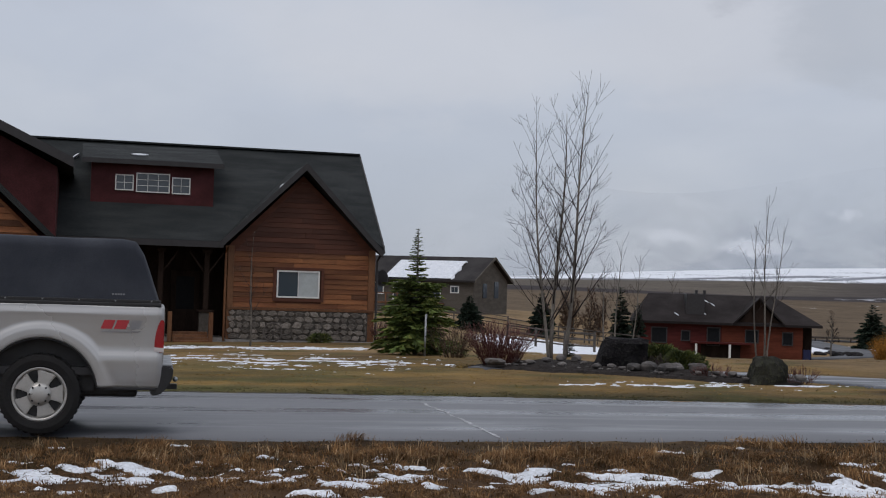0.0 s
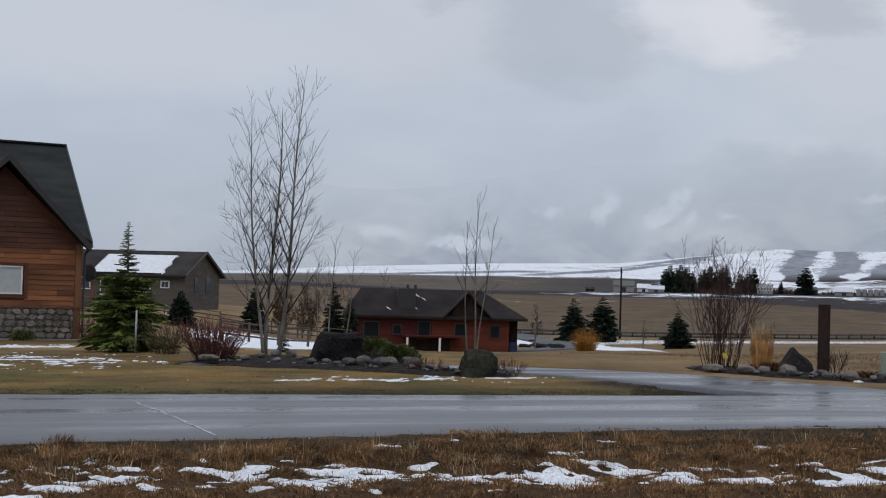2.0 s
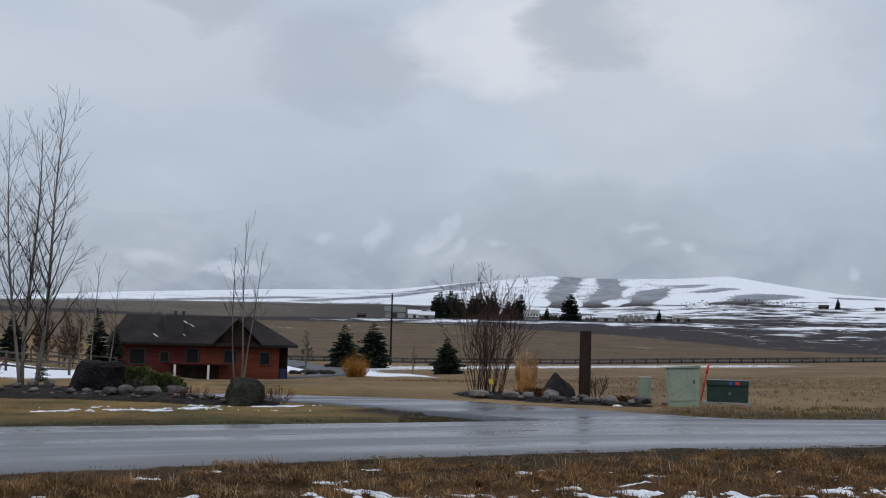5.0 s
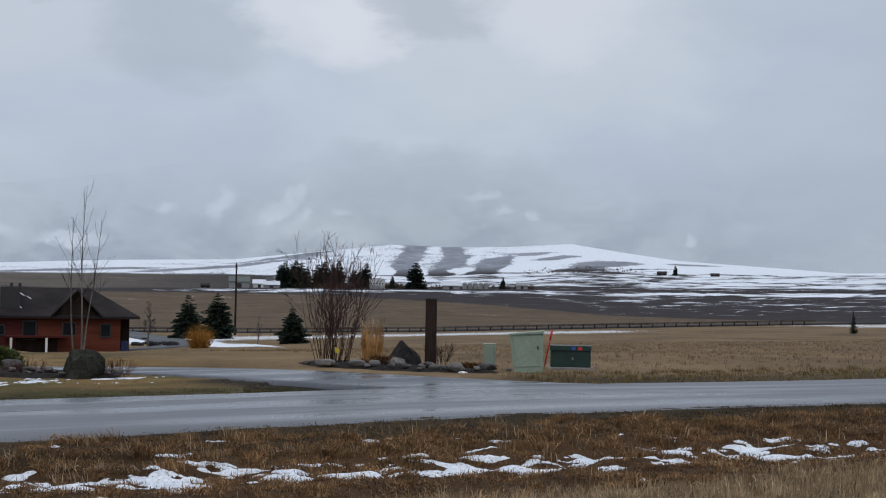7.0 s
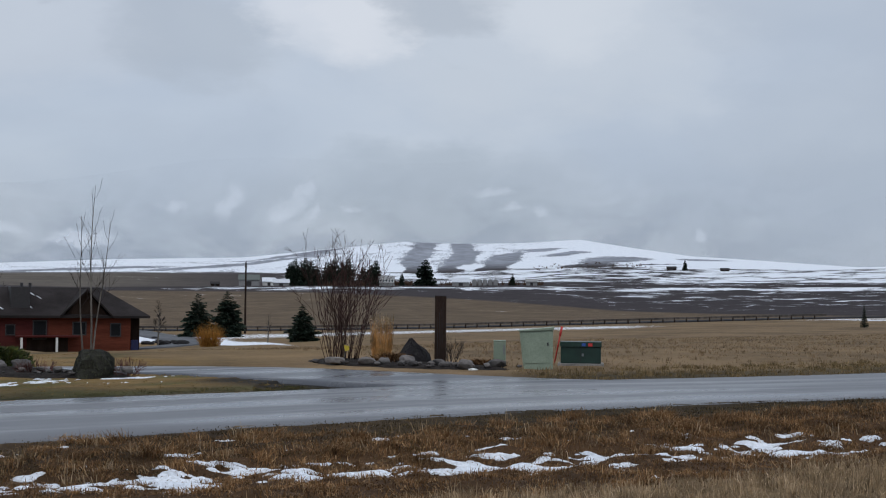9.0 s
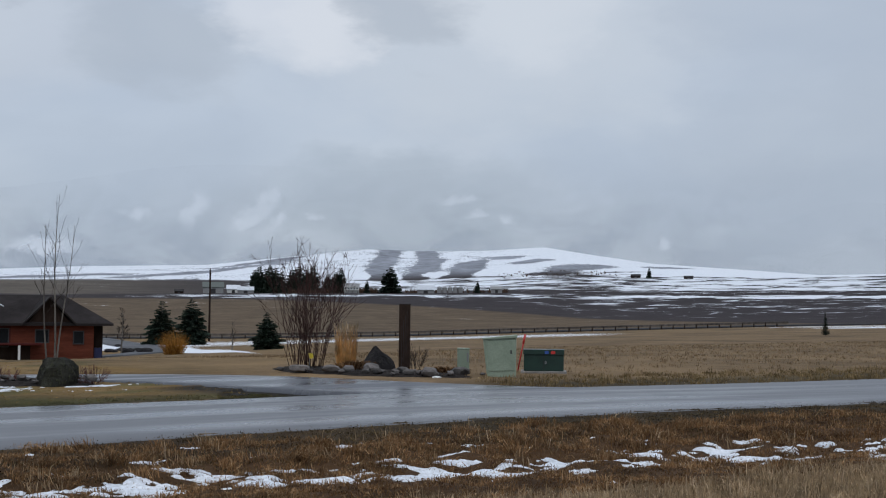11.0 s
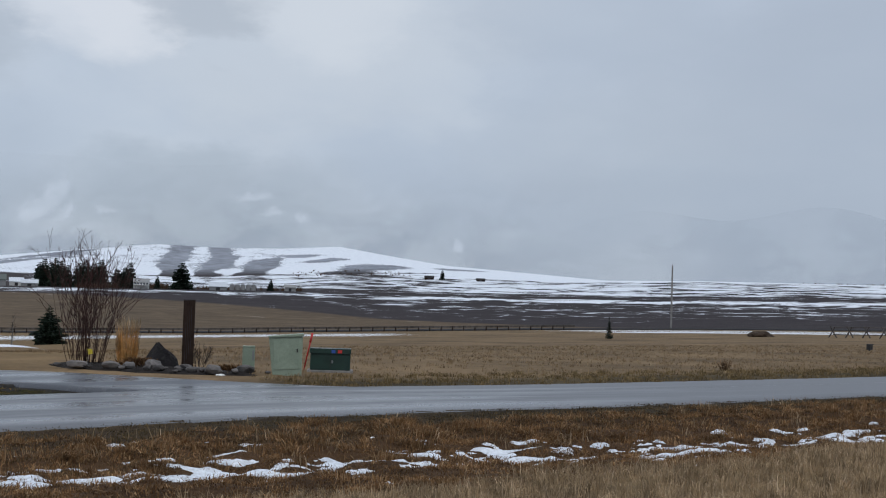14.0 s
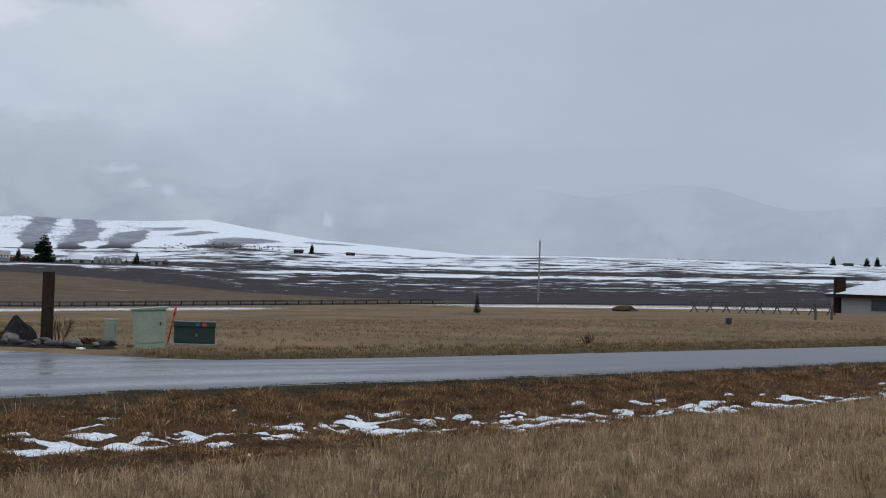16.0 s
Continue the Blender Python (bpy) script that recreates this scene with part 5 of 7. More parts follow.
def road_wheel(x, y, side):
    """Tyre with tread blocks, five-spoke alloy rim, hub."""
    def lathe(prof, n=40):
        bm = bmesh.new()
        rows = [[bm.verts.new((r * math.cos(2 * math.pi * i / n), yy, r * math.sin(2 * math.pi * i / n))) for i in range(n)] for r, yy in prof]
        for a, b in zip(rows, rows[1:]):
            for i in range(n):
                bm.faces.new((a[i], a[(i + 1) % n], b[(i + 1) % n], b[i]))
        bmesh.ops.recalc_face_normals(bm, faces=bm.faces[:])
        return bm
    s = side
    bm = lathe([(0.268, 0.03 * s), (0.285, 0.0), (0.345, -0.012 * s), (0.395, 0.005 * s), (0.416, 0.04 * s), (0.416, 0.22 * s), (0.395, 0.255 * s), (0.25, 0.25 * s), (0.268, 0.22 * s), (0.268, 0.03 * s)], 80)
    for v in bm.verts:
        if math.hypot(v.co.x, v.co.z) > 0.41 and int(round(math.atan2(v.co.z, v.co.x) / (2 * math.pi) * 80)) % 2:
            v.co.x, v.co.z = v.co.x * 0.965, v.co.z * 0.965
    bmesh.ops.translate(bm, vec=(x, y, AZW), verts=bm.verts)
    tyre = part("tyre", bm, RUBBER, truck, smooth=False)
    bm = lathe([(0.275, 0.02 * s), (0.258, 0.012 * s), (0.245, 0.03 * s), (0.235, 0.10 * s), (0.0001, 0.11 * s)])
    bmesh.ops.translate(bm, vec=(x, y, AZW), verts=bm.verts)
    part("rim", bm, ALLOY, tyre, smooth=True)
    # black disc that puts the shade between the spokes in by colour
    bm = lathe([(0.23, 0.085 * s), (0.0001, 0.09 * s)])
    bmesh.ops.translate(bm, vec=(x, y, AZW), verts=bm.verts)
    part("brake_shade", bm, BLACK_PLASTIC, tyre)
    for i in range(5):
        bm = prism(bmesh.new(), [(-0.045, 0.05), (0.045, 0.05), (0.068, 0.16), (0.102, 0.235), (-0.102, 0.235), (-0.068, 0.16)], 1, min(0.022 * s, 0.07 * s), max(0.022 * s, 0.07 * s))
        bmesh.ops.bevel(bm, geom=bm.edges[:], offset=0.012, segments=2, affect="EDGES", clamp_overlap=True)
        bmesh.ops.transform(bm, matrix=Matrix.Translation((x, y, AZW)) @ Matrix.Rotation(2 * math.pi * i / 5 + 0.3, 4, "Y"), verts=bm.verts)
        part("spoke", bm, ALLOY, tyre)
    bm = lathe([(0.122, 0.06 * s), (0.118, 0.008 * s), (0.07, -0.006 * s), (0.03, -0.012 * s), (0.0001, -0.012 * s)], 24)
    bmesh.ops.translate(bm, vec=(x, y, AZW), verts=bm.verts)
    part("hub_cap", bm, ALLOY, tyre, smooth=True)
    for i in range(8):
        a = 2 * math.pi * i / 8
        bm = tube(bmesh.new(), [(x + 0.092 * math.cos(a), y + 0.02 * s, AZW + 0.092 * math.sin(a)), (x + 0.092 * math.cos(a), y - 0.012 * s, AZW + 0.092 * math.sin(a))], [0.011, 0.011], 6)
        part("lug_nut", bm, BLACK_PLASTIC, tyre)


for x in (AX, -4.83):
    road_wheel(x, 0.055, 1)
    road_wheel(x, TW - 0.055, -1)

# ---------------------------------------------------------------- trees and shrubs round the house
random.seed(5)


def on(az, d, turn=0.0, sink=0.0):
    x, y = flat(az, d)
    return pose(x, y, lie(x, y) - sink, 0, 0, turn)


def on_xy(x, y, turn=0.0, sink=0.0):
    return pose(x, y, lie(x, y) - sink, 0, 0, turn)


conifer("spruce_tree", on_xy(-0.75, 34.6), "young green spruce with a bare leading shoot, on the lawn", 3.2, 1.02, NEEDLE, 30, 11, 11, 0.0, 0.011, seed=4, waist=0.58)
st = Sticks()
st.rod([(0, 0, -0.2), (0.01, 0, 1.02)], [0.028, 0.026], 8)
ob = st.out("metal_stake", STEEL)
ob.matrix_basis = on_xy(-0.49, 33.6)
tagged(ob, "thin grey metal stake standing beside the spruce", "stake")

random.seed(21)
bare_tree("young_tree", on_xy(-5.75, 40.4), "slender leafless young tree in front of the house", [(0, 0, 0.05, 0, 3.4, 0.035)], limbs=12, first=0.25, levels=1)
random.seed(7)
bare_tree("birch_tree", on_xy(2.45, 31.4), "tall leafless clump of aspen with pale trunks",
          [(-0.12, 0, -0.42, 0.1, 5.45, 0.042), (0.03, 0.05, 0.14, 0.1, 5.7, 0.052), (0.22, -0.05, 0.50, 0, 6.2, 0.055)], limbs=24, first=0.14, levels=2, split=(3, 5), thin=0.0030)
random.seed(9)
bare_tree("birch_tree", on(-12.95, 31.0), "small leafless aspen clump with thin pale stems",
          [(-0.1, 0, -0.12, 0, 3.1, 0.022), (0.02, 0, 0.08, 0, 3.8, 0.026), (0.12, 0, 0.3, 0, 3.1, 0.022)], limbs=9, first=0.35, levels=1, thin=0.003)
random.seed(12)
bare_tree("birch_tree", on(-7.1, 47), "thin leafless aspens behind the dark boulder", [(-0.4, 0, -0.1, 0, 3.2, 0.03), (0, 0.3, 0.1, 0, 3.9, 0.035), (0.5, 0.1, 0.3, 0, 3.4, 0.03)], limbs=14, first=0.15, levels=1, thin=0.004)
bare_tree("bare_tree", on(-9.33, 130), "distant leafless tree behind the red house", [(0, 0, 0, 0, 6.6, 0.09)], limbs=12, first=0.25, levels=1, thin=0.012)
bare_tree("bare_tree", on(-15.67, 120), "distant leafless tree beside the snowy drive", [(0, 0, 0, 0, 3.7, 0.08)], limbs=16, first=0.25, levels=2, thin=0.010)
bare_tree("bare_tree", on(-20.1, 112), "low leafless tree on the snowy slope", [(0, 0, 0, 0, 2.2, 0.06)], limbs=14, first=0.2, levels=1, thin=0.010)
bare_tree("bare_tree", on(-6.0, 90), "leafless brown tree by the fence", [(0, 0, 0, 0, 3.4, 0.07), (0.5, 0, 0.4, 0, 3.0, 0.05)], twig=DEAD_LEAF, limbs=44, first=0.06, levels=2, split=(4, 6), thin=0.012)
bare_tree("bare_tree", on(-5.3, 95), "leafless brown tree by the fence", [(0, 0, 0, 0, 3.4, 0.07), (-0.4, 0, -0.3, 0, 3.1, 0.05)], twig=DEAD_LEAF, limbs=46, first=0.05, levels=2, split=(4, 6), thin=0.014)

random.seed(31)
bush("dogwood_bush", on_xy(1.15, 29.2), "leafless red-twig dogwood on the rock bed", 150, 1.08, 1.3, RED_TWIG, 1, 0.010, lean=0.7)
bush("bare_bush", on_xy(5.0, 25.6), "low leafless brown shrub among stones", 42, 0.38, 0.9, RED_TWIG, 1, 0.005, lean=1.3)
bush("bare_bush", on_xy(6.3, 24.4), "low leafless shrub beside the mossy boulder", 36, 0.42, 0.6, RED_TWIG, 1, 0.004, lean=1.0)
bush("bare_bush", on_xy(0.2, 33.0), "leafless grey-brown shrub behind the dogwood", 60, 0.9, 1.2, DEAD_LEAF, 1, 0.006, lean=0.6)
bush("bare_bush", on_xy(4.3, 27.6), "low leafless shrub against the dark boulder", 36, 0.45, 0.6, TWIG, 1, 0.004, lean=0.9)
bush("tall_shrub", on(-23.16, 30.0), "tall leafless reddish shrub on the rock bed", 48, 2.7, 1.5, SHRUB_TWIG, 2, 0.009, (2, 5), lean=0.27)
bush("bare_bush", on(-27.6, 29.8), "small leafless shrub behind the wooden post", 24, 0.62, 0.5, TWIG, 1, 0.005, lean=0.5)
bush("bare_bush", on_xy(-2.0, 44.6, 0, 0), "dark red-leaved shrub against the stone base", 60, 0.85, 0.9, RED_TWIG, 1, 0.006, lean=0.4)


def leaf_mound(name, m, label, h, r, n, mat, cat="bush", w=0.02):
    t = thing(name, m, label, cat)
    st = Sticks()
    for _ in range(9):
        a, q = random.uniform(0, 6.28), random.uniform(0.2, 0.8)
        st.rod([(0, 0, -0.03), (math.cos(a) * r * q, math.sin(a) * r * q, h * random.uniform(0.4, 0.8))], [0.012, 0.004], 4)
    st.out("stem_clump", TWIG, t)
    lf = Sticks()
    for _ in range(n):
        a, q, z = random.uniform(0, 6.28), random.random() ** 0.45, random.random()
        rr = r * q * math.sqrt(max(1 - (z * 0.92) ** 2, 0.05)) * (1 + 0.25 * math.sin(3 * a + 1))
        p = Vector((math.cos(a) * rr, math.sin(a) * rr, h * z))
        lf.blade(p, p + Vector((math.cos(a) * 0.06, math.sin(a) * 0.06, random.uniform(-0.02, 0.09))), w * random.uniform(0.6, 1.2))
    lf.out("foliage", mat, t, smooth=False)
    return t


leaf_mound("juniper_bush", on_xy(4.50, 28.7), "low green juniper on the rock bed", 0.50, 0.42, 2600, SHRUB_GREEN)
leaf_mound("juniper_bush", on_xy(4.85, 28.0), "low yellow-green juniper beside cobbles", 0.40, 0.46, 2400, SHRUB_GREEN)
leaf_mound("juniper_bush", HOUSE @ pose(-1.9, -0.55, 0.05), "small green shrub at the foot of the house", 0.3, 0.4, 700, SHRUB_GREEN)
conifer("spruce_tree", on_xy(3.1, 34.2), "tiny blue-green spruce behind the rock bed", 0.42, 0.22, NEEDLE_DARK, 10, 7, 5, 0, 0.012, seed=8)
for az, d, h, r, sd in ((-3.99, 88, 2.9, 0.95, 2), (-7.25, 96, 4.1, 0.95, 3), (-7.95, 99, 3.2, 0.8, 5), (-1.0, 75, 1.9, 0.9, 6)):
    conifer("spruce_tree", on(az, d), "dark spruce by the split-rail fence", h, r, NEEDLE_DARK, 22, 11, 9, 0, 0.03, "spruces by the fence", sd)
for az, d, h, r, sd in ((-17.25, 155, 4.9, 2.0, 11), (-18.45, 150, 5.0, 2.2, 12), (-21.52, 107, 2.9, 1.3, 13), (-44.3, 112, 1.8, 0.30, 14)):
    conifer("spruce_tree", on(az, d), "dark green spruce standing in the field" if az < -40 else "dark green spruce below the driveway", h, r, NEEDLE_DARK, 22, 10, 8, 0, 0.02, "spruces in the field", sd, fall=0.75)

# golden willow and ornamental grass
random.seed(41)
t = thing("willow_bush", on(-17.72, 98), "golden-twigged willow bush below the driveway", "bush")
st = Sticks()
for _ in range(750):
    a, q = random.uniform(0, 6.28), random.random() ** 0.5
    foot, high = Vector((math.cos(a) * 0.7 * q, math.sin(a) * 0.7 * q, 0)), random.uniform(0.25, 1) ** 0.6
    st.blade(foot * random.uniform(0.2, 1), Vector((math.cos(a) * 1.25 * q + random.uniform(-0.2, 0.2), math.sin(a) * 1.25 * q, 2.15 * high * (1.1 - 0.45 * q))), 0.013)
st.out("twig_mass", GOLD_TWIG, t, smooth=False)
t = thing("ornamental_grass", on(-24.75, 29.3), "upright golden clump of dry ornamental grass", "grass")
st, tip = Sticks(), Sticks()
for _ in range(1100):
    a, q = random.uniform(0, 6.28), random.random() ** 0.5
    p = Vector((math.cos(a) * 0.16 * q, math.sin(a) * 0.16 * q, 0))
    s = Vector((math.cos(a) * 0.27 * q, math.sin(a) * 0.27 * q, random.uniform(0.35, 0.95)))
    st.blade(p, s, 0.006)
    if random.random() < 0.3:
        tip.blade(s * 0.95, s + Vector((random.uniform(-0.04, 0.04), 0, random.uniform(0.06, 0.16))), 0.007)
st.out("blade_tuft", GOLD_GRASS, t, smooth=False)
tip.out("plume_tuft", PALE_GRASS, t, "pale feathery plumes", smooth=False)
leaf_mound("brown_bush", on(-25.2, 28.6), "low rust-brown shrub under the dry grass", 0.2, 0.45, 900, RUST_GRASS)
leaf_mound("brown_bush", on(-29.0, 28.2), "tuft of matted brown weeds by the green pedestal", 0.11, 0.4, 700, RUST_GRASS)

# ---------------------------------------------------------------- rock beds
def bed(name, pts, label, hump):
    bm = bmesh.new()
    c = Vector((sum(p[0] for p in pts) / len(pts), sum(p[1] for p in pts) / len(pts)))
    rings = []
    outline = spline([*pts, pts[0]], 6)[:-1]
    for k in range(6):
        q = 1 - k / 6
        row = []
        for x, y in outline:
            px, py = c.x + (x - c.x) * q, c.y + (y - c.y) * q
            z = lie(px, py) + (-0.05 if k == 0 else hump * (1 - q * q) + 0.02 + 0.05 * noise.noise((px * 2.5, py * 2.5, 1)))
            row.append(bm.verts.new((px, py, z)))
        rings.append(row)
    n = len(outline)
    for a, b in zip(rings, rings[1:]):
        for i in range(n):
            bm.faces.new((a[i], a[(i + 1) % n], b[(i + 1) % n], b[i]))
    bm.faces.new(rings[-1])
    bmesh.ops.recalc_face_normals(bm, faces=bm.faces[:])
    if sum(f.normal.z for f in bm.faces) < 0:
        bmesh.ops.reverse_faces(bm, faces=bm.faces[:])
    return tagged(mesh_object(name, bm, MULCH, True), label, "planting bed", kind="structure")


bed("mulch_bed", [(0.3, 29.2), (1.6, 27.6), (3.4, 26.4), (4.9, 24.6), (6.3, 23.7), (6.7, 24.7), (5.9, 26.6), (4.6, 29.6), (2.6, 32.0), (0.8, 31.2)], "dark gravel and bark planting bed", 0.08)
bed("mulch_bed", [(10.7, 26.4), (11.6, 24.6), (12.6, 23.5), (13.7, 23.3), (13.9, 24.4), (13.6, 26.4), (12.2, 28.3), (11.0, 28.2)], "dark gravel bed beside the driveway", 0.04)
rock("dark_boulder", on_xy(3.62, 28.3, 8, -0.03), "large flat-topped dark basalt boulder on the bed", 0.52, 0.46, 0.72, DARK_ROCK, 3, rough=0.35, flat_top=0.80, square=0.42, faces=2)
rock("mossy_boulder", on_xy(5.72, 24.45, 20, 0.06), "upright lichen-covered grey-green boulder", 0.32, 0.31, 0.57, MOSS_ROCK, 6, rough=0.34, flat_top=0.88, square=0.62, faces=2)
# pointed dark rock
ob = rock("pointed_rock", on(-26.15, 29.2, 0, 0.05), "dark pointed angular rock beside the post", 0.48, 0.34, 0.66, DARK_ROCK, 9, rough=0.2)
for v in ob.data.vertices:
    k = max(v.co.z, 0) / 0.66
    v.co.x = v.co.x * (1 - 0.78 * min(k, 1)) - 0.10 * k
    v.co.y *= 1 - 0.6 * min(k, 1)
rn = random.Random(17)
spots = [(1.05, 28.2, 0.26, 0.5), (2.55, 30.0, 0.13, 1.0), (2.85, 29.8, 0.24, 0.8), (3.05, 27.6, 0.14, .7), (3.35, 27.2, 0.12, .8), (3.7, 27.0, 0.2, .6), (4.0, 26.9, 0.17, .9), (4.3, 26.6, 0.21, .8), (4.55, 26.4, 0.15, .7),
         (4.85, 26.0, 0.22, .75), (5.05, 25.3, 0.13, .7), (2.2, 29.3, 0.16, .7), (1.8, 28.6, 0.13, .6), (2.9, 28.4, 0.12, .8), (3.2, 28.0, 0.15, .7), (5.2, 24.9, 0.11, .8), (1.5, 29.4, 0.15, .7), (4.6, 27.2, 0.18, .9), (6.25, 24.2, 0.12, .8), (2.4, 28.3, 0.1, .7), (3.5, 26.8, 0.1, .7), (4.7, 25.6, .1, .8)]
for k, (x, y, s, flatn) in enumerate(spots):
    s, y = s * rn.uniform(0.7, 1.15), y + rn.uniform(-0.25, 0.35)
    rock("cobble", on_xy(x, y, rn.uniform(0, 360), -0.10), "rounded grey landscaping stone on the mulch bed", s, s * rn.uniform(0.7, 1.0), s * flatn * 1.1, COBBLE, 30 + k, "stones on the house bed", 0.2, cat="stone", cuts=2)
edge_line = [(1.0, 28.6), (2.2, 27.6), (3.4, 26.8), (4.4, 25.8), (5.2, 24.7), (6.3, 24.0)]
for k in range(90):
    q = rn.random() * (len(edge_line) - 1.001)
    i = int(q)
    x = edge_line[i][0] + (edge_line[i + 1][0] - edge_line[i][0]) * (q - i) + rn.uniform(-0.1, 0.2)
    y = edge_line[i][1] + (edge_line[i + 1][1] - edge_line[i][1]) * (q - i) + rn.uniform(-0.2, 1.6)
    s = rn.uniform(0.035, 0.085)
    rock("small_stone", on_xy(x, y, rn.uniform(0, 360), -0.07), "small broken stone on the gravelly mulch bed", s, s * rn.uniform(0.6, 1), s * rn.uniform(0.5, 0.9), COBBLE, 200 + k, "small stones on the house bed", 0.3, cat="stone", cuts=1)
k = 0
for a, b, n in (((10.75, 26.2), (12.5, 23.75), 15), ((12.5, 23.75), (13.6, 23.5), 8), ((11.6, 25.9), (13.2, 24.4), 13)):
    for i in range(n):
        q = (i + rn.uniform(-0.3, 0.3)) / (n - 1)
        s = 0.06 + 0.17 * rn.random() ** 2
        rock("cobble", on_xy(a[0] + (b[0] - a[0]) * q + rn.uniform(-0.1, 0.25), a[1] + (b[1] - a[1]) * q + rn.uniform(-0.1, 0.3), rn.uniform(0, 360), -0.05), "rounded stone edging the bed by the driveway", s, s * rn.uniform(0.65, 1), s * rn.uniform(0.6, 0.95), COBBLE, 80 + k, "stones by the driveway", 0.2, cat="stone", cuts=2)
        k += 1

# ---------------------------------------------------------------- post, pedestals, transformer
GREEN_BOX = mottled("sage_green_paint", (0.30, 0.365, 0.28), (0.25, 0.31, 0.235), 2.5, 60.0, 0.5, 0.4, relief=0.05, vary=0.0)
DARK_GREEN = mottled("dark_green_paint", (0.018, 0.050, 0.038), (0.012, 0.034, 0.027), 2.5, 60.0, 0.45, 0.4, relief=0.05, vary=0.0)
ORANGE_RED = plain("red_marker_paint", (0.55, 0.035, 0.03), 0.45)
BLUE_TAG = plain("blue_sticker", (0.03, 0.09, 0.36), 0.4)
YELLOW = plain("yellow_plastic", (0.60, 0.47, 0.03), 0.5)
post = thing("wooden_post", on(-27.17, 28.0, -27), "thick dark weathered square wooden gate post", "post")
bm = boxed(-0.115, 0.115, -0.115, 0.115, -0.2, 1.415, 0.012)
part("shaft", bm, DARK_WOOD, post)
part("cap", boxed(-0.118, 0.118, -0.118, 0.118, 1.417, 1.43, 0.004), DARK_WOOD, post)
for k in range(4):
    part("crack", boxed(-0.06 + 0.035 * k, -0.055 + 0.035 * k, -0.1175, -0.11, 0.15 + 0.1 * k, 1.0 + 0.1 * k), BLACK_PLASTIC, post)

ped = thing("utility_pedestal", on(-29.62, 28.6, -30), "short sage-green utility pedestal", "utility box")
part("body", boxed(-0.125, 0.125, -0.1, 0.1, -0.1, 0.50, 0.015), GREEN_BOX, ped)
part("lid", boxed(-0.13, 0.13, -0.105, 0.105, 0.502, 0.53, 0.01), GREEN_BOX, ped)
part("warning_label", boxed(0.075, 0.105, -0.104, -0.1005, 0.24, 0.44), GREY_DECAL, ped)

ped2 = thing("utility_cabinet", on(-31.2, 27.8, -31) @ pose(0, 0, 0, 0, -3.0, 0), "leaning sage-green utility cabinet in the grass", "utility box")
bm = boxed(-0.335, 0.335, -0.25, 0.25, -0.15, 0.76, 0.02)
for v in bm.verts:
    v.co.x *= 0.86 + 0.14 * v.co.z / 0.76
part("body", bm, GREEN_BOX, ped2)
part("lid", prism(bmesh.new(), [(-0.355, 0.762), (0.355, 0.762), (0.355, 0.815), (-0.355, 0.78)], 1, -0.28, 0.28), GREEN_BOX, ped2)
part("door_panel", boxed(-0.25, 0.25, -0.262, -0.252, 0.12, 0.72, 0.004), GREEN_BOX, ped2)
for z in (0.25, 0.65):
    part("hinge", boxed(-0.29, -0.265, -0.268, -0.25, z, z + 0.07), GREEN_BOX, ped2)
part("latch", boxed(0.2, 0.23, -0.272, -0.26, 0.45, 0.52), BLACK_PLASTIC, ped2)

tra = thing("pad_transformer", on(-32.95, 29.4, -33), "dark green pad-mounted transformer box with warning stickers", "transformer")
part("pad", boxed(-0.48, 0.48, -0.36, 0.36, -0.12, 0.05, 0.01), CONCRETE, tra)
part("body", boxed(-0.42, 0.42, -0.3, 0.3, 0.05, 0.40, 0.02), DARK_GREEN, tra)
bm = prism(bmesh.new(), [(-0.33, 0.40), (0.33, 0.40), (0.33, 0.47), (0.26, 0.5), (-0.33, 0.5)], 0, -0.43, 0.43)
part("hood", bm, DARK_GREEN, tra)
part("door_seam", boxed(-0.006, 0.006, -0.304, -0.298, 0.07, 0.4), BLACK_PLASTIC, tra)
part("padlock", boxed(0.02, 0.06, -0.325, -0.3, 0.2, 0.26, 0.005), STEEL, tra)
part("blue_sticker", boxed(0.02, 0.10, -0.337, -0.331, 0.41, 0.475), BLUE_TAG, tra, "blue warning sticker")
part("red_sticker", boxed(0.15, 0.24, -0.337, -0.331, 0.41, 0.475), ORANGE_RED, tra, "red warning sticker")

st = Sticks()
st.rod([(-0.03, 0, -0.1), (0.115, 0, 0.52), (0.175, 0, 0.78)], [0.016, 0.016, 0.016], 8)
st.rod([(0.133, 0, 0.6), (0.18, 0, 0.8)], [0.026, 0.026], 8)
mk = st.out("marker_post", ORANGE_RED)
mk.matrix_basis = on(-31.88, 29.6, 0)
tagged(mk, "slanting red utility marker post beside the cabinet", "marker")
flag = thing("marker_flag", on(-23.25, 28.9), "small yellow marker flag on a wire", "flag")
part("wire", tube(bmesh.new(), [(0, 0, -0.05), (0, 0, 0.38)], [0.006, 0.005], 5), STEEL, flag)
part("flag", prism(bmesh.new(), [(0.0, 0.26), (0.09, 0.28), (0.08, 0.37), (-0.02, 0.38)], 1, -0.004, 0.004), YELLOW, flag)
ob = rock("paper_litter", on_xy(12.75, 23.45, 10, 0.0), "scrap of white litter lying among the stones", 0.13, 0.08, 0.05, WHITE_PAINT, 3, cat="litter", cuts=1)

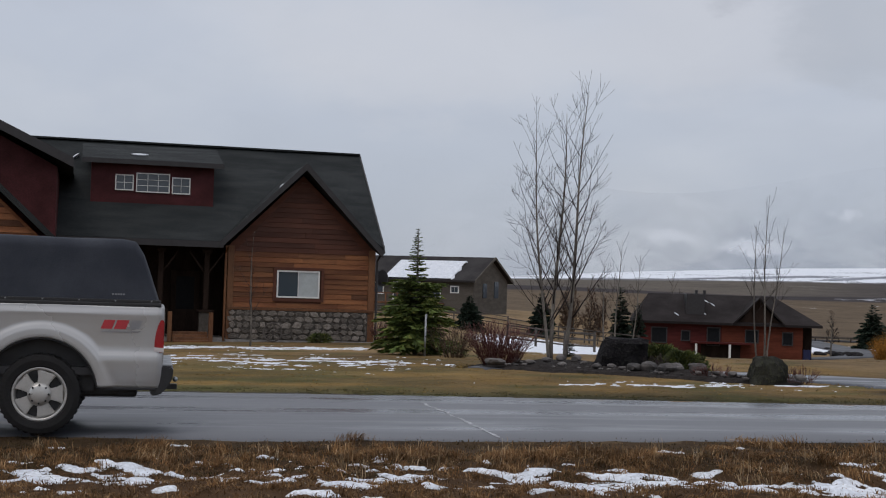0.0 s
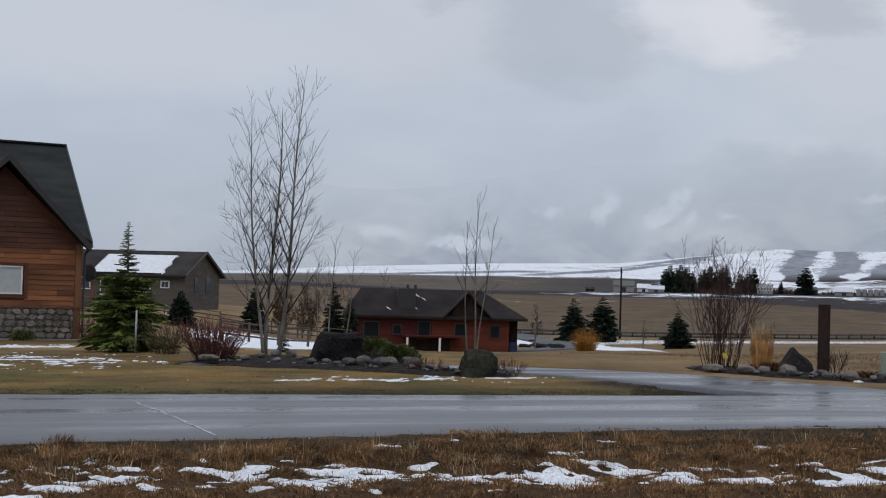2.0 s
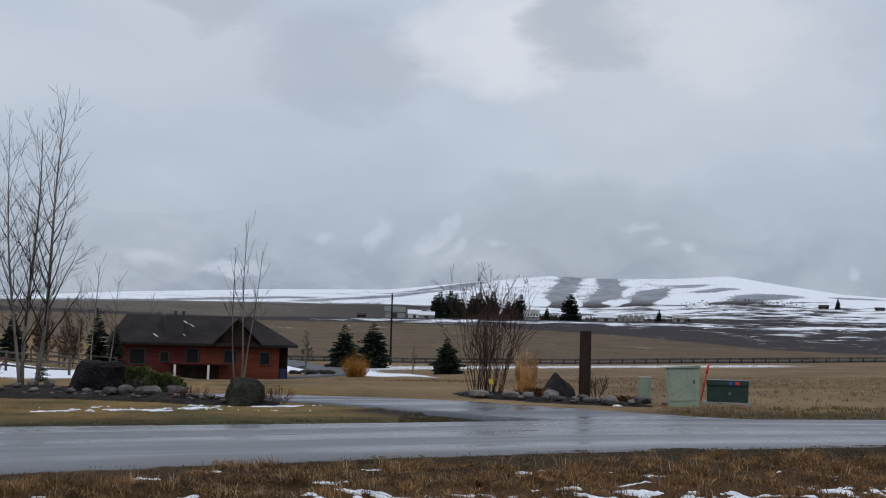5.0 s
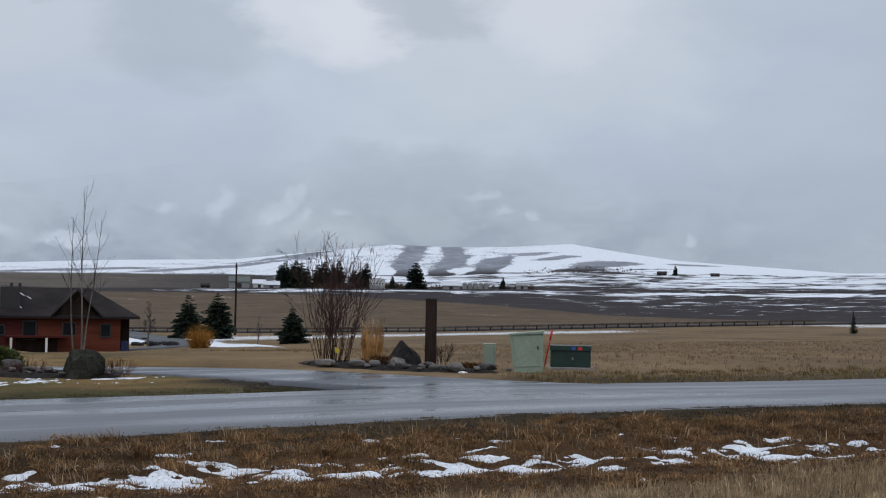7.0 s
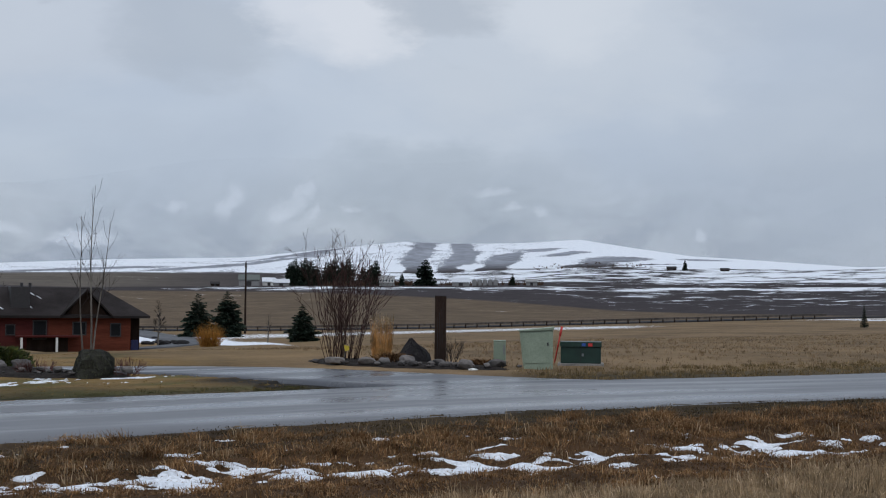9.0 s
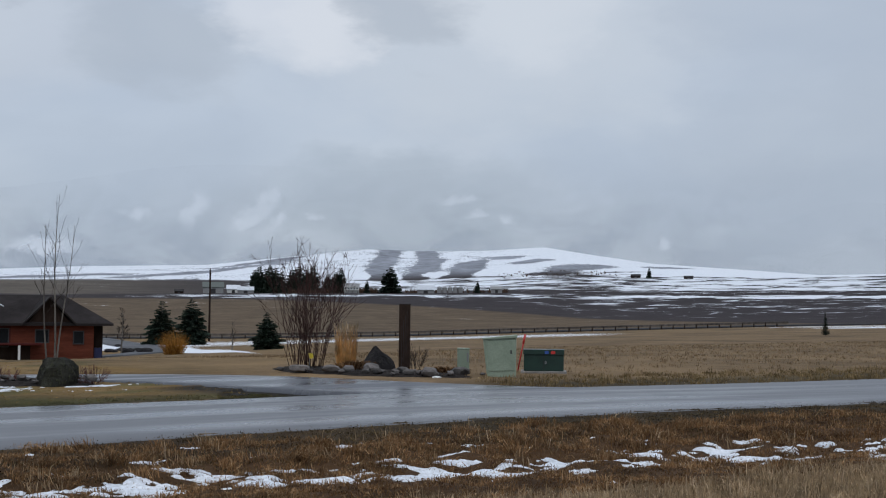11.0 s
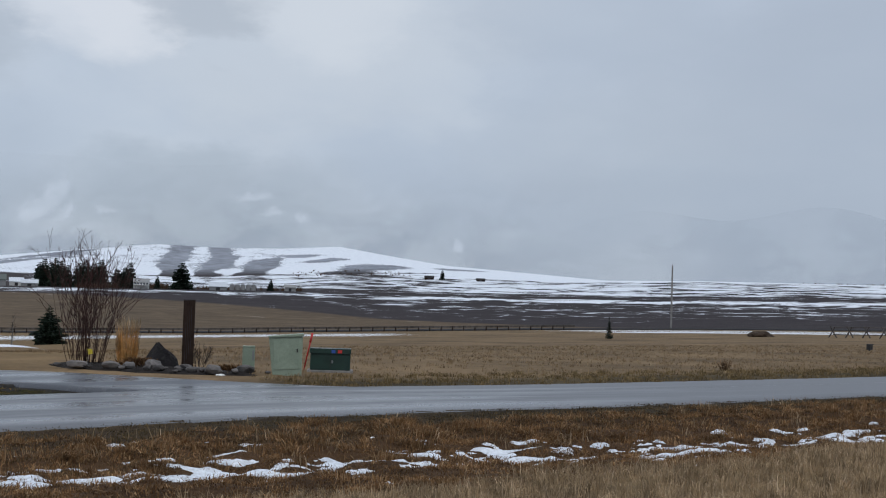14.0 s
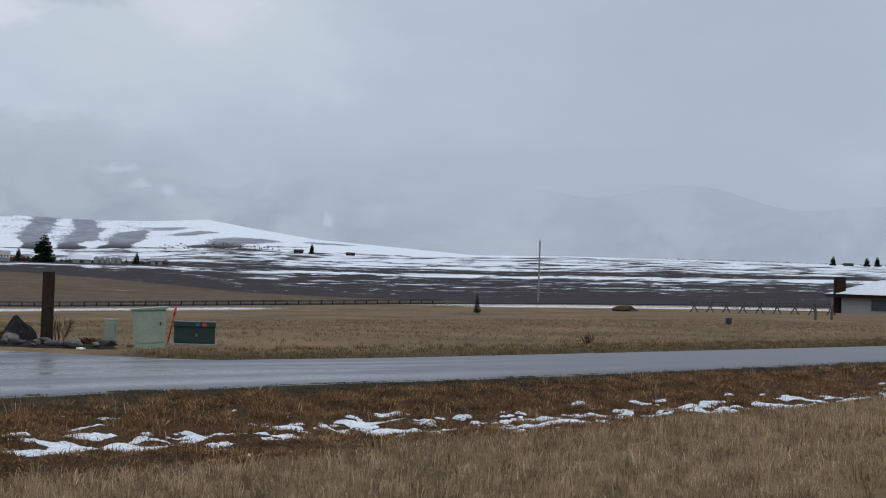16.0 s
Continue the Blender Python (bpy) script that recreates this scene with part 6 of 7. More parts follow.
# ---------------------------------------------------------------- neighbouring houses
TAUPE = mottled("taupe_siding", (0.120, 0.104, 0.088), (0.090, 0.078, 0.066), 1.0, 14.0, 0.8, 0.2, stretch=(0.3, 1, 3), vary=0.1)
RED_LOG = mottled("red_stained_siding", (0.105, 0.018, 0.015), (0.060, 0.011, 0.010), 0.6, 10.0, 0.75, 0.2, stretch=(0.3, 1, 3), vary=0.3)
ORANGE_LOG = mottled("orange_stained_siding", (0.145, 0.036, 0.017), (0.092, 0.021, 0.011), 0.6, 10.0, 0.75, 0.2, stretch=(0.3, 1, 3), vary=0.3)
DARK_ROOF = mottled("charcoal_shingle", (0.040, 0.036, 0.036), (0.026, 0.024, 0.025), 0.5, 12.0, 0.9, 0.2, relief=0.5, dist=0.03)
GREY_CLAD = plain("grey_cladding", (0.26, 0.26, 0.26), 0.7)
BARN_GREEN = plain("green_tin", (0.07, 0.085, 0.075), 0.5)

x, y = flat(-1.12, 131)
grey = thing("grey_house", pose(x, y, lie(x, y) + 0.75, 0, 0, -25), "taupe single-storey house with snow on its dark roof", "house")
part("wall", prism(bmesh.new(), [(0, -0.6), (0, 2.7), (4.2, 4.75), (8.4, 2.7), (8.4, -0.6)], 0, -14.0, 0), TAUPE, grey)
gr_roof = slopes("roof", [[(-14.4, -0.5, 2.65), (0.4, -0.5, 2.65), (0.4, 4.2, 5.0), (-14.4, 4.2, 5.0)],
                          [(0.4, 4.2, 5.0), (0.4, 8.9, 2.65), (-14.4, 8.9, 2.65), (-14.4, 4.2, 5.0)]], 0.18, DARK_ROOF, grey, "dark shingle roof")
bm = bmesh.new()
rs = random.Random(4)
nx, ny = 44, 10
grid = [[None] * (ny + 1) for _ in range(nx + 1)]
for i in range(nx + 1):
    for j in range(ny + 1):
        u = -9.6 + 7.6 * i / nx + (0.3 * noise.noise((j * 0.9, i * 0.1, 2)) if i in (0, nx) else 0) + 0.9 * (j / ny) * (1 if i == 0 else 0) - (0.4 * rs.random() if i == nx else 0)
        v = -0.45 + (3.95) * j / ny + (0.22 * noise.noise((i * 0.5, 0, 5)) - 0.25 if j == ny else 0)
        edge = min(i, nx - i, j + 1, ny - j)
        grid[i][j] = bm.verts.new((u, v, 2.67 + (v + 0.5) * 0.5 + (0.0 if edge == 0 else 0.10) - 0.02 * (edge == 0)))
for i in range(nx):
    for j in range(ny):
        bm.faces.new((grid[i][j], grid[i + 1][j], grid[i + 1][j + 1], grid[i][j + 1]))
part("snow_sheet", bm, SNOW, gr_roof, "melting sheet of snow", smooth=True)
for a in (0.42,):
    bm = bmesh.new()
    rib(bm, (a, -0.55, 2.7), (a, 4.2, 5.05), 0.08, 0.25)
    rib(bm, (a, 8.95, 2.7), (a, 4.2, 5.05), 0.08, 0.25)
    part("bargeboard", bm, TAUPE, grey)
for x0, x1, z0, z1 in ((-11.2, -9.6, 1.1, 2.3), (-8.6, -5.6, 0.6, 2.4), (-2.4, -1.5, 1.4, 2.1), (-4.6, -3.4, 0.9, 2.2)):
    window(grey, x0, x1, z0, z1, -0.03, WHITE_PAINT, 2, 1, t=0.1)
deck = part("deck", boxed(-9.5, -3.0, -2.6, -0.05, 0.25, 0.42, 0.02), TRIM_WOOD, grey, "orange-brown timber deck")
for k in range(6):
    part("deck_post", boxed(-9.4 + 1.25 * k, -9.28 + 1.25 * k, -2.55, -2.43, -0.6, 1.3), TRIM_WOOD, deck)
part("deck_rail", boxed(-9.5, -3.0, -2.57, -2.47, 1.2, 1.3), TRIM_WOOD, deck)
bm = bmesh.new()
box(bm, 0.0, 0.06, 2.2, 3.1, 1.0, 2.4)
box(bm, 0.0, 0.06, 5.0, 6.0, 1.0, 2.6)
part("gable_window", bm, PANE, grey)

x, y = flat(-7.95, 104)
red = thing("red_house", pose(x, y, lie(x, y) - 1.3, 0, 0, -6), "red-stained two-level house with brown shingle roof", "house")
RE, RR, RW = 3.35, 5.4, 13.1
part("wall", boxed(0, 6.2, 0, 8, -0.4, RE), RED_LOG, red)
part("wall", boxed(6.2, RW - 1.0, 0, 8, -0.4, RE), ORANGE_LOG, red)
part("porch_wall", boxed(RW - 1.0, RW - 0.1, 1.6, 8, -0.4, RE), DARK_WOOD, red)
bm = bmesh.new()
quad = lambda *p: bm.faces.new([bm.verts.new(q) for q in p])
e0, e1, yb = -0.35, RW + 0.35, 8.5
quad((e0, -0.5, RE), (e1, -0.5, RE), (RW - 2.7, 4, RR), (0.9, 4, RR))
quad((e1, -0.5, RE), (e1, yb, RE), (RW - 2.7, 4, RR))
quad((e1, yb, RE), (e0, yb, RE), (0.9, 4, RR), (RW - 2.7, 4, RR))
quad((e0, yb, RE), (e0, -0.5, RE), (0.9, 4, RR))
quad((e0, -0.5, RE - 0.18), (e0, yb, RE - 0.18), (e1, yb, RE - 0.18), (e1, -0.5, RE - 0.18))
for a, b in (((e0, -0.5), (e1, -0.5)), ((e1, -0.5), (e1, yb)), ((e1, yb), (e0, yb)), ((e0, yb), (e0, -0.5))):
    quad((*a, RE - 0.18), (*b, RE - 0.18), (*b, RE), (*a, RE))
bmesh.ops.remove_doubles(bm, verts=bm.verts, dist=0.001)
bmesh.ops.recalc_face_normals(bm, faces=bm.faces[:])
rroof = part("roof", bm, SHINGLE_BROWN, red, "brown hipped shingle roof")
part("chimney", boxed(3.6, 4.95, 0.7, 3.6, 3.5, RR + 0.02, 0.02), FASCIA, red, "dark clad chimney chase")
for x0 in (4.5, 5.1):
    part("flue", tube(bmesh.new(), [(x0, 3.0, RR - 0.1), (x0, 3.0, RR + 0.32)], [0.11, 0.11], 8), FASCIA, red)
dg = part("cross_gable", prism(bmesh.new(), [(7.2, RE - 0.1), (10.5, RE - 0.1), (8.85, RR - 0.25)], 1, -0.3, 3.6), DARK_WOOD, red)
for s in (0, 1):
    a = (6.9, RE - 0.05) if s == 0 else (10.8, RE - 0.05)
    part("gable_roof", slab(bmesh.new(), [(a[0], -0.7, a[1]), (a[0], 3.8, a[1]), (8.85, 3.8, RR - 0.1), (8.85, -0.7, RR - 0.1)], 0.14), SHINGLE_BROWN, dg)
for x0, x1, z0, z1 in ((1.0, 2.2, 1.7, 2.9), (5.1, 6.1, 1.6, 3.0), (7.9, 8.9, 1.9, 2.9), (10.6, 11.4, 1.8, 2.8), (3.2, 3.9, 1.9, 2.7)):
    window(red, x0, x1, z0, z1, -0.03, FASCIA, 1, 1, t=0.08, pane_mats=[GLASS_DIM])
# flat dark panel on the wall, standing in for a shaded recess
part("lower_recess", boxed(4.7, 7.6, -0.04, -0.005, 0.2, 1.70), DARK_WOOD, red)
part("balcony", boxed(3.9, 8.3, -1.0, -0.02, 1.78, 1.92, 0.01), RED_LOG, red)
for x0 in (4.2, 6.65):
    part("balcony_post", boxed(x0, x0 + 0.16, -0.98, -0.82, -0.5, 1.78, 0.01), WHITE_PAINT, red, "white post")
part("blue_tarp", boxed(RW - 0.75, RW - 0.2, 1.3, 1.58, 0.2, 1.5, 0.03), plain("blue_tarp", (0.02, 0.03, 0.12), 0.5), red)
for px, py, sx in ((2.9, 0.6, 0.3), (5.2, 2.9, 0.4), (5.7, 2.3, 0.3), (4.9, 0.9, 0.35)):
    bm = bmesh.new()
    bmesh.ops.create_icosphere(bm, subdivisions=2, radius=1)
    bmesh.ops.transform(bm, matrix=pose(px, py, RE + (py + 0.5) * (RR - RE) / 4.5 + 0.03, 22, 0, 34) @ Matrix.Diagonal((sx * 0.22, sx * 1.1, 0.02, 1)), verts=bm.verts)
    part("snow_patch", bm, SNOW, rroof, smooth=True)

x, y = flat(-59.0, 150)
rh = thing("low_house", pose(x, y, lie(x, y) - 0.1, 0, 0, -52), "low house with a snow-covered hipped roof and dark chimney", "house")
part("wall", boxed(0, 16, 0, 9, -0.5, 2.0), GREY_CLAD, rh)
part("eave_band", boxed(-0.6, 16.6, -0.6, 9.6, 1.75, 2.1, 0.02), DARK_WOOD, rh)
bm = bmesh.new()
a = [bm.verts.new(p) for p in ((-0.7, -0.7, 2.12), (16.7, -0.7, 2.12), (16.7, 9.7, 2.12), (-0.7, 9.7, 2.12), (4.6, 4.5, 3.75), (11.4, 4.5, 3.75))]
for f in ((0, 1, 5, 4), (1, 2, 5), (2, 3, 4, 5), (3, 0, 4), (3, 2, 1, 0)):
    bm.faces.new([a[i] for i in f])
part("roof", bm, SNOW, rh, "snow-covered hipped roof")
part("chimney", boxed(-0.7, 0.45, 0.5, 1.6, 0.0, 3.9, 0.02), DARK_WOOD, rh)
window(rh, 3.0, 4.6, 0.5, 1.6, -0.03, FASCIA, 2, 1, t=0.08)


# ---------------------------------------------------------------- fences, poles, highway
def rail_fence(name, a, b, n, label, h=0.9, rails=3, cross=False):
    t = thing(name, pose(0, 0, 0), label, "fence")
    pts = []
    for i in range(n):
        q = i / (n - 1)
        px, py = a[0] + (b[0] - a[0]) * q, a[1] + (b[1] - a[1]) * q
        pts.append(Vector((px, py, lie(px, py))))
    for i, p in enumerate(pts):
        if cross:
            d = (pts[-1] - pts[0]).normalized() * 0.5
            for s in (-1, 1):
                part("post", tube(bmesh.new(), [p - d * s + Vector((0, 0, -0.1)), p + d * s * 0.6 + Vector((0, 0, h))], [0.07, 0.06], 6), GREY_WOOD, t)
        else:
            part("post", boxed(p.x - 0.05, p.x + 0.05, p.y - 0.05, p.y + 0.05, p.z - 0.2, p.z + h), GREY_WOOD, t)
    for p, q in zip(pts, pts[1:]):
        for k in range(rails):
            z = Vector((0, 0, h * (0.28 + 0.32 * k)))
            part("rail", tube(bmesh.new(), [p + z, q + z], [0.04, 0.035], 5), GREY_WOOD, t)
    return t


rail_fence("rail_fence", flat(5, 108), flat(-2.6, 102), 8, "weathered split-rail fence by the taupe house")
rail_fence("rail_fence", flat(-2.6, 92), flat(-8.0, 88), 6, "weathered split-rail fence above the snowy slope")
rail_fence("rail_fence", flat(-2.6, 58), flat(-6.2, 56), 4, "weathered split-rail fence across the snow", 0.8)
rail_fence("buck_fence", flat(-53.2, 140), flat(-58.6, 132), 9, "grey buck-and-rail fence along the field", 1.1, 3, True)


def pole(m, h, label, mat=GREY_WOOD):
    t = thing("utility_pole", m, label, "utility pole")
    part("shaft", tube(bmesh.new(), [(0, 0, -0.5), (0, 0, h)], [0.15, 0.10], 8), mat, t)
    part("insulator", tube(bmesh.new(), [(0.0, 0, h), (0, 0, h + 0.25)], [0.05, 0.035], 6), mat, t)
    part("bracket", boxed(-0.16, 0.16, -0.05, 0.05, h - 0.5, h - 0.4), mat, t)
    return t


pole(on(-19.15, 172), 8.75, "weathered wooden utility pole beside the highway", DARK_WOOD)
pole(on(-46.8, 204), 9.3, "pale grey utility pole beside the highway", CONCRETE)

hw_a, hw_b = flat(-8, 205), flat(-60, 225)
hw = [(hw_a[0] + (hw_b[0] - hw_a[0]) * i / 60, hw_a[1] + (hw_b[1] - hw_a[1]) * i / 60) for i in range(61)]
hd = Vector((hw_b[0] - hw_a[0], hw_b[1] - hw_a[1])).normalized()
hn = Vector((-hd.y, hd.x))
hz = [max(lie(px, py), lie(px - 4 * hn.x, py - 4 * hn.y), lie(px + 4 * hn.x, py + 4 * hn.y)) + 0.12 for px, py in hw]
highway = strip("highway", [(px + 3.6 * hn.x, py + 3.6 * hn.y) for px, py in hw], [(px - 3.6 * hn.x, py - 3.6 * hn.y) for px, py in hw], hz, mottled("dry_asphalt", (0.05, 0.05, 0.053), (0.035, 0.035, 0.038), 0.4, 20.0, 0.95, 0.05), 0.9, lean=False)
tagged(highway, "distant two-lane asphalt highway across the valley", "road", kind="structure")
guard = thing("guardrail", pose(0, 0, 0), "long steel guardrail along the distant highway", "guardrail")
gp = [Vector((px - 4.1 * hn.x, py - 4.1 * hn.y, z)) for (px, py), z in zip(hw, hz)]
for p, q in zip(gp[8:38], gp[9:39]):
    for k in range(2):
        c = p.lerp(q, k / 2)
        part("post", boxed(c.x - 0.06, c.x + 0.06, c.y - 0.06, c.y + 0.06, c.z - 1.1, c.z + 0.5), DARK_WOOD, guard)
    bm = bmesh.new()
    rib(bm, p + Vector((0, 0, 0.58)), q + Vector((0, 0, 0.58)), 0.09, 0.28)
    part("rail", bm, GREY_WOOD, guard)

lane_mid = spline([flat(-13.6, 215), flat(-14.7, 190), flat(-15.7, 162), flat(-16.8, 137), flat(-17.0, 122), flat(-15.4, 113), flat(-12.6, 110)], 6)
lane_l, lane_r = [], []
for i, (px, py) in enumerate(lane_mid):
    q = lane_mid[min(i + 1, len(lane_mid) - 1)]
    o = lane_mid[max(i - 1, 0)]
    dv = Vector((q[0] - o[0], q[1] - o[1])).normalized() * 2.0
    lane_l.append((px - dv.y, py + dv.x))
    lane_r.append((px + dv.y, py - dv.x))
side_lane = strip("side_lane", lane_l, lane_r, [0.0] * len(lane_mid), mottled("old_asphalt", (0.11, 0.115, 0.125), (0.075, 0.078, 0.086), 0.4, 20.0, 0.8, 0.2), 0.3, lambda px, py: lie(px, py) + 0.10)
tagged(side_lane, "grey asphalt lane curving past the red house", "driveway", kind="structure")
for k in range(14):
    q = rn.random()
    x, y = flat(-15.2 - 1.6 * q + rn.uniform(-0.25, 0.25), 118 + 40 * (1 - q) * rn.random())
    sz = rn.uniform(0.25, 0.6)
    rock("lane_stone", pose(x, y, lie(x, y), 0, 0, rn.uniform(0, 360)), "dark stone lying in the snow beside the lane", sz * 1.4, sz, sz * 0.8, DARK_ROCK, 300 + k, "stones beside the lane", 0.25, cat="stone", cuts=2)

# small things in the field
rock("earth_mound", on(-50.45, 140, 40, 0.1), "low brown heap of earth and weeds in the field", 3.0, 1.4, 0.72, mottled("earth", (0.075, 0.05, 0.032), (0.045, 0.03, 0.02), 2.0, 12.0, 0.95, 0.1, relief=1.0, dist=0.1), 4, cat="mound")
bk = thing("field_marker", on(-54.62, 72), "small black marker box standing in the dry field", "marker")
part("body", boxed(-0.13, 0.13, -0.1, 0.1, 0.06, 0.36, 0.02), BLACK_PLASTIC, bk)
part("arm", boxed(0.1, 0.3, -0.02, 0.02, 0.3, 0.34), BLACK_PLASTIC, bk)
part("stem", boxed(-0.03, 0.03, -0.03, 0.03, -0.1, 0.07), BLACK_PLASTIC, bk)
for az, d in ((-58.0, 98), (-58.62, 100)):
    pt = thing("field_post", on(az, d), "short weathered stake in the field", "post", "stakes in the field")
    part("shaft", tube(bmesh.new(), [(0, 0, -0.1), (0.03, 0, 0.9)], [0.09, 0.07], 7), GREY_WOOD, pt)
    part("brush", tube(bmesh.new(), [(0.1, 0, -0.05), (0.18, 0, 0.6)], [0.06, 0.02], 5), GREY_WOOD, pt)
random.seed(3)
bush("dry_weed", on(-49.0, 36), "rusty dry weed in the straw field", 24, 0.35, 0.4, RUST_GRASS, 1, 0.008, cat="weed")

# ---------------------------------------------------------------- farm across the valley
def shed(name, az, d, w, dp, h, rise, wall, roof_mat, label, turn=0.0):
    x, y = flat(az, d)
    t = thing(name, pose(x, y, lie(x, y) - 0.3, 0, 0, az + turn), label, "farm building", "far farm buildings")
    part("wall", prism(bmesh.new(), [(0, -0.5), (0, h), (dp / 2, h + rise), (dp, h), (dp, -0.5)], 0, -w / 2, w / 2), wall, t)
    slopes("roof", [[(-w / 2 - 0.4, -0.5, h - 0.1), (w / 2 + 0.4, -0.5, h - 0.1), (w / 2 + 0.4, dp / 2, h + rise + 0.2), (-w / 2 - 0.4, dp / 2, h + rise + 0.2)],
                    [(-w / 2 - 0.4, dp / 2, h + rise + 0.2), (w / 2 + 0.4, dp / 2, h + rise + 0.2), (w / 2 + 0.4, dp + 0.5, h - 0.1), (-w / 2 - 0.4, dp + 0.5, h - 0.1)]], 0.25, roof_mat, t)
    part("door", boxed(-w * 0.12, w * 0.12, -0.06, 0.0, -0.3, h * 0.75), FASCIA, t)
    return t


shed("barn", -19.28, 960, 14, 12, 4.6, 3.4, GREY_CLAD, BARN_GREEN, "far barn with a dark green roof")
shed("shed", -20.1, 975, 9, 8, 3.2, 2.6, WHITE_PAINT, SNOW, "far white shed with a snowy roof")
shed("shed", -20.6, 955, 11, 8, 2.6, 2.2, GREY_CLAD, SNOW, "far grey shed with a snowy roof")
shed("shed", -17.9, 960, 6, 6, 2.0, 1.2, DARK_WOOD, DARK_ROOF, "far dark low shed")
shed("shed", -28.05, 965, 12, 9, 3.0, 2.8, GREY_CLAD, SNOW, "far low shed with a snow-covered roof")
shed("shed", -31.0, 985, 8, 7, 3.2, 1.8, GREY_CLAD, GREY_CLAD, "far pale metal shed")
shed("house", -36.75, 1900, 13, 9, 3.0, 2.5, DARK_WOOD, DARK_ROOF, "far dark farmhouse on the snowy bench")
shed("house", -38.9, 1850, 12, 9, 2.5, 2.0, DARK_WOOD, DARK_ROOF, "far dark cabin on the snowy bench")
shed("house", -59.2, 2050, 14, 9, 2.0, 2.2, DARK_WOOD, DARK_ROOF, "far dark house on the ridge")
x, y = flat(-24.95, 965)
wh = thing("farmhouse", pose(x, y, lie(x, y) - 0.3, 0, 0, -25), "far white two-storey farmhouse with a porch", "house")
part("wall", boxed(-5, 5.5, 0, 8, -0.5, 4.6), WHITE_PAINT, wh)
part("roof", prism(bmesh.new(), [(-0.5, 4.6), (4, 7.2), (8.5, 4.6)], 0, -5.4, 5.9), GREY_CLAD, wh)
part("gable", prism(bmesh.new(), [(-4.6, 4.4), (-1.0, 4.4), (-2.8, 6.8)], 1, -0.3, 4), WHITE_PAINT, wh)
part("porch_roof", boxed(-5.2, 5.7, -2.4, -0.05, 2.3, 2.6), GREY_CLAD, wh)
for k in range(6):
    part("porch_post", boxed(-5.1 + 2.1 * k, -4.85 + 2.1 * k, -2.3, -2.05, -0.5, 2.3), WHITE_PAINT, wh)
for k in range(5):
    part("window", boxed(-4.4 + 2.0 * k, -3.3 + 2.0 * k, -0.06, -0.005, 3.1, 4.3), PANE, wh)
for k in range(5):
    x, y = flat(-28.62 - 0.22 * k, 990)
    s = thing("grain_bin", pose(x, y, lie(x, y) - 0.3), "far grey steel grain bin", "grain bin", "far grain bins")
    part("wall", tube(bmesh.new(), [(0, 0, -0.5), (0, 0, 4.2)], [1.7, 1.7], 14), GREY_CLAD, s)
    part("cone_roof", tube(bmesh.new(), [(0, 0, 4.2), (0, 0, 5.3)], [1.8, 0.2], 14), STEEL, s)

rf = random.Random(6)
ftree = conifer("spruce_tree", pose(0, 0, -500), "far dark conifer sheltering the farm", 12.2, 3.6, NEEDLE_DARK, 15, 10, 6, 0, 0.045, "conifers round the far farm", 77, fall=0.5)
first = True
for az, d, h, wd in ((-20.95, 985, 11, 1), (-21.15, 970, 12.5, 1), (-21.4, 985, 11.5, 1), (-21.62, 965, 13, 1), (-21.85, 980, 12, 1), (-22.05, 970, 10, 1), (-22.5, 975, 11, 1.2), (-22.75, 985, 12.5, 1.3), (-23.1, 975, 11, 1.2),
                     (-23.35, 985, 13, 1.1), (-24.0, 980, 9, 1.3), (-24.3, 975, 10, 1.1), (-24.5, 985, 12, 1.0), (-25.6, 980, 6, 0.9), (-30.2, 985, 5.5, 1), (-26.55, 965, 12.4, 1.5), (-37.3, 1900, 9, 1), (-58.6, 2050, 9, 1.2), (-59.9, 2060, 8, 1.4), (-60.3, 2080, 9, 1.2)):
    x, y = flat(az, d)
    m = pose(x, y, lie(x, y) - 0.3, 0, 0, rf.uniform(0, 360)) @ Matrix.Diagonal((wd * h / 8.5, wd * h / 8.5, h / 8, 1))
    if first:
        ftree.matrix_basis, first = m, False
    else:
        c = copy_thing(ftree, m)
        c.matrix_basis = m
# bare windbreak and low brush, too many to count
st = Sticks()
for _ in range(420):
    az, d = rf.choice(((rf.uniform(-31.5, -27.2), 1010), (rf.uniform(-26, -25.2), 1000), (rf.uniform(-24, -22.4), 960), (rf.uniform(-36, -31), rf.uniform(2000, 2300)), (rf.uniform(-61, -52), 2150)))
    x, y = flat(az, d + rf.uniform(-10, 10))
    z = lie(x, y)
    h = rf.uniform(2.0, 4.8) * (1.0 if d < 1500 else 0.75)
    for _ in range(7):
        st.blade((x + rf.uniform(-0.6, 0.6), y, z - 0.3), (x + rf.uniform(-1.6, 1.6), y + rf.uniform(-1, 1), z + h * rf.uniform(0.5, 1)), 0.45 * (d / 1000) ** 0.5)
tagged(st.out("brush", DEAD_LEAF, smooth=False), "far grey-brown windbreak brush and scattered trees", "brush", kind="stuff")

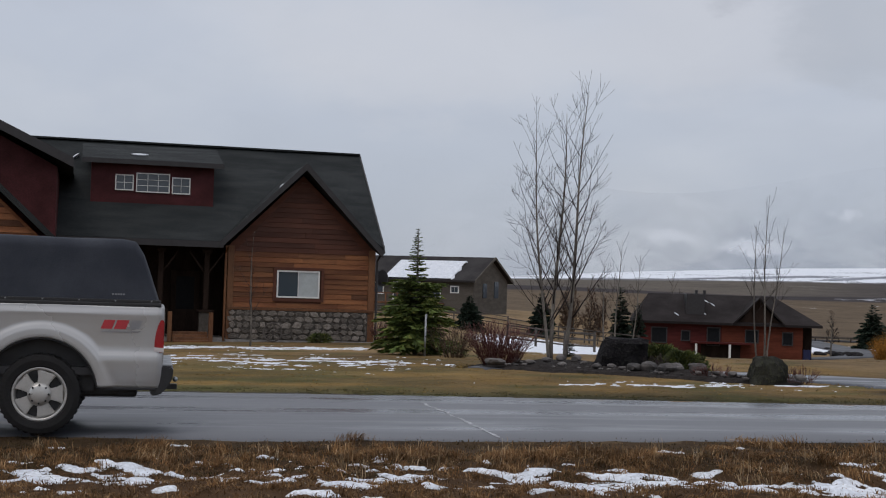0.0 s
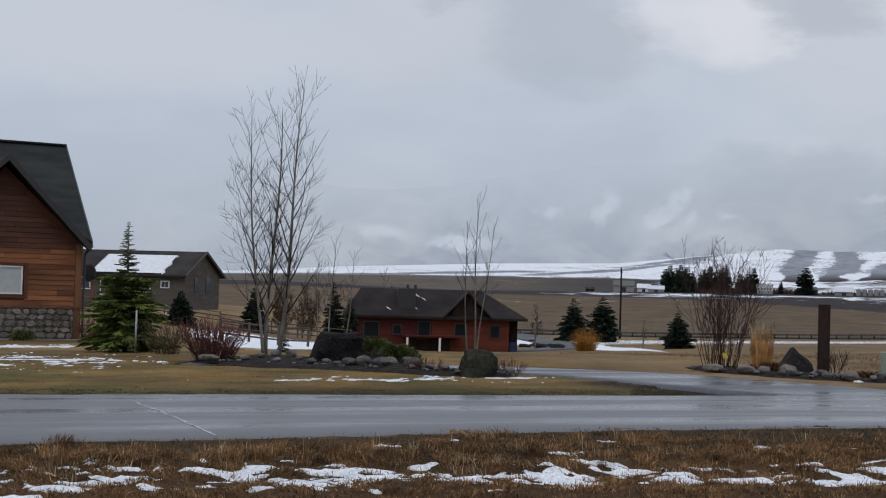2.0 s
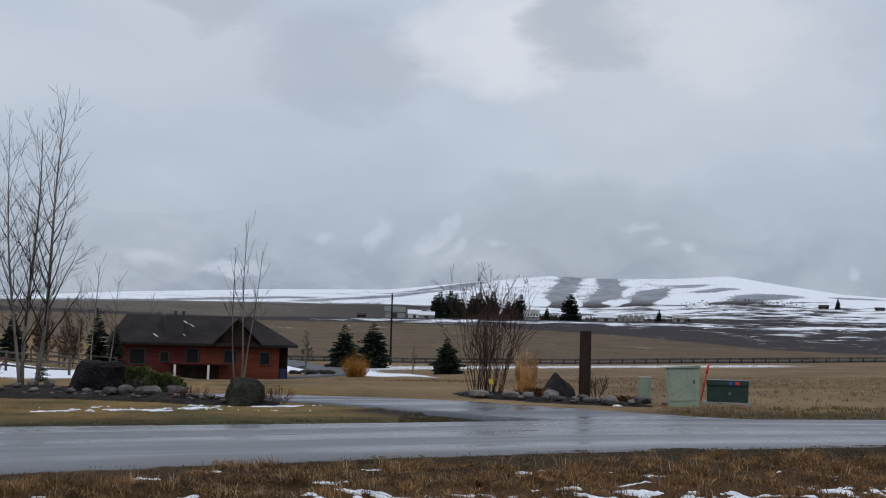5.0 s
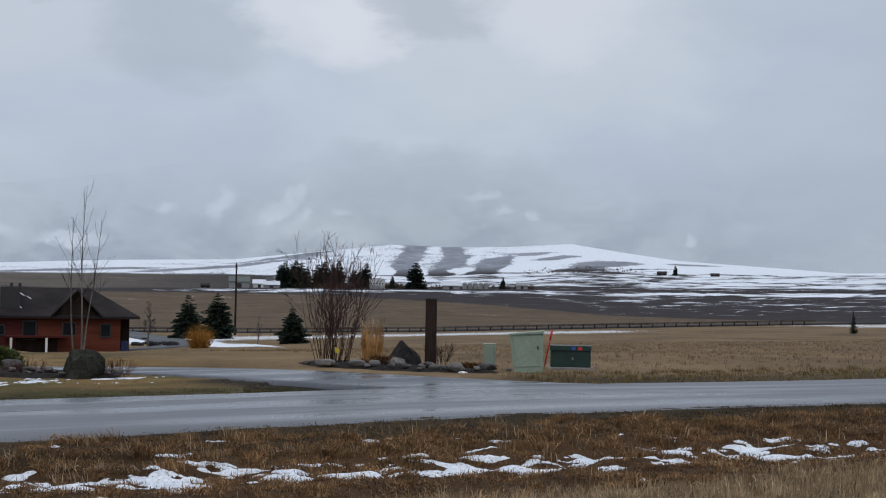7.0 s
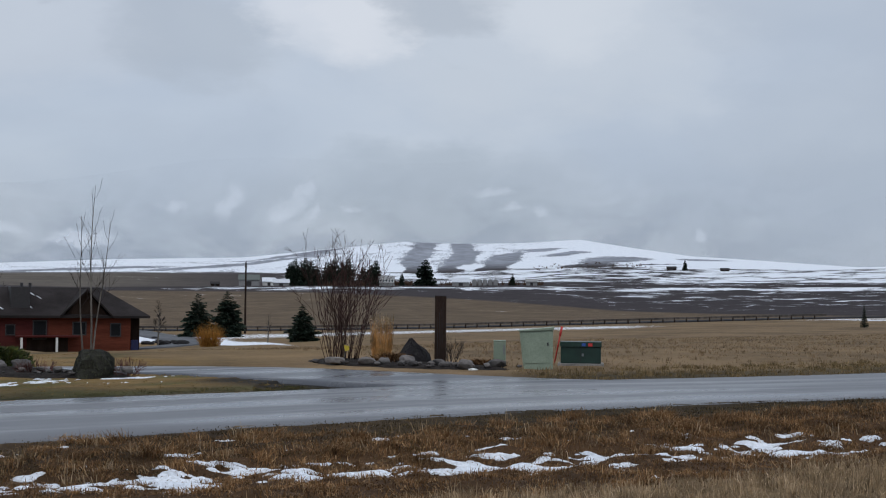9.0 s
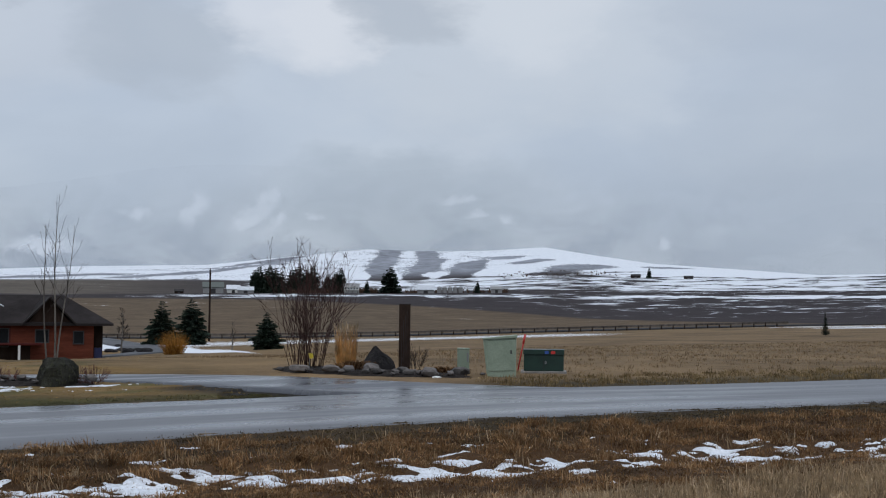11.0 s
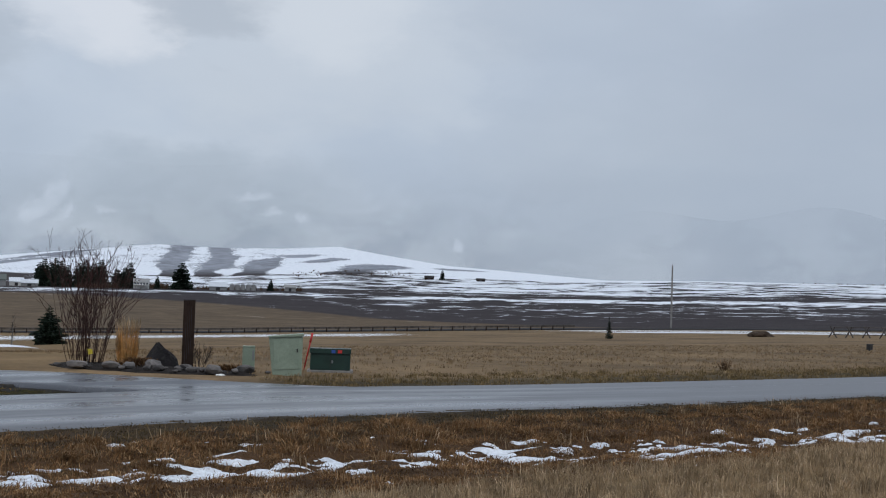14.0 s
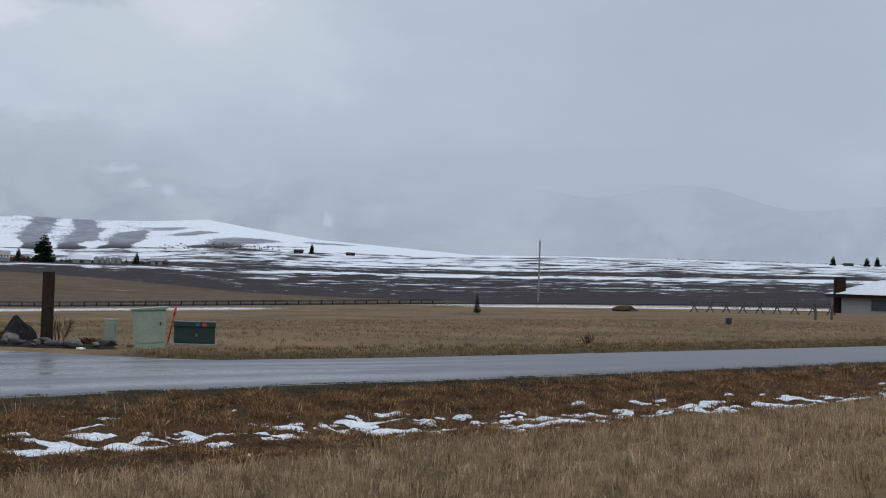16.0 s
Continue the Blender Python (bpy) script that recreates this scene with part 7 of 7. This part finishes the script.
# ---------------------------------------------------------------- mountains half lost in cloud
def mountain_material(name, base_fade, seed, edge0, edge1, fields=()):
    m, n, bs = material(name, 0.9, 0.1)
    uv = n.add("ShaderNodeUVMap", {"uv_map": "view"}).outputs[0]
    sep = n.add("ShaderNodeSeparateXYZ", None, Vector=uv)
    off = n.vmath("ADD", uv, (seed, seed * 0.7, 0.0))
    ridge = n.noise(n.vmath("MULTIPLY", off, (0.8, 1.0, 1.0)), 0.42, 5.0, 0.55, 0.9)
    slope = n.noise(n.vmath("MULTIPLY", off, (1.0, 1.6, 1.0)), 0.75, 3.0, 0.5, 0.3)
    veil = n.noise(n.vmath("MULTIPLY", off, (0.6, 1.0, 1.0)), 0.45, 4.0, 0.5, 0.4)
    wavy = n.vmath("ADD", uv, n.vmath("MULTIPLY", n.vmath("SUBTRACT", n.add("ShaderNodeTexNoise", None, Vector=uv, Scale=1.6, Detail=7.0, Roughness=0.68).outputs["Color"], (0.5, 0.5, 0.5)), (2.0, 1.3, 0.0)))

    def field(az, el, wide, tall, lean):
        """An open snowfield on the slope, by bearing and height."""
        c, s_ = math.cos(radians(lean)), math.sin(radians(lean))
        off = n.vmath("SUBTRACT", wavy, (az, el, 0.0))
        a = n.math("DIVIDE", n.vmath("DOT_PRODUCT", off, (c, s_, 0.0)), wide)
        b = n.math("DIVIDE", n.vmath("DOT_PRODUCT", off, (-s_, c, 0.0)), tall)
        return n.step(n.math("ADD", n.math("MULTIPLY", a, a), n.math("MULTIPLY", b, b)), 0.1, 2.0, 1.0, 0.0)

    open_snow = 0.0
    for spot in fields:
        open_snow = n.math("MAXIMUM", open_snow, field(*spot))
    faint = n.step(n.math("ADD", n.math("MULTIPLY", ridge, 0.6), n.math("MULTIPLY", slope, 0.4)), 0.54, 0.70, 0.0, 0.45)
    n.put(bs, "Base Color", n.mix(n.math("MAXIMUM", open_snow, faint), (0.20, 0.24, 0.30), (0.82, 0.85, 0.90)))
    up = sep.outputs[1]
    # blue-grey slopes; cloud imitated by opacity that falls with height and noise
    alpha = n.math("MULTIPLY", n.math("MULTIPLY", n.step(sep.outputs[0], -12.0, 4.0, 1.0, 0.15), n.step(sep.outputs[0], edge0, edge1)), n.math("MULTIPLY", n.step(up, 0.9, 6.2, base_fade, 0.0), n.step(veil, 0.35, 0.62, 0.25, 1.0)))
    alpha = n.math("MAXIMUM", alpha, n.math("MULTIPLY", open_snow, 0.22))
    mixn = n.add("ShaderNodeMixShader", None, i0=alpha)
    n.l.new(n.add("ShaderNodeBsdfTransparent").outputs[0], mixn.inputs[1])
    n.l.new(bs.outputs[0], mixn.inputs[2])
    out = [q for q in n.n if q.type == "OUTPUT_MATERIAL"][0]
    n.l.new(mixn.outputs[0], out.inputs[0])
    return m


def mountain(name, d, az0, az1, crest, mat, label):
    n, k = 120, 14
    vs, fs, uvs = [], [], []
    for i in range(n + 1):
        az = az0 + (az1 - az0) * i / n
        top = crest(az)
        for j in range(k + 1):
            el = top * j / k
            dd = d + 250 * j / k
            x, y = flat(az, dd)
            vs.append((x, y, 1.46 + dd * math.tan(radians(el)) + float(tilt(x, y))))
            uvs.append((az, el))
    for i in range(n):
        for j in range(k):
            a = i * (k + 1) + j
            fs.append((a, a + 1, a + k + 2, a + k + 1))
    me = bpy.data.meshes.new(name)
    me.from_pydata(vs, [], fs)
    layer = me.uv_layers.new(name="view")
    for lp in me.loops:
        layer.data[lp.index].uv = uvs[lp.vertex_index]
    me.shade_smooth()
    me.materials.append(mat)
    ob = new(name, me)
    ob.visible_shadow = False
    return tagged(ob, label, "mountain", kind="structure")


SNOWFIELDS = ((-18.5, 3.7, 0.75, 0.35, -60), (-20.6, 3.15, 0.75, 0.30, -25), (-21.4, 4.0, 0.95, 0.35, -40), (-22.0, 3.25, 0.5, 0.3, -50), (-16.2, 3.5, 0.5, 0.2, 0), (-23.4, 3.35, 0.35, 0.2, 0),
              (-29.3, 4.0, 0.8, 0.2, 0), (-31.3, 3.2, 0.4, 0.2, 0), (-30.2, 3.3, 0.4, 0.15, 0), (-37.9, 2.1, 0.3, 0.25, 0), (-9.3, 2.6, 1.1, 0.3, 0), (-12.5, 2.2, 1.2, 0.3, 0))
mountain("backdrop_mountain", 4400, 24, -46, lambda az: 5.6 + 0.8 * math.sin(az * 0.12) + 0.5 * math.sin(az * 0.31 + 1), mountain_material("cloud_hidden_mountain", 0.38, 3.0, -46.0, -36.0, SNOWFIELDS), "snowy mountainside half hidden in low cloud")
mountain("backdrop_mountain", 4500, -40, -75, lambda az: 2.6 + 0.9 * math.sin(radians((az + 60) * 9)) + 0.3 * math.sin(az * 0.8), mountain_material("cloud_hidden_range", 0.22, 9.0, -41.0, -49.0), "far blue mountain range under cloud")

# ---------------------------------------------------------------- grass, last
def grass(name, n, place, h0, h1, w, mat, label, clump=9, lean=0.5, seed=1, wide=0.05, fan=0.7):
    """Blades in clumps over a stretch of the plan, one mesh of stuff."""
    rg = np.random.RandomState(seed)
    m = n // clump
    cx, cy = place(rg, m)
    x = np.repeat(cx, clump) + rg.normal(0, wide, m * clump)
    y = np.repeat(cy, clump) + rg.normal(0, wide, m * clump)
    size = np.repeat(rg.uniform(0.55, 1.25, m), clump)
    la = np.repeat(rg.uniform(0, 6.28, m), clump) + rg.normal(0, fan, m * clump)
    ln = np.abs(rg.normal(0.25, lean * 0.6, m * clump))
    h = rg.uniform(h0, h1, m * clump) * size
    z = land(x, y) + tussocks(x, y) - 0.015
    turn = rg.uniform(0, 3.14, m * clump)
    wx, wy = np.cos(turn) * w * rg.uniform(0.6, 1.3, m * clump), np.sin(turn) * w
    mx, my, mz = x + np.cos(la) * ln * h * 0.35, y + np.sin(la) * ln * h * 0.35, z + h * 0.62
    tx, ty, tz = x + np.cos(la) * ln * h * 1.05, y + np.sin(la) * ln * h * 1.05, z + h * np.maximum(1 - 0.35 * ln, 0.45)
    vs = np.stack([np.stack([x - wx, y - wy, z], -1), np.stack([x + wx, y + wy, z], -1), np.stack([mx + wx * 0.7, my + wy * 0.7, mz], -1),
                   np.stack([mx - wx * 0.7, my - wy * 0.7, mz], -1), np.stack([tx, ty, tz], -1)], 1).reshape(-1, 3)
    o = (np.arange(m * clump) * 5)[:, None]
    quads, tris = o + np.array([0, 1, 2, 3]), o + np.array([3, 2, 4])
    me = bpy.data.meshes.new(name)
    me.from_pydata(vs.tolist(), [], quads.tolist() + tris.tolist())
    me.materials.append(mat)
    return tagged(new(name, me), label, "grass", kind="stuff")


def over(x0, x1, lo, hi, keep=None):
    def f(rg, m):
        x = rg.uniform(x0, x1, m)
        q = rg.uniform(0, 1, m)
        y = lo(x) + (hi(x) - lo(x)) * q
        if keep is not None:
            # thin out by a pattern of bare and snowy spots
            ok = keep(x, y) > rg.uniform(0, 1, m)
            x, y = x[ok], y[ok]
            k = m - len(x)
            if k > 0:
                pick = rg.randint(0, len(x), k)
                x, y = np.concatenate([x, x[pick] + rg.normal(0, 0.06, k)]), np.concatenate([y, y[pick] + rg.normal(0, 0.06, k)])
        return x, y
    return f


def fbm(x, y, sx, sy, seed, octaves=5):
    return np.array([noise.fractal((a * sx, b * sy, seed), 0.9, 2.1, octaves) for a, b in zip(np.ravel(x), np.ravel(y))]).reshape(np.shape(x))


def ditch_snow(x, y):
    """Above nought where old snow lies in the ditch."""
    band = np.exp(-((y - ditch_mid(x) - 0.12 * np.sin(x * 0.9)) / 1.05) ** 2)
    skew = x + 0.9 * y
    return 0.22 * fbm(x, y, 0.55, 0.9, 2.0, 2) + 0.72 * fbm(skew, y, 2.1, 3.6, 6.0, 3) + 0.36 * fbm(skew, y, 6.5, 10.0, 3.0, 3) - 0.09 + 0.03 * (1 - smooth(x, 2, 6)) - 0.62 * (1 - band) - 2.2 * tussocks(x, y)


def lawn_snow(x, y):
    zone = np.maximum.reduce([np.exp(-((y - 38.6) / 1.9) ** 2) * smooth(-x, 0.5, 2.5), 0.82 * np.exp(-((y - 30) / 3.6) ** 2) * smooth(-x, -1.0, 1.0),
                              0.86 * np.exp(-((y - 23.7) / 1.0) ** 2) * smooth(x, 0.6, 2.5) * smooth(-x, -7.6, -6.4)])
    return 0.6 * fbm(x, y, 0.9, 1.6, 7.0) + 0.5 * fbm(x, y, 3.2, 5.0, 9.0, 3) + 0.4 * fbm(x, y, 8.0, 13.0, 4.0, 3) - 0.08 - 0.9 * (1 - zone)


def snow_cover(name, x0, x1, lo, hi, cx, cy, rule, label, deep):
    xs, q = np.arange(x0, x1, cx), np.linspace(0, 1, int(cy))
    X, Q = np.meshgrid(xs, q)
    Y = lo(X) + (hi(X) - lo(X)) * Q
    S = rule(X, Y)
    Z = land(X, Y) + tussocks(X, Y) + np.clip(S * 0.14, -0.05, deep) + 0.003
    keep = np.maximum.reduce([S[:-1, :-1], S[1:, :-1], S[:-1, 1:], S[1:, 1:]]) > -0.02
    vid = np.arange(S.size).reshape(S.shape)
    q4 = np.stack([vid[:-1, :-1], vid[:-1, 1:], vid[1:, 1:], vid[1:, :-1]], -1)[keep]
    used = np.unique(q4)
    back = np.zeros(S.size, int)
    back[used] = np.arange(len(used))
    pts = np.stack([X, Y, Z], -1).reshape(-1, 3)[used]
    me = bpy.data.meshes.new(name)
    me.from_pydata(pts.tolist(), [], back[q4].tolist())
    me.shade_smooth()
    me.materials.append(SNOW)
    return tagged(new(name, me), label, "snow", kind="stuff")


snow_cover("snow", -6, 32, lambda x: ditch_mid(x) - 2.2, lambda x: ditch_mid(x) + 2.4, 0.025, 200, ditch_snow, "melting patches of old snow in the ditch", 0.020)
snow_cover("snow", -10, 8, lambda x: 22.0 + 0 * x, lambda x: 41.5 + 0 * x, 0.045, 300, lawn_snow, "thin melting snow on the lawn", 0.010)


def clear_of(rule, room=0.03):
    def f(x, y):
        return np.where(rule(x, y) > -room, 0.0, 1.0) * np.clip(0.75 + 0.5 * fbm(x, y, 1.1, 1.6, 4.0, 3), 0.3, 1)
    return f


def patchy(x, y):
    return np.clip(0.6 + 0.7 * fbm(x, y, 1.1, 1.6, 4.0, 3), 0.1, 1)


def ditch_top(x):
    return near_edge(x) - 0.45 - 0.55 * smooth(x, 4, 9) - 0.30 * np.sin(x * 1.3) - 0.2 * np.sin(x * 3.1 + 1)


grass("ditch_grass", 230000, over(-5, 28, lambda x: 8.6 + 0 * x, ditch_top, clear_of(ditch_snow, -0.01)), 0.018, 0.055, 0.0048, RUST_GRASS, "matted rust-brown grass in the roadside ditch", 10, 2.4, 2, 0.08, 2.0)
grass("ditch_grass", 130000, over(-5, 28, lambda x: 8.9 + 0 * x, ditch_top, clear_of(ditch_snow, 0.04)), 0.03, 0.095, 0.0042, TUFT_GRASS, "rusty arching grass tufts in the ditch", 30, 2.2, 12, 0.06, 1.2)
grass("ditch_grass", 30000, over(-5, 26, lambda x: ditch_mid(x) + 0.4, ditch_top, clear_of(ditch_snow, 0.12)), 0.07, 0.15, 0.0042, TUFT_GRASS, "large slumped tussocks of rusty grass in the ditch", 60, 2.0, 14, 0.07, 0.6)
grass("ditch_grass", 1500, over(-5, 28, lambda x: ditch_mid(x) + 0.3, lambda x: near_edge(x) - 0.5, clear_of(ditch_snow, 0.2)), 0.10, 0.20, 0.0038, PALE_GRASS, "taller dry seed stalks in the ditch", 6, 1.2, 13)
grass("verge_grass", 130000, over(-6, 30, lambda x: near_edge(x) - 2.3, lambda x: near_edge(x) + 0.04, patchy), 0.014, 0.05, 0.006, DARK_GRASS, "short dark grass along the muddy road edge", 9, 2.2, 3, 0.07, 2.0)
grass("bank_grass", 120000, over(1.0, 26, lambda x: 4.8 + 0 * x, lambda x: 8.8 + 0.25 * np.sin(x * 1.7)), 0.05, 0.17, 0.0034, PALE_GRASS, "pale straw-coloured dry grass on the bank", 14, 1.0, 4, 0.045, 1.2)
grass("field_grass", 30000, over(12.8, 46, lambda x: far_edge(x) + 0.15, lambda x: far_edge(x) + 3.2, patchy), 0.03, 0.13, 0.006, VERGE_GRASS, "rough brown grass along the far road edge", 10, 0.9, 5)
grass("field_grass", 60000, over(13, 75, lambda x: far_edge(x) + 2.0, lambda x: far_edge(x) + 36), 0.04, 0.12, 0.008, FIELD_GRASS, "dry straw-coloured field grass", 6, 0.9, 6)
grass("lawn_edge_grass", 26000, over(-8, 8.2, lambda x: far_edge(x) + 0.03, lambda x: far_edge(x) + 1.15, patchy), 0.012, 0.04, 0.006, EDGE_GRASS, "dark green-brown grass along the far road edge", 8, 1.2, 27)
grass("lawn_grass", 60000, over(-8, 8, lambda x: far_edge(x) + 0.7, lambda x: 34 + 0 * x, clear_of(lawn_snow)), 0.012, 0.035, 0.006, LAWN_GRASS, "short yellow-green winter lawn", 8, 0.9, 7)

# pale salt seam across the road
seam_pts = []
for i in range(41):
    q = i / 40
    seam_pts.append((-0.33 + 0.92 * q + 0.05 * noise.noise((q * 9, 0, 0)), 18.9 - 4.5 * q, 0.020 + 0.022 * noise.noise((q * 14, 5, 0))))
SALT = mottled("salt_stain", (0.46, 0.47, 0.49), (0.22, 0.225, 0.24), 6.0, 40.0, 0.8, 0.2)


def road_line(name, pts, label):
    bm = bmesh.new()
    row = []
    for px, py, w in pts:
        t = (py - float(near_edge(px))) / (float(far_edge(px)) - float(near_edge(px)))
        z = float(road_drop(px)) + 0.03 * (1 - (2 * t - 1) ** 2) + 0.004 + float(tilt(px, py))
        dx, dy = (max(w, 0.012), 0) if name == "road_seam" else (0, max(w, 0.006))
        row.append((bm.verts.new((px - dx, py - dy, z)), bm.verts.new((px + dx, py + dy, z))))
    for p, q in zip(row, row[1:]):
        bm.faces.new((p[0], p[1], q[1], q[0]))
    bmesh.ops.recalc_face_normals(bm, faces=bm.faces[:])
    if sum(f.normal.z for f in bm.faces) < 0:
        bmesh.ops.reverse_faces(bm, faces=bm.faces[:])
    return tagged(mesh_object(name, bm, SALT), label, "road mark", kind="structure")


road_line("road_seam", seam_pts, "pale crack sealed across the asphalt")
road_line("paving_joint", [(2 + 0.25 * i, 18.42 - 0.045 * (0.25 * i) + 0.0012 * (0.25 * i) ** 2, 0.018 + 0.022 * noise.noise((i * 0.35, 2, 0))) for i in range(110)], "thin pale paving joint along the road")
road_line("paving_joint", [(1 + 0.25 * i, 17.7 - 0.035 * (0.25 * i), 0.010 + 0.03 * noise.noise((i * 0.3, 8, 0))) for i in range(60)], "thin pale tyre mark along the road")
